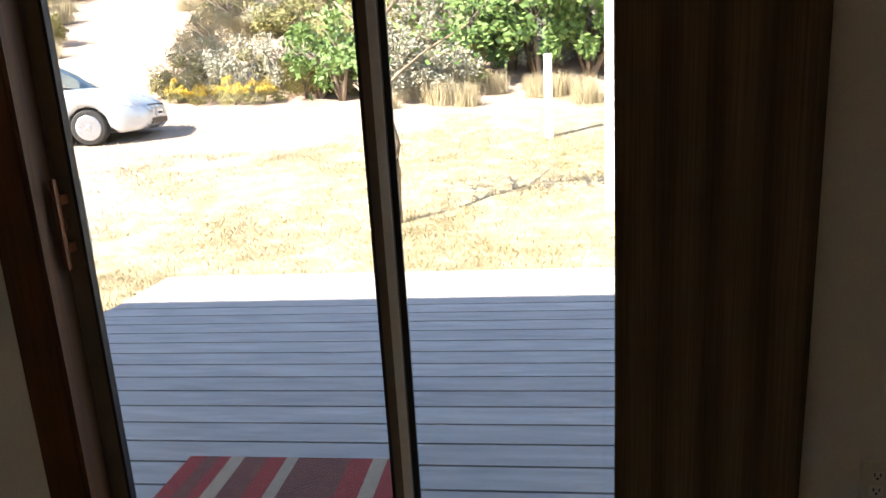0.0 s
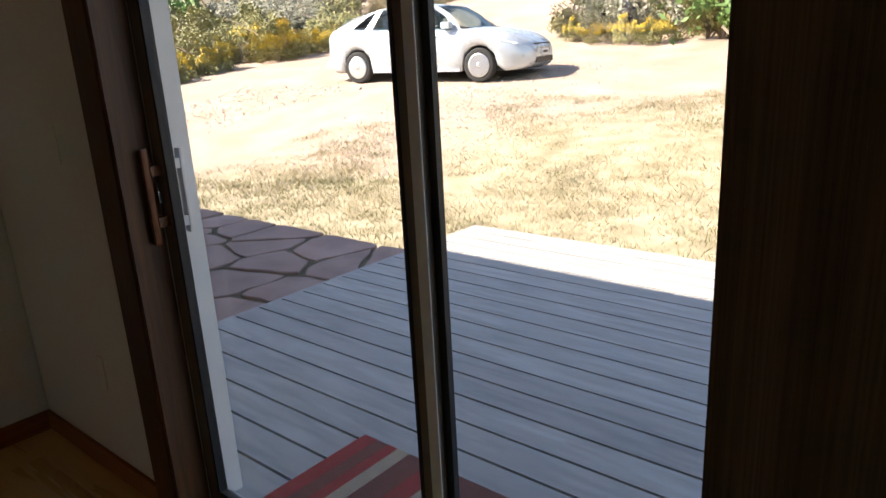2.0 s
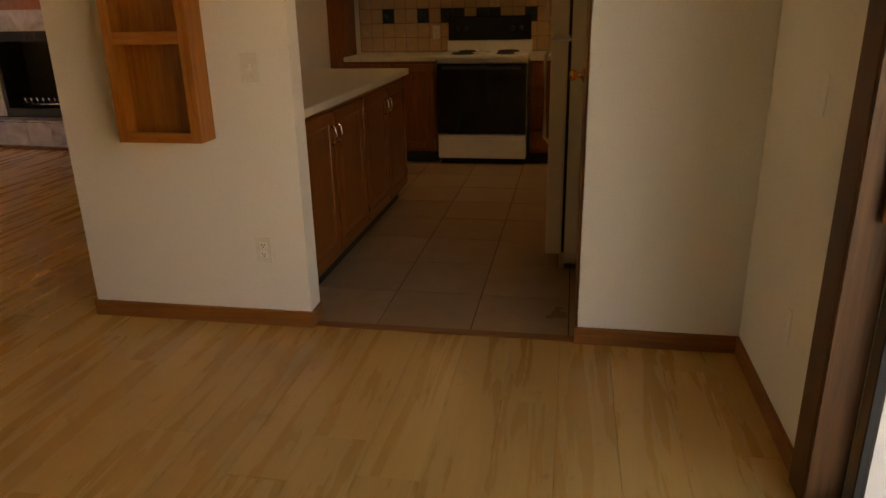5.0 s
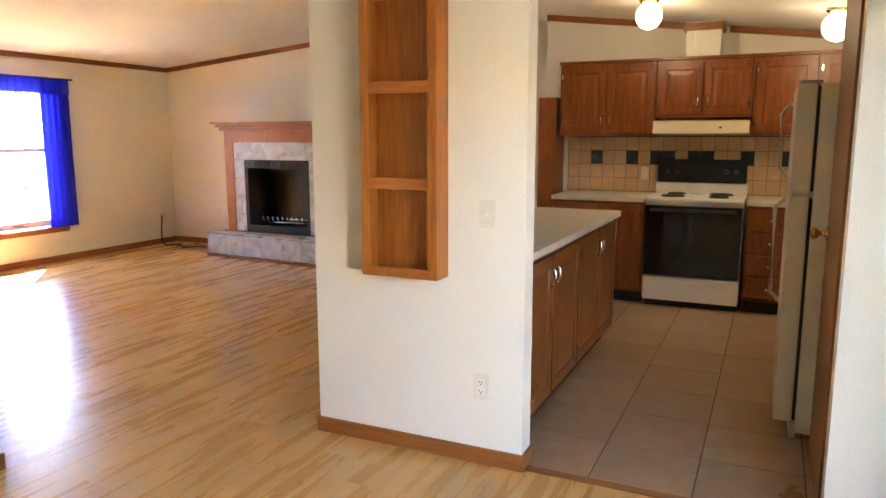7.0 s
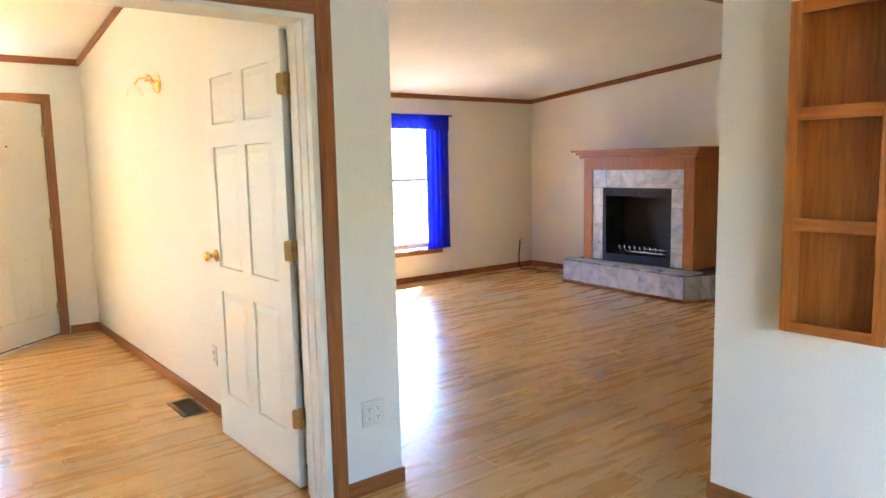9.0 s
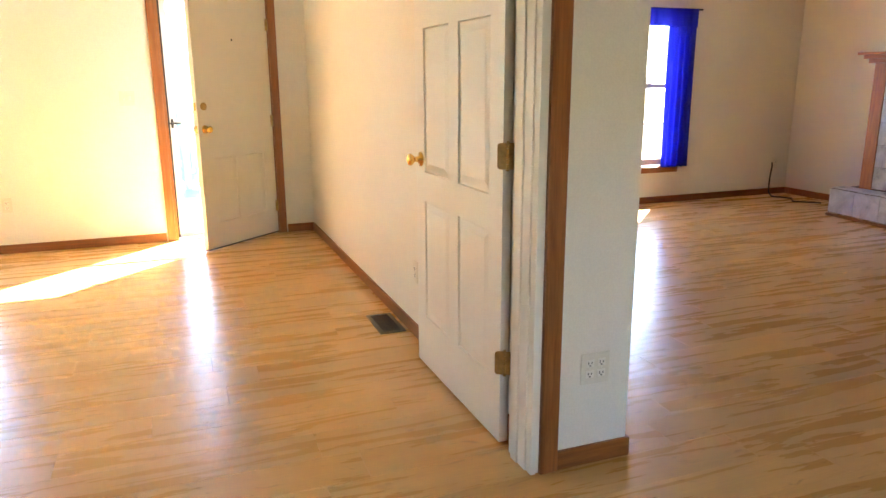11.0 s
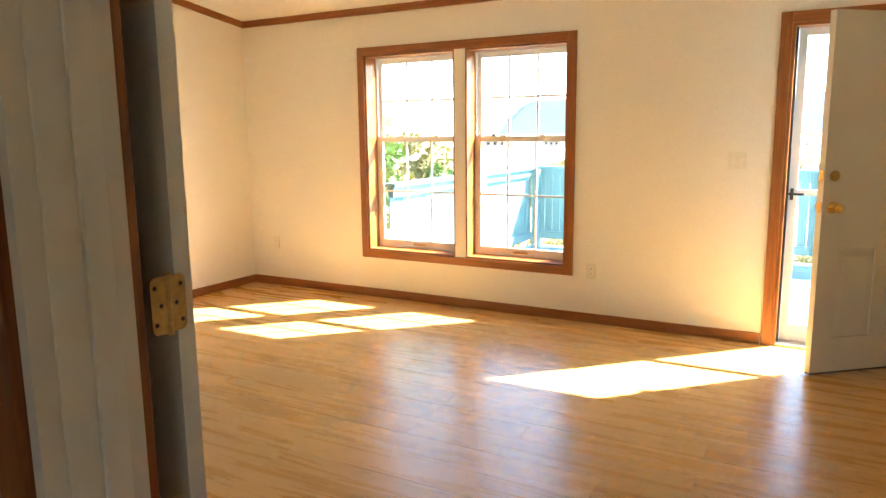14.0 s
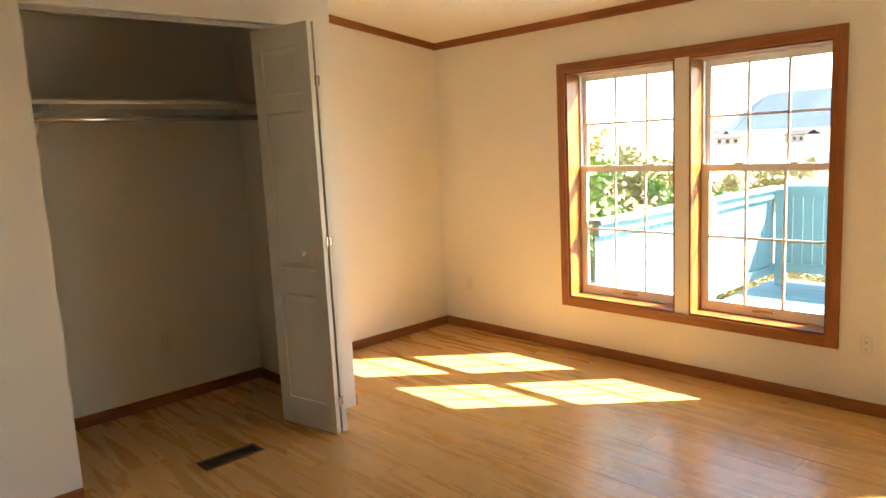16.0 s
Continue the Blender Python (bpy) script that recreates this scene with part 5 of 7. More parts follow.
part("tile_bed", boxes((FX - 0.06, FX - 0.031, -5.075, -4.926, 0.285, 1.339), (FX - 0.06, FX - 0.031, -4.004, -3.855, 0.285, 1.339), (FX - 0.06, FX - 0.031, -4.926, -4.004, 1.136, 1.339)), GROUT, fp)
fb = part("firebox", boxes((FX - 0.42, FX - 0.40, -4.926, -4.004, 0.285, 1.135), (FX - 0.40, FX - 0.061, -4.926, -4.91, 0.285, 1.135), (FX - 0.40, FX - 0.061, -4.02, -4.004, 0.285, 1.135), (FX - 0.40, FX - 0.061, -4.91, -4.02, 1.12, 1.135), (FX - 0.40, FX - 0.061, -4.91, -4.02, 0.285, 0.30)), BLACK_IRON, fp, "black metal firebox")
part("fire_frame", boxes((FX - 0.03, FX - 0.012, -4.925, -4.88, 0.29, 1.133), (FX - 0.03, FX - 0.012, -4.05, -4.005, 0.29, 1.133), (FX - 0.03, FX - 0.012, -4.88, -4.05, 1.04, 1.133), (FX - 0.03, FX - 0.012, -4.88, -4.05, 0.29, 0.37)), BLACK_IRON, fp, "black fire door frame")
for k in range(7):
    y = -4.87 + k * 0.117
    part("louvre", boxes((FX - 0.012, FX - 0.006, y, y + 0.1, 1.06, 1.11)), DARK_SLOT, fp)
part("grate", join(*[tube([(FX - 0.3, y, 0.42), (FX - 0.12, y, 0.40), (FX - 0.1, y, 0.47)], 0.008, 6) for y in [-4.75 + 0.07 * k for k in range(9)]], tube([(FX - 0.12, -4.8, 0.4), (FX - 0.12, -4.14, 0.4)], 0.012, 6), tube([(FX - 0.28, -4.8, 0.42), (FX - 0.28, -4.14, 0.42)], 0.01, 6)), CHROME, fp)
# hearth with an angled end
hp = [(WEST, -5.36), (-5.80, -5.36), (-5.63, -3.60), (-5.98, -3.44), (WEST, -3.44)]
hb = bmesh.new()
lo = [hb.verts.new((x, y, 0.03)) for x, y in hp]
hi = [hb.verts.new((x, y, 0.268)) for x, y in hp]
hb.faces.new(lo[::-1]), hb.faces.new(hi)
for i in range(5):
    k = (i + 1) % 5
    hb.faces.new((lo[i], lo[k], hi[k], hi[i]))
part("hearth", hb, GROUT, fp)


def face_tiles(p, q, n, z0, z1):
    p, q = Vector((*p, 0)), Vector((*q, 0))
    d = (q - p).normalized()
    nrm = Vector((-d.y, d.x, 0))
    ang = math.degrees(math.atan2(d.y, d.x))
    L = (q - p).length / n
    for i in range(n):
        o = part("tile", boxes((0.002, L - 0.002, -0.008, 0.0, z0, z1), bevel=0.0015), MARBLE, fp)
        o.matrix_local = pose(p.x + d.x * L * i, p.y + d.y * L * i, 0, 0, 0, ang)


face_tiles((-5.80, -5.36), (-5.63, -3.60), 6, 0.035, 0.268)
face_tiles((-5.63, -3.60), (-5.98, -3.44), 2, 0.035, 0.268)
face_tiles((-6.5, -5.36), (-5.80, -5.36), 3, 0.035, 0.268)
for i in range(6):
    y = -5.36 + i * 0.293
    for xa, xb in ((-5.98, -5.82),):
        part("tile", boxes((xa, xb + 0.03 * i, y + 0.002, y + 0.291, 0.2685, 0.281), bevel=0.0015), MARBLE, fp)
part("hearth_trim", tube([(-5.79, -5.37, 0.012), (-5.615, -3.595, 0.012), (-5.975, -3.425, 0.012)], 0.014, 6), OAK_LIGHT, fp)
cord = thing("cable", "dark cable trailing from the outlet to the floor", "cable")
part("cord", tube([(-6.25, SOUTH + 0.012, 0.37), (-6.22, SOUTH + 0.05, 0.34), (-6.18, SOUTH + 0.07, 0.2), (-6.15, SOUTH + 0.1, 0.05), (-6.1, SOUTH + 0.2, 0.012), (-6.2, SOUTH + 0.4, 0.012), (-6.05, SOUTH + 0.55, 0.012), (-6.25, SOUTH + 0.75, 0.012)], 0.009, 8), CABLE, cord)


# ---- outdoors: ground ----
def smooth(a, b, t):
    t = min(1, max(0, (t - a) / (b - a)))
    return t * t * (3 - 2 * t)


def ground_z(x, y):
    z = -0.38 + 0.05 * smooth(2, 5, 7.5 - y)
    z += 0.095 * max(0, y - 7) * smooth(6, 10, y) - 0.03 * (x + 1.5) * smooth(6, 11, y) * (1 - smooth(25, 60, abs(x)))
    z += 0.13 * max(0, y - 17) * smooth(17, 24, y) * (1 - smooth(90, 400, y))
    z += 0.1 * smooth(7.5, 11.5, y) * smooth(3.5, 7.5, -x)
    if y < -8:
        z -= 0.9 * smooth(8, 16, -y) + 3.0 * smooth(14, 60, -y)
    return z


def ground_line(lo, hi, near0, near1, step):
    out = [near0 + step * i for i in range(int((near1 - near0) / step) + 1)]
    a, s = near0, step
    while a > lo:
        s *= 1.35
        a -= s
        out.insert(0, max(a, lo))
    a, s = near1, step
    while a < hi:
        s *= 1.35
        a += s
        out.append(min(a, hi))
    return out


gx = ground_line(-2500, 2500, -24, 8, 0.5)
gy = ground_line(-2500, 2500, -14, 34, 0.5)
gv = []
for y in gy:
    for x in gx:
        n = noise.noise(Vector((x * 0.35, y * 0.35, 0))) * 0.05 + noise.noise(Vector((x * 1.3, y * 1.3, 5))) * 0.015
        near = 1 - smooth(0.5, 2.0, max(0, y - 5.5)) if y < 5.5 else 0
        gv.append((x, y, ground_z(x, y) + n * (1.0 if y > 6 or y < -12 else 0.25) * (1 if abs(x) < 80 and abs(y) < 80 else 0)))
gf = [(j * len(gx) + i, j * len(gx) + i + 1, (j + 1) * len(gx) + i + 1, (j + 1) * len(gx) + i) for j in range(len(gy) - 1) for i in range(len(gx) - 1)]
gm = bpy.data.meshes.new("ground")
gm.from_pydata(gv, [], gf)
gm.materials.append(GROUND)
for p in gm.polygons:
    p.use_smooth = True
tagged(new("ground", gm), "dry sandy yard rising to a brushy hillside", "ground", "", "structure")


def raw(name, verts, faces, material, parent=None):
    me = bpy.data.meshes.new(name)
    me.from_pydata(verts, [], faces)
    me.materials.append(material)
    o = new(name, me)
    if parent is not None:
        o.parent = parent
    return o


def blades(count, place, height, width, rnd, lean=0.5):
    vs, fs = [], []
    for _ in range(count):
        p = place(rnd)
        if p is None:
            continue
        x, y, z = p
        a = rnd.uniform(0, 6.28)
        h = height * rnd.uniform(0.5, 1.3)
        w = width * rnd.uniform(0.6, 1.4)
        lx, ly = rnd.gauss(0, lean) * h, rnd.gauss(0, lean) * h
        k = len(vs)
        vs += [(x - w * math.cos(a), y - w * math.sin(a), z - 0.01), (x + w * math.cos(a), y + w * math.sin(a), z - 0.01), (x + lx, y + ly, z + h)]
        fs.append((k, k + 1, k + 2))
    return vs, fs


def lawn(x, y):
    return 0.62 * x - 0.55 * y + 9.3 + 2.5 * noise.noise(Vector((x * 0.55, y * 0.55, 3)))


def tuft_place(x0, x1, y0, y1, test, radius):
    state = {}

    def f(rnd):
        if state.get("n", 0) <= 0:
            for _ in range(40):
                x, y = rnd.uniform(x0, x1), rnd.uniform(y0, y1)
                if test(x, y):
                    state["c"] = (x, y)
                    break
            else:
                return None
            state["n"] = rnd.randint(8, 30)
        state["n"] -= 1
        x, y = state["c"][0] + rnd.gauss(0, radius), state["c"][1] + rnd.gauss(0, radius)
        if -3.1 < x < 4.2 and y < 5.36 or -9.6 < x < -2.9 and y < 4.2:
            return None
        return (x, y, ground_z(x, y))
    return f


rg = random.Random(11)
vs, fs = blades(110000, tuft_place(-9, 6, 5.4, 18.5, lambda x, y: lawn(x, y) > 0 and noise.noise(Vector((x * 0.9, y * 0.9, 9))) > -0.25, 0.09), 0.05, 0.005, rg, 0.8)
tagged(raw("dry_grass", vs, fs, GRASS_DRY), "sparse dry straw-coloured grass on the yard", "grass", "", "stuff")
vs, fs = blades(32000, tuft_place(-9.5, 5, 4.3, 12, lambda x, y: (lawn(x, y) > -0.6 and noise.noise(Vector((x * 0.6, y * 0.6, 2))) > 0.12) or (y < 5.9 and x < -2.9), 0.1), 0.05, 0.004, rg, 0.7)
tagged(raw("green_grass", vs, fs, GRASS_GREEN), "thin green grass tufts beside the deck and stones", "grass", "", "stuff")


def pebbles(count, rnd):
    vs, fs = [], []
    for _ in range(count):
        x, y = rnd.uniform(-14, 0.5), rnd.uniform(5.2, 15)
        if lawn(x, y) > 1.6 + rnd.uniform(-1.5, 1.5) or (x > -3.1 and y < 5.4):
            continue
        r = 0.012 * math.exp(rnd.gauss(0, 0.45))
        z = ground_z(x, y)
        k = len(vs)
        a = rnd.uniform(0, 6.28)
        vs += [(x + r * math.cos(a + i * 1.57) * rnd.uniform(0.7, 1.3), y + r * math.sin(a + i * 1.57) * rnd.uniform(0.7, 1.3), z - 0.004) for i in range(4)]
        vs.append((x + rnd.gauss(0, r * 0.3), y + rnd.gauss(0, r * 0.3), z + r * rnd.uniform(0.6, 1.1)))
        fs += [(k, k + 1, k + 4), (k + 1, k + 2, k + 4), (k + 2, k + 3, k + 4), (k + 3, k, k + 4)]
    return vs, fs


vs, fs = pebbles(30000, rg)
tagged(raw("gravel", vs, fs, PEBBLE), "loose pale gravel over the dirt drive", "gravel", "", "stuff")


# ---- shrubs ----
def foliage(rx, rz, count, leaf, rnd, ragged=0.35, squash=0.6, stems=True):
    """Leaves scattered through uneven clumps about the origin's ground point."""
    vs, fs = [], []
    clumps = []
    for _ in range(26):
        a, u = rnd.uniform(0, 6.28), rnd.uniform(0.1, 1)
        r = rx * math.sqrt(u) * rnd.uniform(0.6, 1.0)
        top = rz * (1 - squash * (r / rx) ** 2) * rnd.uniform(0.75, 1.1)
        clumps.append((r * math.cos(a), r * math.sin(a), rnd.uniform(0.25, 1) * top, rx * rnd.uniform(0.14, ragged)))
    for _ in range(count):
        cx, cy, cz, cr = clumps[rnd.randrange(26)]
        d = Vector((rnd.gauss(0, 1), rnd.gauss(0, 1), rnd.gauss(0, 0.8)))
        d = d.normalized() * cr * rnd.uniform(0.5, 1.0)
        c = Vector((cx, cy, max(0.03, cz))) + d
        c.z = max(0.02, c.z)
        u = Vector((rnd.gauss(0, 1), rnd.gauss(0, 1), rnd.gauss(0, 1))).normalized()
        v = u.orthogonal().normalized()
        s = leaf * rnd.uniform(0.6, 1.4)
        k = len(vs)
        vs += [c - u * s, c + v * s * 0.45, c + u * s, c - v * s * 0.45]
        fs.append((k, k + 1, k + 2, k + 3))
    return [tuple(p) for p in vs], fs


def shrub(name, label, category, rx, rz, count, leaf, material, seed, flower=None, squash=0.6):
    rnd = random.Random(seed)
    s = thing(name, label, category, pose(0, 0, -60), group=category + " on the hillside")
    vs, fs = foliage(rx, rz, count, leaf, rnd, squash=squash)
    raw("crown", vs, fs, material, s)
    stems = [tube([(0, 0, -0.1), (rnd.gauss(0, rx * 0.2), rnd.gauss(0, rx * 0.2), rz * 0.4), (rnd.gauss(0, rx * 0.45), rnd.gauss(0, rx * 0.45), rz * 0.8)], [0.03 * rz, 0.02 * rz, 0.006], 5) for _ in range(6)]
    part("stems", join(*stems), BARK, s)
    if flower is not None:
        f = [(p[0], p[1], p[2]) for p in vs]
        vs2, fs2 = foliage(rx * 1.04, rz * 1.15, count, leaf * 0.8, random.Random(seed), squash=squash)
        keep = [i for i in range(len(fs2)) if vs2[fs2[i][0]][2] > rz * 0.5]
        raw("flowers", [vs2[k] for i in keep for k in fs2[i]], [tuple(range(4 * n, 4 * n + 4)) for n in range(len(keep))], flower, s)
    return s


sage = [shrub("sage_bush", "grey-green sagebrush on the dry slope", "bush", 1.1, 1.5, 5200, 0.04, LEAF_SAGE, 20 + k) for k in range(3)]
olive = [shrub("scrub_bush", "olive scrub bush on the dry slope", "bush", 1.0, 1.1, 4600, 0.04, LEAF_OLIVE, 30 + k) for k in range(3)]
yellow = [shrub("rabbitbrush", "yellow flowering rabbitbrush beside the drive", "flowering bush", 0.6, 0.75, 2600, 0.03, LEAF_OLIVE, 40 + k, LEAF_YELLOW) for k in range(2)]
green = [shrub("leafy_shrub", "bright green leafy shrub at the yard's edge", "shrub", 1.1, 2.4, 2600, 0.085, LEAF_GREEN, 50 + k, squash=0.25) for k in range(2)]
straw_src = thing("grass_clump", "tall pale dry grass clump", "grass clump", pose(0, 0, -60), group="grass clumps on the slope")
vs, fs = blades(500, lambda r: (r.gauss(0, 0.16), r.gauss(0, 0.16), 0), 0.55, 0.008, random.Random(5), 0.25)
raw("blades", vs, fs, GRASS_DRY, straw_src)


def put(src, x, y, s=1.0, turn=0.0, sz=None):
    o = copy_thing(src, pose(x, y, ground_z(x, y) - 0.02, 0, 0, turn))
    o.scale = (s, s, sz or s)
    return o


rp = random.Random(77)
# hedge of scrub behind the yard
for i in range(13):
    x = -9.6 + i * 0.62 + rp.uniform(-0.2, 0.2)
    put((sage if i % 3 else olive)[i % 3], x, 19.0 + rp.uniform(-0.5, 0.9), rp.uniform(0.9, 1.3), rp.uniform(0, 360))
for i, (x, y) in enumerate(((-9.3, 18.0), (-8.6, 17.8), (-7.6, 17.7), (-6.9, 17.9), (-8.1, 18.2))):
    put(yellow[i % 2], x, y, rp.uniform(0.55, 0.85), rp.uniform(0, 360))
for x, y, s in ((-4.9, 18.3, 1.0), (-5.6, 18.6, 0.8), (-1.6, 20.2, 1.15), (0.2, 20.4, 1.3), (1.6, 20.6, 1.3), (-0.6, 21.5, 1.4), (3.2, 20.9, 1.4)):
    put(green[int(abs(x * 7)) % 2], x, y, s, rp.uniform(0, 360))
for i in range(16):
    x = -3.5 + i * 0.55 + rp.uniform(-0.3, 0.3)
    put(sage[i % 3], x, 22 + rp.uniform(-1, 2.5), rp.uniform(1.0, 1.6), rp.uniform(0, 360))
for i in range(26):
    put(straw_src, rp.uniform(-4, 4), rp.uniform(17.0, 20.0), rp.uniform(0.6, 1.2), rp.uniform(0, 360))
# the slope beyond: left and right of the dirt track
def track_x(y):
    return -13.3 - 0.5 * (y - 22) if y > 16 else -13.0
n_hill = 0
while n_hill < 330:
    y = rp.uniform(6.5, 62)
    x = rp.uniform(-48, 14)
    if y < 19 and x > -17.2 + 0.0 * y:
        continue
    if y < 24 and x > -12 and n_hill % 5:
        continue
    c = track_x(y)
    if abs(x - c) < 2.1 + 0.03 * y or (y < 24 and -17.5 < x < -10 and y > 12 and abs(x - c) < 4):
        continue
    if x > -11 and y < 23:
        continue
    near = x < -15 and y < 20
    src = rp.choice(yellow + olive) if near and x > -21 else rp.choice(sage + olive + olive)
    s = rp.uniform(0.8, 1.4) * (1.0 + 0.012 * y)
    put(src, x, y, s, rp.uniform(0, 360), s * rp.uniform(0.7, 1.0))
    n_hill += 1
for i in range(30):
    put((yellow + yellow + olive)[i % 5], -17.0 - 2.6 * rp.random(), 7.2 + i * 0.33 + rp.uniform(-0.3, 0.3), rp.uniform(0.7, 1.2), rp.uniform(0, 360))
for i in range(110):
    y = rp.uniform(7.0, 26)
    x = -17.3 - rp.uniform(0, 9)
    if abs(x - track_x(y)) > 2.4:
        put(straw_src, x, y, rp.uniform(0.7, 1.3), rp.uniform(0, 360))
for i in range(40):
    y = rp.uniform(23, 45)
    x = track_x(y) + rp.choice((-1, 1)) * rp.uniform(2.6, 9)
    put(straw_src, x, y, rp.uniform(0.9, 1.6), rp.uniform(0, 360))
put(green[0], -27, 17.5, 1.1, 40)


# ---- young tree ----
def leaves_at(points, rnd, per, spread, leaf):
    vs, fs = [], []
    for p in points:
        for _ in range(per):
            c = Vector(p) + Vector((rnd.gauss(0, spread), rnd.gauss(0, spread), rnd.gauss(0, spread * 0.8)))
            u = Vector((rnd.gauss(0, 1), rnd.gauss(0, 1), rnd.gauss(0, 0.5) - 0.4)).normalized()
            v = u.orthogonal().normalized()
            q = rnd.uniform(0, 6.28)
            v = (v * math.cos(q) + u.cross(v) * math.sin(q)).normalized()
            s = leaf * rnd.uniform(0.6, 1.3)
            k = len(vs)
            vs += [tuple(c), tuple(c + u * s * 0.5 + v * s * 0.3), tuple(c + u * s * 1.1), tuple(c + u * s * 0.5 - v * s * 0.3)]
            fs.append((k, k + 1, k + 2, k + 3))
    return vs, fs


tx, ty = -1.5, 7.86
tz = ground_z(tx, ty)
tree = thing("young_tree", "young leafy tree with a thin crooked trunk in the yard", "tree", pose(tx, ty, tz))
part("trunk", tube([(-0.03, 0, -0.1), (-0.02, 0, 0.3), (0.0, 0, 0.6), (0.02, 0, 0.9), (-0.02, 0, 1.1), (-0.08, 0, 1.3), (-0.12, 0, 1.5), (-0.09, 0, 1.7), (-0.03, 0.02, 1.95), (-0.06, 0, 2.3), (-0.02, 0, 2.8), (0, 0.05, 3.3)], [0.05, 0.043, 0.04, 0.042, 0.036, 0.034, 0.036, 0.03, 0.026, 0.02, 0.013, 0.005], 9), BARK, tree)
limbs = [[(-0.11, 0, 1.5), (0.1, 0.05, 1.7), (0.4, 0.1, 1.92), (0.85, 0.12, 2.15), (1.2, 0.2, 2.5)], [(-0.02, 0, 1.2), (-0.2, -0.03, 1.38), (-0.42, -0.05, 1.6)], [(-0.05, 0, 1.8), (-0.3, 0.1, 2.2), (-0.6, 0.1, 2.5)],
         [(-0.03, 0, 2.3), (0.3, -0.1, 2.6), (0.6, -0.2, 2.8)], [(-0.05, 0, 2.1), (-0.1, 0.35, 2.5), (-0.2, 0.6, 2.8)]]
for l in limbs:
    part("limb", tube(l, [0.022, 0.017, 0.013, 0.009, 0.004][:len(l)], 7), BARK, tree)
lr = random.Random(3)
ends = [(-0.5, 0, 1.95), (-0.75, 0.1, 1.8), (-0.6, 0.1, 2.15), (-0.45, 0.0, 2.3), (-0.15, 0, 2.0), (0.15, 0, 2.1), (0.35, 0.1, 2.2), (0.7, 0.1, 2.05), (0.95, 0.12, 1.95), (1.05, 0.15, 2.3), (1.3, 0.2, 2.2), (0.6, -0.2, 2.8), (0, 0, 2.9), (-0.3, 0.3, 2.7), (0.3, -0.1, 2.5), (0.8, 0.1, 2.5), (-0.85, 0.1, 2.2)]
vs, fs = leaves_at(ends, lr, 26, 0.19, 0.085)
raw("crown", vs, fs, LEAF_GREEN, tree)
post = thing("marker_post", "short white wooden post standing in the yard", "post", pose(0.32, 12.95, ground_z(0.32, 12.95)))
part("post", boxes((-0.07, 0.07, -0.07, 0.07, -0.1, 1.45), bevel=0.01), POST_WHITE, post)
birch = thing("porch_post", "weathered white post at the corner of the yard", "post", pose(0.92, 8.16, ground_z(0.92, 8.16)))
part("post", boxes((-0.06, 0.06, -0.06, 0.06, -0.1, 2.6), bevel=0.01), POST_WHITE, birch)


# ---- car ----
def car_section(x):
    """Half-width, lower edge, shoulder height and roof height of the body at x from the rear axle."""
    t = x
    lows = [(-0.78, 0.34), (-0.6, 0.22), (3.2, 0.2), (3.55, 0.24), (3.66, 0.36)]
    wid = [(-0.80, 0.66), (-0.6, 0.80), (0.0, 0.855), (1.5, 0.862), (2.6, 0.86), (3.1, 0.83), (3.4, 0.74), (3.58, 0.60), (3.66, 0.45)]
    sh = [(-0.80, 0.95), (-0.55, 1.06), (0.3, 1.02), (1.5, 0.97), (2.4, 0.96), (2.85, 0.93), (3.2, 0.85), (3.45, 0.74), (3.6, 0.64), (3.66, 0.56)]
    def it(tab):
        return float(np.interp(t, [a for a, _ in tab], [b for _, b in tab]))
    return it(wid), it(lows), it(sh)


def roof_z(x):
    return float(np.interp(x, [-0.78, -0.55, -0.2, 0.4, 0.9, 1.3, 1.7, 2.1, 2.5, 2.85], [1.02, 1.16, 1.30, 1.43, 1.475, 1.475, 1.43, 1.28, 1.08, 0.88]))


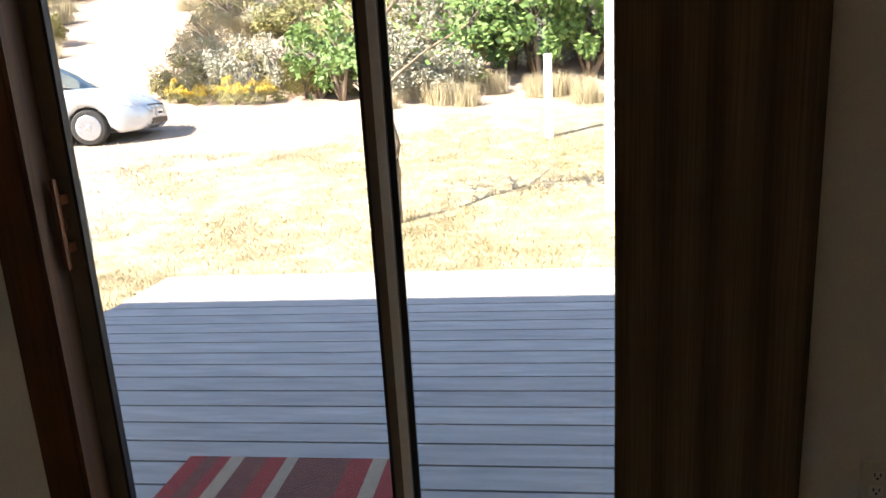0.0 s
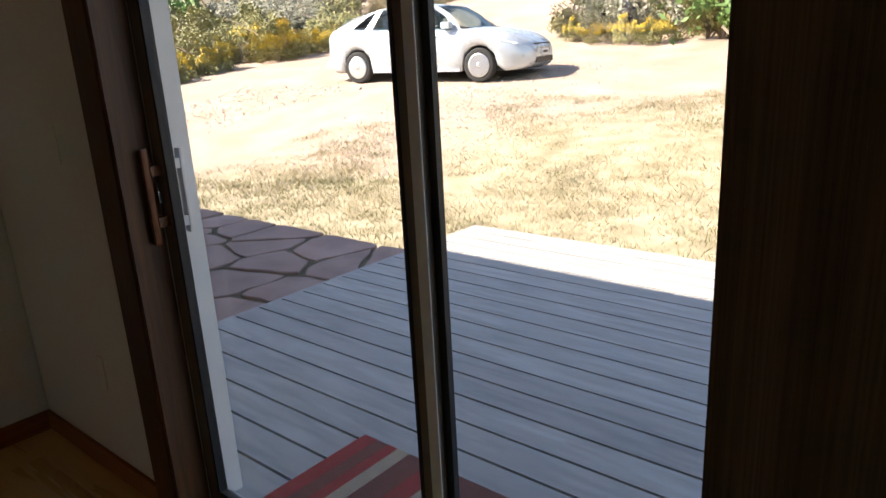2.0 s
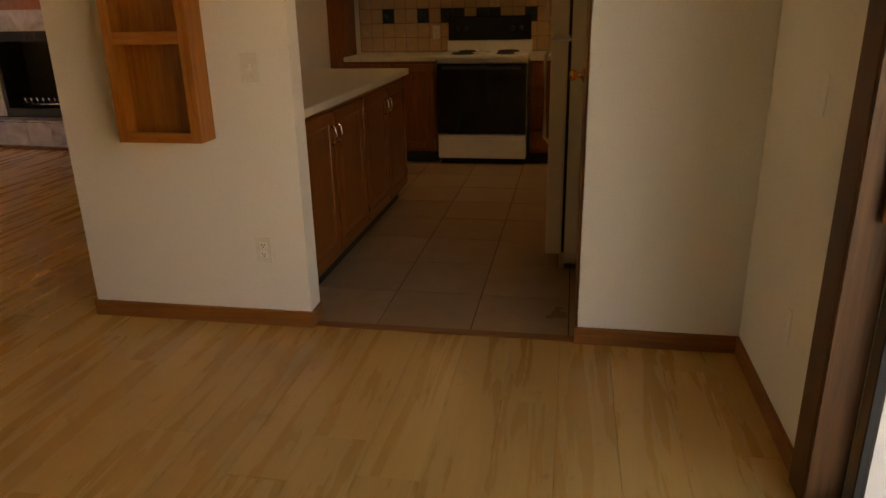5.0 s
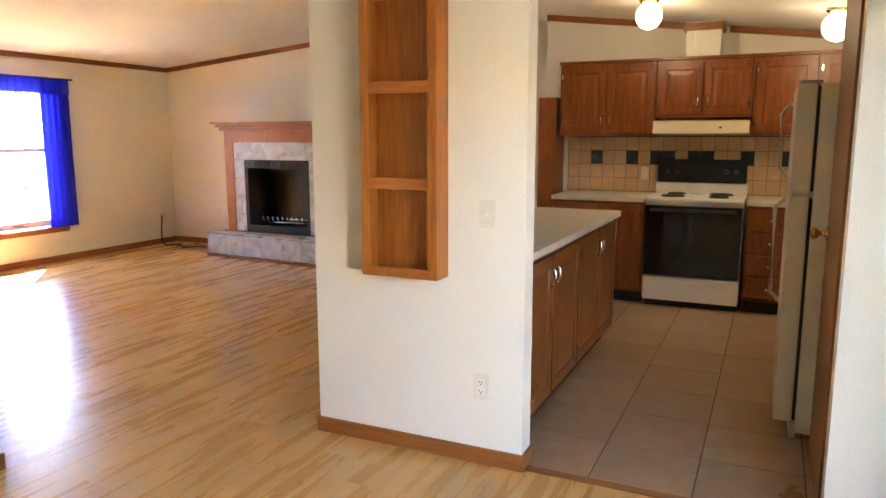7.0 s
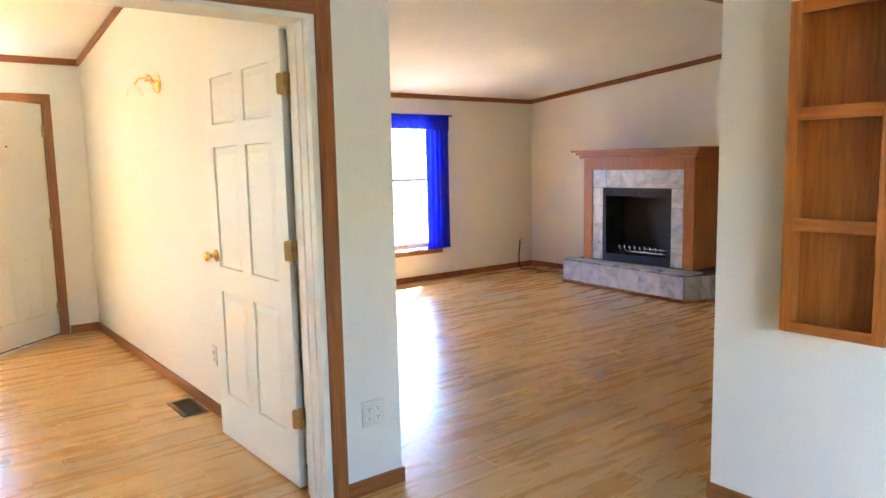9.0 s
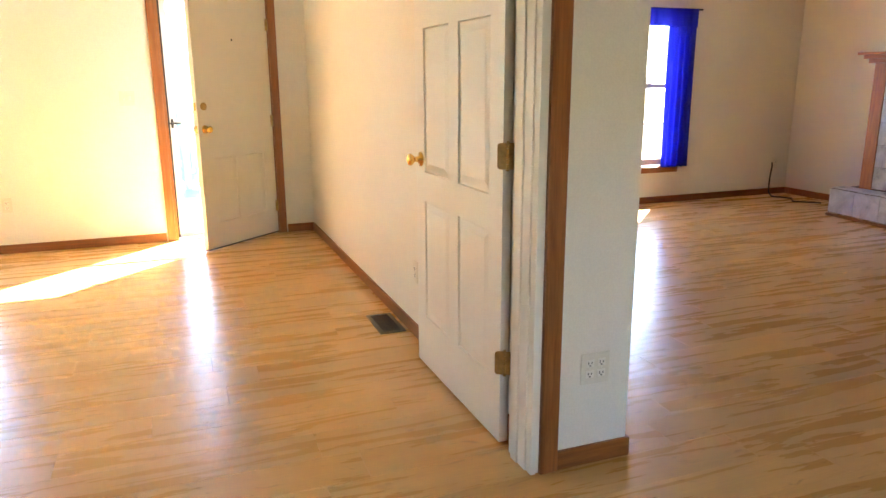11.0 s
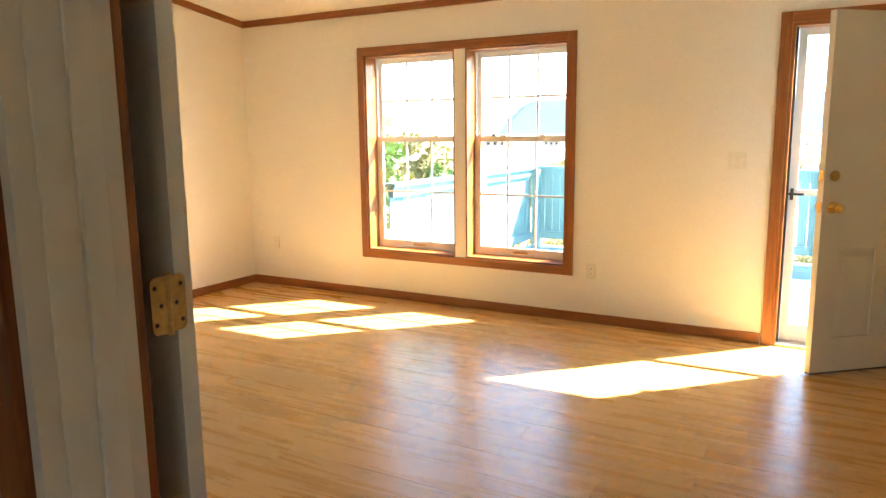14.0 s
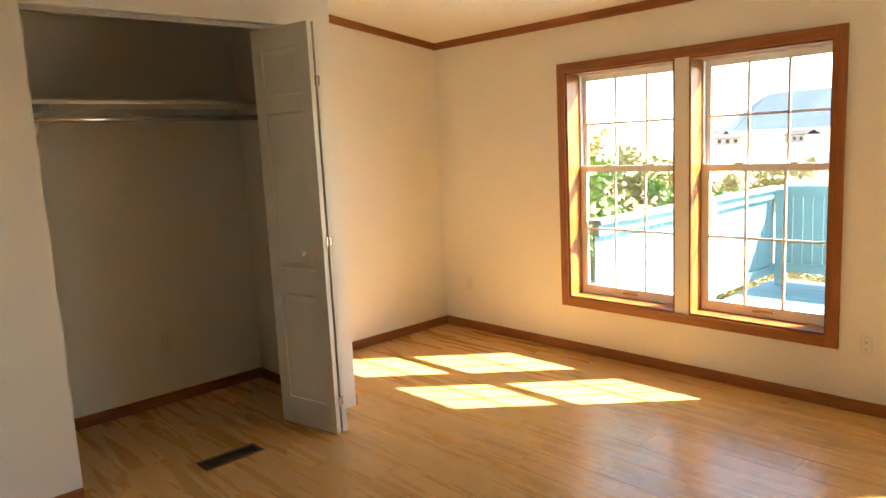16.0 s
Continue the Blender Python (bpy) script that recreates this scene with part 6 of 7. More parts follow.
def build_car(m):
    car = thing("car", "silver hatchback car with tinted windows parked on the drive", "car", m)
    stations = [-0.80, -0.74, -0.6, -0.45, -0.36, -0.3, -0.15, 0.0, 0.15, 0.3, 0.36, 0.6, 0.9, 1.3, 1.7, 2.1, 2.34, 2.4, 2.55, 2.7, 2.85, 3.0, 3.06, 3.2, 3.35, 3.5, 3.6, 3.66]
    bm = bmesh.new()
    rings = []
    for x in stations:
        w, lo, sh = car_section(x)
        arch = 0.0
        for ax in (0.0, 2.7):
            if abs(x - ax) < 0.36:
                arch = max(arch, math.sqrt(0.36 ** 2 - (x - ax) ** 2) + 0.31)
        base = max(lo, arch) if arch else lo
        base = min(base, sh - 0.08)
        prof = [(w - 0.03, base), (w, base + 0.07), (w + 0.01, (base + sh) / 2), (w - 0.01, sh - 0.06), (w - 0.055, sh), (w * 0.6, sh + 0.025), (0.0, sh + 0.04)]
        prof[1] = (w, base + min(0.07, (sh - base) * 0.3))
        ring = [bm.verts.new((x, -a, b)) for a, b in prof] + [bm.verts.new((x, a, b)) for a, b in prof[-2::-1]]
        rings.append(ring)
    for a, b in zip(rings, rings[1:]):
        for i in range(len(a) - 1):
            f = bm.faces.new((a[i], a[i + 1], b[i + 1], b[i]))
            f.smooth = True
        bm.faces.new((a[-1], a[0], b[0], b[-1]))
    bm.faces.new(rings[0]), bm.faces.new(rings[-1][::-1])
    body = part("body", bm, CAR_PAINT, car, "silver painted body")
    # glasshouse: roof skin on pillars
    xs = [-0.72, -0.5, -0.2, 0.1, 0.4, 0.7, 1.0, 1.3, 1.6, 1.75]
    bm = bmesh.new()
    prev = None
    for x in xs:
        z = roof_z(x)
        w = 0.60 if x > -0.3 else 0.60 - 0.05 * (-0.3 - x)
        line = [bm.verts.new((x, a, z - 0.05 * (a / 0.6) ** 4)) for a in (-w, -w * 0.9, -w * 0.5, 0, w * 0.5, w * 0.9, w)]
        lowr = [bm.verts.new((v.co.x, v.co.y * 0.985, v.co.z - 0.035)) for v in line]
        if prev:
            for a, b in ((prev[0], line), (prev[1], lowr)):
                for i in range(6):
                    bm.faces.new((a[i], a[i + 1], b[i + 1], b[i])).smooth = True
            for e in (0, 6):
                bm.faces.new((prev[0][e], line[e], lowr[e], prev[1][e]))
        prev = (line, lowr)
    part("roof", bm, CAR_PAINT, car)

    def strip(name, pts, th, material, label="", parent=car):
        """A curved pane or pillar through quads of points, given as two edges."""
        b = bmesh.new()
        A, B = pts
        for p0, p1, q0, q1 in zip(A, A[1:], B, B[1:]):
            vs_ = [b.verts.new(p) for p in (p0, p1, q1, q0)]
            b.faces.new(vs_)
        bmesh.ops.solidify(b, geom=b.faces[:], thickness=th)
        return part(name, b, material, parent, label)

    for s in (-1, 1):
        def low(x):
            w, lo_, sh = car_section(x)
            return (x, s * (w - 0.05), sh - 0.012)
        def high(x):
            return (x, s * 0.605, roof_z(min(x, 1.75)) - 0.055)
        strip("side_window", ([low(x) for x in (0.35, 0.7, 1.0, 1.02)], [high(x) for x in (0.52, 0.75, 0.98, 1.0)]), 0.006, CAR_GLASS, "tinted rear side window")
        strip("side_window", ([low(x) for x in (1.12, 1.5, 1.9, 2.2)], [high(1.1), high(1.4), high(1.65), (1.95, s * 0.66, 1.2)]), 0.006, CAR_GLASS, "tinted front side window")
        strip("quarter_window", ([low(-0.12), low(0.2)], [(0.2, s * 0.64, 1.28), (0.36, s * 0.61, 1.36)]), 0.006, CAR_GLASS)
        strip("pillar", ([low(1.01), low(1.13)], [high(0.99), high(1.11)]), 0.02, CAR_PAINT)
        strip("pillar", ([low(0.2), low(0.36)], [high(0.4), high(0.53)]), 0.02, CAR_PAINT)
        strip("pillar", ([low(-0.6), low(-0.12)], [high(-0.45), high(0.2)]), 0.02, CAR_PAINT)
        strip("pillar", ([low(-0.12), (0.2, s * 0.64, 1.28)], [high(0.2), high(0.42)]), 0.02, CAR_PAINT)
        strip("windscreen_pillar", ([low(2.2), (1.95, s * 0.66, 1.2), high(1.62)], [low(2.36), (2.05, s * 0.63, 1.24), (1.75, s * 0.58, 1.41)]), 0.02, CAR_PAINT)
        strip("windscreen_pillar", ([low(2.2), low(2.36)], [(2.25, s * 0.74, 1.03), (2.5, s * 0.7, 0.98)]), 0.01, BLACK_PLASTIC)
        part("mirror", boxes((1.98, 2.16, s * 0.86 - 0.08, s * 0.86 + 0.08, 0.98, 1.1), bevel=0.03), CAR_PAINT, car)
        hl = bmesh.new()
        pts = [(2.84, s * 0.80, 0.93), (3.12, s * 0.745, 0.875), (3.42, s * 0.62, 0.755), (3.42, s * 0.735, 0.66), (3.1, s * 0.835, 0.74)]
        hl.faces.new([hl.verts.new(p) for p in pts])
        bmesh.ops.solidify(hl, geom=hl.faces[:], thickness=0.03)
        part("headlight", hl, LENS, car, "clear headlight")
        part("sill", boxes((0.38, 2.32, s * 0.85 - 0.02, s * 0.85 + 0.02, 0.2, 0.26), bevel=0.008), CAR_PAINT, car)
        for dx in (0.88, 1.78):
            part("door_handle", boxes((dx - 0.08, dx + 0.08, s * 0.868 - 0.012, s * 0.868 + 0.012, 0.84, 0.865), bevel=0.005), CAR_PAINT, car)
        for sx in (0.3, 1.3):
            part("seat", join(boxes((sx, sx + 0.5, s * 0.36 - 0.24, s * 0.36 + 0.24, 0.4, 0.56), (sx - 0.12, sx + 0.04, s * 0.36 - 0.24, s * 0.36 + 0.24, 0.5, 1.04), (sx - 0.12, sx - 0.02, s * 0.36 - 0.13, s * 0.36 + 0.13, 1.06, 1.24), bevel=0.03)), SEAT_CLOTH, car)
    strip("windscreen", ([(2.46, -0.68, 0.97), (2.58, -0.35, 0.955), (2.62, 0, 0.95), (2.58, 0.35, 0.955), (2.46, 0.68, 0.97)], [(1.76, -0.57, 1.405), (1.78, -0.3, 1.42), (1.79, 0, 1.425), (1.78, 0.3, 1.42), (1.76, 0.57, 1.405)]), 0.006, CAR_GLASS, "sloping windscreen")
    strip("rear_window", ([(-0.70, -0.58, 1.06), (-0.76, 0, 1.06), (-0.70, 0.58, 1.06)], [(-0.3, -0.56, 1.26), (-0.28, 0, 1.29), (-0.3, 0.56, 1.26)]), 0.006, CAR_GLASS)
    part("grille", boxes((3.585, 3.675, -0.42, 0.42, 0.60 - 0.28, 0.72 - 0.3), bevel=0.01), BLACK_PLASTIC, car)
    part("upper_grille", boxes((3.5, 3.625, -0.4, 0.4, 0.635, 0.665), bevel=0.006), BLACK_PLASTIC, car)
    pl = part("number_plate", boxes((3.66, 3.685, -0.16, 0.16, 0.45, 0.56)), ENAMEL, car, "white number plate")
    part("plate_marks", boxes((3.685, 3.687, -0.12, 0.12, 0.485, 0.525)), DARK_SLOT, pl)
    part("rear_bumper", boxes((-0.84, -0.5, -0.74, 0.74, 0.3, 0.46), bevel=0.04), CAR_PAINT, car)
    part("underbody", boxes((-0.6, 3.4, -0.7, 0.7, 0.2, 0.34)), BLACK_PLASTIC, car)
    for i, wp in enumerate((-0.3, 0.3)):
        part("wiper", tube([(2.5, wp, 0.985), (2.3, wp + 0.28, 1.1)], 0.008, 6), BLACK_PLASTIC, car)
    for ax in (0.0, 2.7):
        for s in (-1, 1):
            mm = pose(ax, s * 0.755, 0.31, 90, 0, 0)
            wheel = part("wheel", turned([(0.2, -0.09), (0.2, 0.09)], 20), BLACK_PLASTIC, car)
            wheel.matrix_local = mm
            part("tyre", turned([(0.215, -0.085), (0.27, -0.095), (0.3, -0.085), (0.31, -0.05), (0.31, 0.05), (0.3, 0.085), (0.27, 0.095), (0.215, 0.085)], 32), RUBBER, wheel)
            side = 0.088 if s < 0 else -0.088
            rim = [boxes((-0.03, 0.03, 0.03, 0.205, min(side, side * 1.12), max(side, side * 1.12)))]
            sp = []
            for k in range(6):
                b = boxes((-0.032, 0.032, 0.02, 0.2, min(side, side * 1.1), max(side, side * 1.1)))
                b.transform(pose(0, 0, 0, 0, 0, 60 * k))
                sp.append(b)
            rim[0].free()
            rr = turned([(0.185, side), (0.215, side), (0.215, side * 1.12), (0.19, side * 1.12)], 32)
            hubp = turned([(0.05, side), (0.05, side * 1.18), (0.02, side * 1.2)], 16)
            part("rim", join(rr, hubp, *sp), RIM, wheel, "six-spoke alloy rim")
    return car


rear, front = Vector((-10.95, 11.70, 0.0)), Vector((-8.12, 12.27, 0.0))
rear.z, front.z = ground_z(rear.x, rear.y), ground_z(front.x, front.y)
side_dir = math.degrees(math.atan2(front.y - rear.y, front.x - rear.x))
mid = (rear + front) / 2
ccar = Matrix.Translation((mid.x, mid.y, mid.z + 0.0)) @ pose(0, 0, 0, 0, -math.degrees(math.asin((front.z - rear.z) / 2.88)), side_dir) @ Matrix.Scale(1.067, 4) @ Matrix.Translation((-1.35, 0.755, 0))
build_car(ccar)

# ---- doormat on the deck ----
DZ = -0.228
rug = thing("doormat", "striped red and tan woven doormat lying on the deck", "doormat", pose(-1.383, 1.95, DZ + 0.002))
mats = [FABRIC_RED, FABRIC_BROWN, FABRIC_RED, FABRIC_TAN, FABRIC_BROWN, FABRIC_RED, FABRIC_TAN, FABRIC_BROWN, FABRIC_BROWN, FABRIC_RED, FABRIC_TAN, FABRIC_RED]
widths = [0.07, 0.06, 0.05, 0.06, 0.10, 0.08, 0.05, 0.12, 0.10, 0.09, 0.06, 0.08]
x = 0.0
for mt, w in zip(mats, widths):
    part("stripe", boxes((x, x + w - 0.0005, 0, 0.49, 0, 0.012)), mt, rug)
    x += w

# ---- south deck, rail and distance ----
def board_run(parent, x0, x1, ys, pitch, z, material, th=0.028, gap=0.007):
    cache = {}
    for y in ys:
        key = round(x1 - x0, 3)
        if key not in cache:
            cache[key] = boxes_mesh((0, x1 - x0, gap / 2, pitch - gap / 2, -th, 0))
            cache[key].materials.append(material)
        o = new("plank", cache[key])
        o.parent = parent
        o.location = (x0, y, z)


def boxes_mesh(*bx):
    b = boxes(*bx)
    bmesh.ops.recalc_face_normals(b, faces=b.faces[:])
    me = bpy.data.meshes.new("piece")
    b.to_mesh(me)
    b.free()
    return me


SDZ = -0.06
sdeck = thing("deck_south", "teal painted wooden deck outside the entry door", "deck", kind="structure")
part("joist", boxes((-3.0, 3.5, -6.9, -6.82, SDZ - 0.25, SDZ - 0.03), (-3.0, 3.5, -10.2, -10.12, SDZ - 0.25, SDZ - 0.03), (3.42, 3.5, -10.12, -6.9, SDZ - 0.25, SDZ - 0.03), (-3.0, -2.9, -10.12, -6.9, SDZ - 0.9, SDZ - 0.03)), TEAL, sdeck)
for px in (-2.95, 0.2, 3.4):
    part("deck_post", boxes((px, px + 0.1, -10.2, -10.1, -2.4, SDZ - 0.25)), TEAL, sdeck)
board_run(sdeck, -3.0, 3.5, [-10.26 + 0.15 * k for k in range(23)], 0.15, SDZ, TEAL)


def railing(label, x0, y0, x1, y1):
    r = thing("deck_railing", label, "railing", pose(x0, y0, SDZ, 0, 0, math.degrees(math.atan2(y1 - y0, x1 - x0))))
    L = math.hypot(x1 - x0, y1 - y0)
    part("top_rail", boxes((-0.03, L + 0.03, -0.06, 0.06, 1.0, 1.035), bevel=0.005), TEAL, r)
    part("rail", boxes((0, L, -0.02, 0.018, 0.91, 0.999)), TEAL, r)
    part("rail", boxes((0, L, -0.02, 0.018, 0.11, 0.2)), TEAL, r)
    n = int(L / 0.1)
    me = boxes_mesh((0, 0.095, 0.0185, 0.036, 0.1, 0.985))
    me.materials.append(TEAL)
    for k in range(n):
        o = new("slat", me)
        o.parent = r
        o.location = (k * L / n, 0, 0)
    k = 1
    while k * 1.6 < L:
        part("post", boxes((k * 1.6, k * 1.6 + 0.09, -0.11, -0.021, 0.001, 0.999)), TEAL, r)
        k += 1


railing("teal painted slatted deck railing along the front edge", 3.4, -10.15, -2.95, -10.15)
railing("teal painted slatted deck railing along the side", 3.43, -6.78, 3.43, -10.05)

# trees beyond the deck
far_tree_src = None
rt = random.Random(8)
for k, (x, y, h, r) in enumerate(((5.6, -9.6, 1.55, 1.0), (6.6, -11.2, 1.7, 1.1), (5.4, -11.9, 1.3, 0.8), (8.8, -13.5, 2.2, 1.4))):
    t = thing("garden_tree", "leafy green tree beyond the deck railing", "tree", pose(x, y, ground_z(x, y)), group="trees beyond the deck")
    part("trunk", tube([(0, 0, -0.2), (0.05, 0, h * 0.4), (0, 0.08, h * 0.8)], [0.09, 0.07, 0.03], 8), BARK, t)
    vs, fs = foliage(r, h, 3200, 0.075, rt, squash=0.35)
    raw("crown", [(a, b, c + 0.4) for a, b, c in vs], fs, LEAF_GREEN if k % 2 == 0 else LEAF_OLIVE, t)
for i in range(46):
    x, y = rt.uniform(2, 70), rt.uniform(-110, -22)
    put(rt.choice(sage + olive), x, y, rt.uniform(1.2, 2.6), rt.uniform(0, 360))
for i in range(10):
    put(olive[i % 3], rt.uniform(-1, 6), rt.uniform(-13.0, -11.0), rt.uniform(0.5, 0.75), rt.uniform(0, 360))

# The blue of far air haze is put into the rock's base colour.
PAINTED_HAZE_ROCK = varied("rock_with_painted_haze", (0.05, 0.085, 0.15), (0.075, 0.115, 0.19), size=0.02, rough=1.0, bump=0.0, fine=0.1)
DRY_HILL = varied("dry_hill", (0.2, 0.17, 0.12), (0.28, 0.24, 0.18), size=0.05, rough=1.0, bump=0.0, fine=0.5)
HOUSE_WALL = varied("far_house_wall", (0.32, 0.28, 0.25), (0.4, 0.36, 0.32), size=1, rough=0.9)


def ridge(name, label, cx, cy, half, height, depth, flat, material, turn, seed):
    rnd = random.Random(seed)
    n = 40
    vs, fs = [], []
    for i in range(n + 1):
        u = i / n * 2 - 1
        prof = height * (1 - smooth(flat, 1.0, abs(u))) * (0.92 + 0.08 * noise.noise(Vector((u * 5, seed, 0)))) + height * 0.03 * rnd.random()
        vs += [(u * half, -depth, 0), (u * half, -depth * 0.35, prof * 0.55), (u * half, -depth * 0.1, prof), (u * half, depth * 0.4, prof), (u * half, depth, 0)]
    for i in range(n):
        for j in range(4):
            fs.append((5 * i + j, 5 * i + j + 1, 5 * i + 6 + j, 5 * i + 5 + j))
    o = raw(name, vs, fs, material)
    o.matrix_world = pose(cx, cy, -8, 0, 0, turn)
    return tagged(o, label, "hill", "", "structure")


ridge("backdrop_mesa", "flat-topped mesa on the horizon with blue haze in its colour", 150, -1620, 560, 84, 200, 0.86, PAINTED_HAZE_ROCK, 0, 3)
ridge("backdrop_hill", "distant hills with blue haze in their colour", 1500, -1300, 700, 38, 250, 0.3, PAINTED_HAZE_ROCK, 20, 5)
ridge("backdrop_slope", "dry grassy hill in the distance", 215, -290, 90, 14, 50, 0.3, DRY_HILL, 38, 6)
for x, y, s in ((95, -262, 1.0), (118, -255, 0.9), (160, -330, 1.2)):
    h = thing("far_house", "small low house in the far valley", "house", pose(x, y, ground_z(x, y), 0, 0, rt.uniform(-30, 30)), group="far houses")
    part("wall", boxes((-5 * s, 5 * s, -3 * s, 3 * s, -1, 2.6 * s)), HOUSE_WALL, h)
    part("roof", slab([(-5.4 * s, -3.4 * s, 2.6 * s), (5.4 * s, -3.4 * s, 2.6 * s), (5.4 * s, 0, 4.2 * s), (-5.4 * s, 0, 4.2 * s)], 0.2), ROOFING, h)
    part("roof", slab([(-5.4 * s, 0, 4.2 * s), (5.4 * s, 0, 4.2 * s), (5.4 * s, 3.4 * s, 2.6 * s), (-5.4 * s, 3.4 * s, 2.6 * s)], 0.2), ROOFING, h)
    for wx in (-3, 0, 3):
        part("window", boxes((wx * s - 0.6, wx * s + 0.6, 3 * s, 3 * s + 0.03, 0.8, 2.0)), BLACK_GLASS, h)
for src in sage + olive + yellow + green + [straw_src]:
    for o in (*src.children, src):
        bpy.data.objects.remove(o)

# ---- pieces: north deck, flagstones, floors ----
ndeck = thing("deck_north", "weathered grey plank deck outside the sliding door", "deck", kind="structure")
part("fascia", boxes((-3.01, -2.985, 1.75, 5.3, DZ - 0.17, DZ - 0.002), (-2.985, 4.2, 5.275, 5.3, DZ - 0.17, DZ - 0.03)), DECK_BOARD, ndeck)
# Unseen joists, coloured near black for the shade below the board gaps.
part("joist", boxes((-2.95, 4.2, 1.8, 1.85, DZ - 0.17, DZ - 0.03), (-2.95, 4.2, 3.4, 3.45, DZ - 0.17, DZ - 0.03), (-2.9, -2.85, 1.85, 3.4, DZ - 0.17, DZ - 0.03), (-2.9, -2.85, 3.45, 5.27, DZ - 0.17, DZ - 0.03)), DARK_SLOT, ndeck)
DP = (5.3 - 1.74) / 21
board_run(ndeck, -2.985, 4.2, [1.74 + DP * k for k in range(21)], DP, DZ, DECK_BOARD, gap=0.014)

patio = thing("patio", "irregular red flagstone patio with mossy joints", "patio", kind="structure")
PZ = -0.30
part("bed", boxes((-9.6, -3.02, 1.75, 4.55, PZ - 0.12, PZ - 0.012)), varied("joint_soil", (0.06, 0.05, 0.025), (0.13, 0.105, 0.05), size=8, rough=1.0, bump=0.6), patio)
rs = random.Random(21)
seeds = []
for i in range(12):
    for j in range(6):
        seeds.append((-9.5 + (i + 0.5 + rs.uniform(-0.42, 0.42)) * 6.45 / 12, 1.8 + (j + 0.5 + rs.uniform(-0.42, 0.42)) * 2.9 / 6))
for a in seeds:
    poly = [(-9.58, 1.8), (-3.06, 1.8), (-3.06, 4.65), (-9.58, 4.65)]
    for b in seeds:
        if b is a or abs(a[0] - b[0]) > 2 or abs(a[1] - b[1]) > 2:
            continue
        mx_, my_ = (a[0] + b[0]) / 2, (a[1] + b[1]) / 2
        nx, ny = b[0] - a[0], b[1] - a[1]
        ln = math.hypot(nx, ny)
        nx, ny = nx / ln, ny / ln
        mx_, my_ = mx_ - nx * 0.007, my_ - ny * 0.007
        out = []
        for p, q in zip(poly, poly[1:] + poly[:1]):
            dp = (p[0] - mx_) * nx + (p[1] - my_) * ny
            dq = (q[0] - mx_) * nx + (q[1] - my_) * ny
            if dp <= 0:
                out.append(p)
            if dp * dq < 0:
                t = dp / (dp - dq)
                out.append((p[0] + (q[0] - p[0]) * t, p[1] + (q[1] - p[1]) * t))
        poly = out
        if len(poly) < 3:
            break
    if len(poly) < 3:
        continue
    # roughen the outline
    rough_poly = []
    for p, q in zip(poly, poly[1:] + poly[:1]):
        L = math.hypot(q[0] - p[0], q[1] - p[1])
        if L < 0.03:
            continue
        k = max(2, int(L / 0.1))
        for t in range(k):
            f = (t + (0.25 if t == 0 else 0)) / k
            w = 0.026 if t else 0.03
            px, py = p[0] + (q[0] - p[0]) * f, p[1] + (q[1] - p[1]) * f
            cxn, cyn = a[0] - px, a[1] - py
            cl = math.hypot(cxn, cyn) or 1
            e = rs.uniform(0, w)
            rough_poly.append((px + cxn / cl * e, py + cyn / cl * e))
    if len(rough_poly) < 4:
        continue
    bm = bmesh.new()
    dz = rs.uniform(-0.006, 0.006)
    lo = [bm.verts.new((p[0] - a[0], p[1] - a[1], -0.05)) for p in rough_poly]
    hi = [bm.verts.new((p[0] - a[0], p[1] - a[1], 0.0)) for p in rough_poly]
    tp = [bm.verts.new(((p[0] - a[0]) * 0.97, (p[1] - a[1]) * 0.97, 0.007)) for p in rough_poly]
    n = len(lo)
    for i in range(n):
        k = (i + 1) % n
        bm.faces.new((lo[i], lo[k], hi[k], hi[i]))
        bm.faces.new((hi[i], hi[k], tp[k], tp[i]))
    bm.faces.new(tp)
    st = part("flagstone", bm, FLAGSTONE, patio)
    st.location = (a[0], a[1], PZ + dz)

# laminate planks along x
floor = thing("floor", "warm honey laminate plank floor", "floor", kind="structure")
PW, PL = 0.192, 1.29
rf = random.Random(9)
mesh_cache, far_v, far_f = {}, [], []


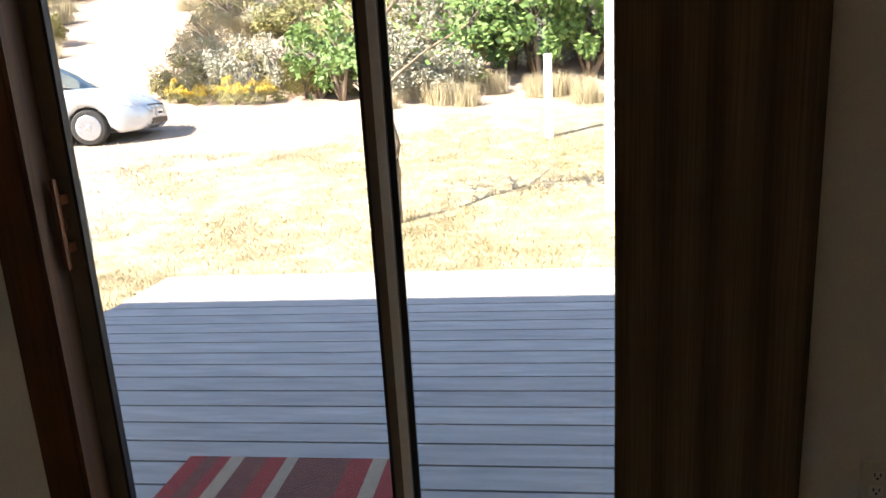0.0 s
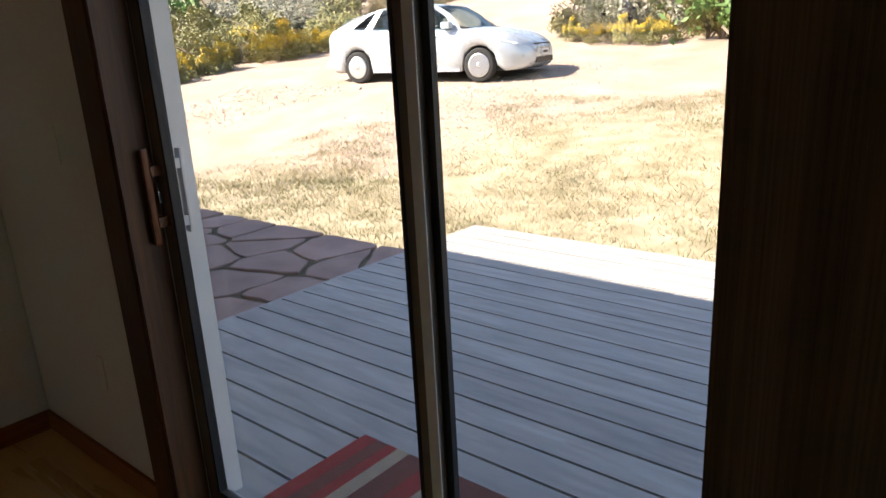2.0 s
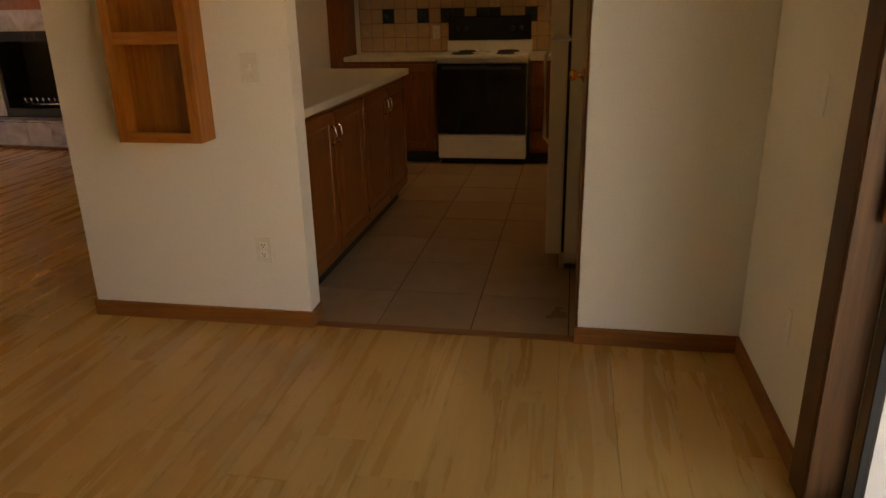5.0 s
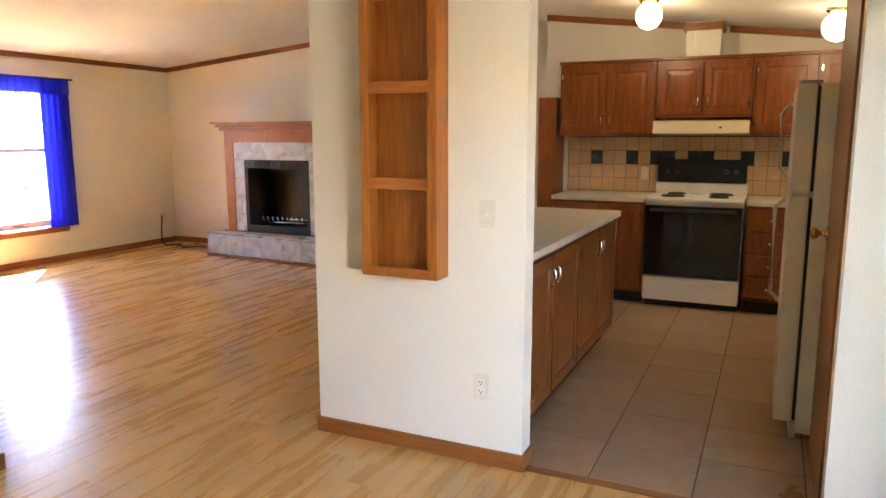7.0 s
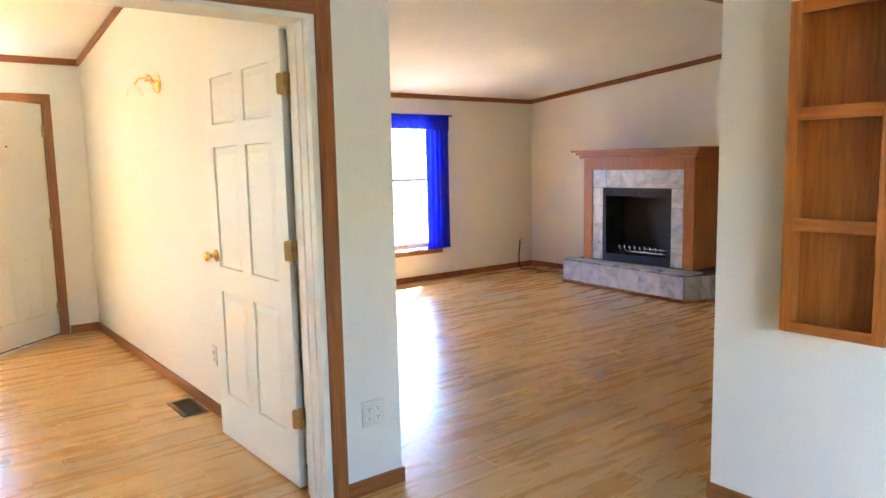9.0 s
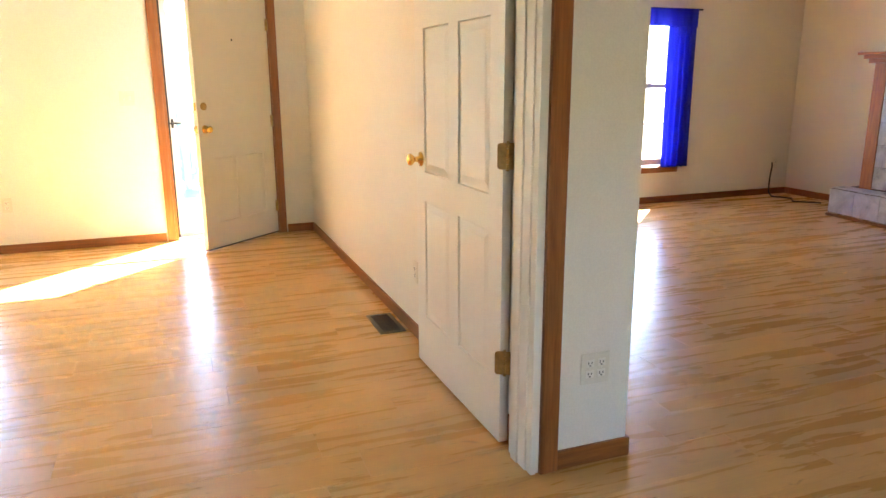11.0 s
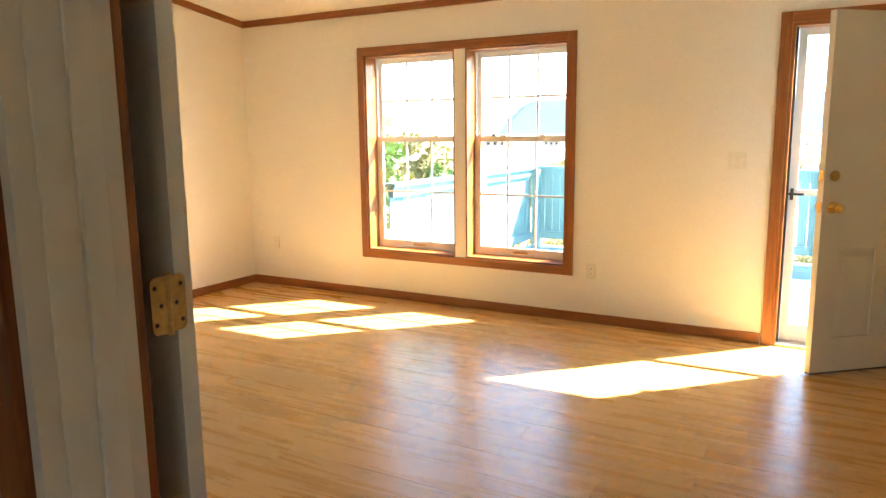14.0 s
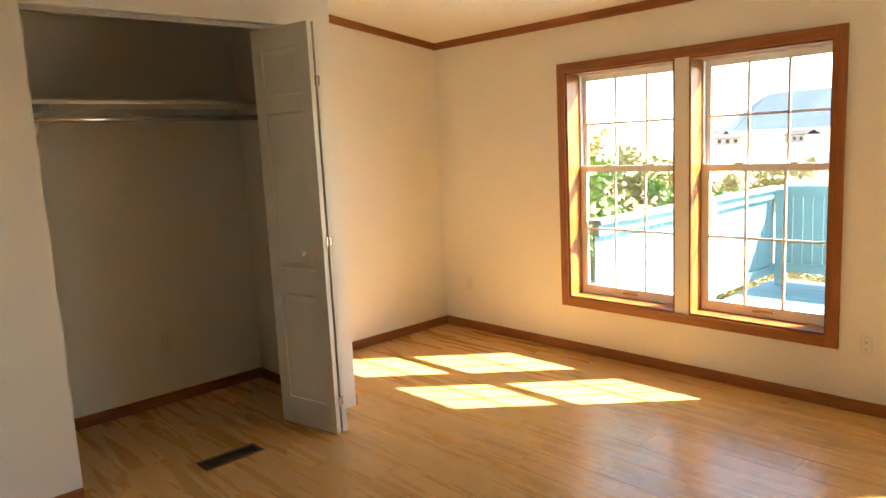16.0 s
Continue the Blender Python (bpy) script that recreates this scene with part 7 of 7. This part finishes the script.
def plank(x0, x1, y0, y1, single):
    if x1 - x0 < 0.02 or y1 - y0 < 0.02:
        return
    if single:
        key = (round(x1 - x0, 2), round(y1 - y0, 3))
        if key not in mesh_cache:
            mesh_cache[key] = boxes_mesh((0.0004, key[0] - 0.0004, 0.0005, key[1] - 0.0005, -0.01, 0))
            mesh_cache[key].materials.append(LAMINATE)
        o = new("plank", mesh_cache[key])
        o.parent = floor
        o.location = (x0, y0, rf.uniform(-0.0002, 0))
    else:
        k = len(far_v)
        a, b, c, d = x0 + 0.0004, x1 - 0.0004, y0 + 0.0005, y1 - 0.0005
        far_v.extend([(a, c, 0), (b, c, 0), (b, d, 0), (a, d, 0), (a, c, -0.01), (b, c, -0.01), (b, d, -0.01), (a, d, -0.01)])
        far_f.extend([(k, k + 1, k + 2, k + 3), (k, k + 4, k + 5, k + 1), (k + 1, k + 5, k + 6, k + 2), (k + 2, k + 6, k + 7, k + 3), (k + 3, k + 7, k + 4, k)])


singles = 0
y = SOUTH
while y < NORTH - 0.01:
    y1 = min(y + PW, NORTH)
    left = -2.13 if y > -1.2 else WEST
    right = EAST
    if y > -2.2:
        right = 3.3
    x = left - rf.uniform(0, PL)
    while x < right:
        a, b = max(x, left), min(x + PL, right)
        single = a > -2.6 and singles < 296
        singles += single and b - a > 0.02
        plank(a, b, y, y1, single)
        x += PL
    y = y1
tagged(raw("far_planks", far_v, far_f, LAMINATE_FAR, floor), "laminate planks away from the walk", "", "", "stuff")
# kitchen tiles
kfloor = thing("floor_kitchen", "tan square ceramic tile floor with dark joints", "floor", kind="structure")
part("grout", boxes((KIT_W, -2.131, -1.195, NORTH, -0.011, -0.003)), GROUT, kfloor)
ts = 0.41
x = -2.135
tile_cache = {}
yi = [0.52 + ts * k for k in range(-5, 4)]
while x > KIT_W:
    for y in yi:
        a, b = max(x - ts, KIT_W), x
        c, d = max(y, -1.195), min(y + ts, NORTH)
        if d - c < 0.03 or b - a < 0.03:
            continue
        key = (round(b - a, 3), round(d - c, 3))
        if key not in tile_cache:
            tile_cache[key] = boxes_mesh((0.003, key[0] - 0.003, 0.003, key[1] - 0.003, -0.008, 0.0))
            tile_cache[key].materials.append(TILE)
        o = new("tile", tile_cache[key])
        o.parent = kfloor
        o.location = (a, c, rf.uniform(-0.0006, 0.0))
    x -= ts
structure("threshold_strip", boxes((-2.15, -2.105, -0.15, 0.955, 0.0005, 0.007), bevel=0.002), OAK_Y, "oak strip between laminate and tiles", "trim")
for lx, ly in LAMPS:
    bulb("ceiling_bulb", lx, ly, ceil_main(ly) - 0.26, 0.16, 0.06)
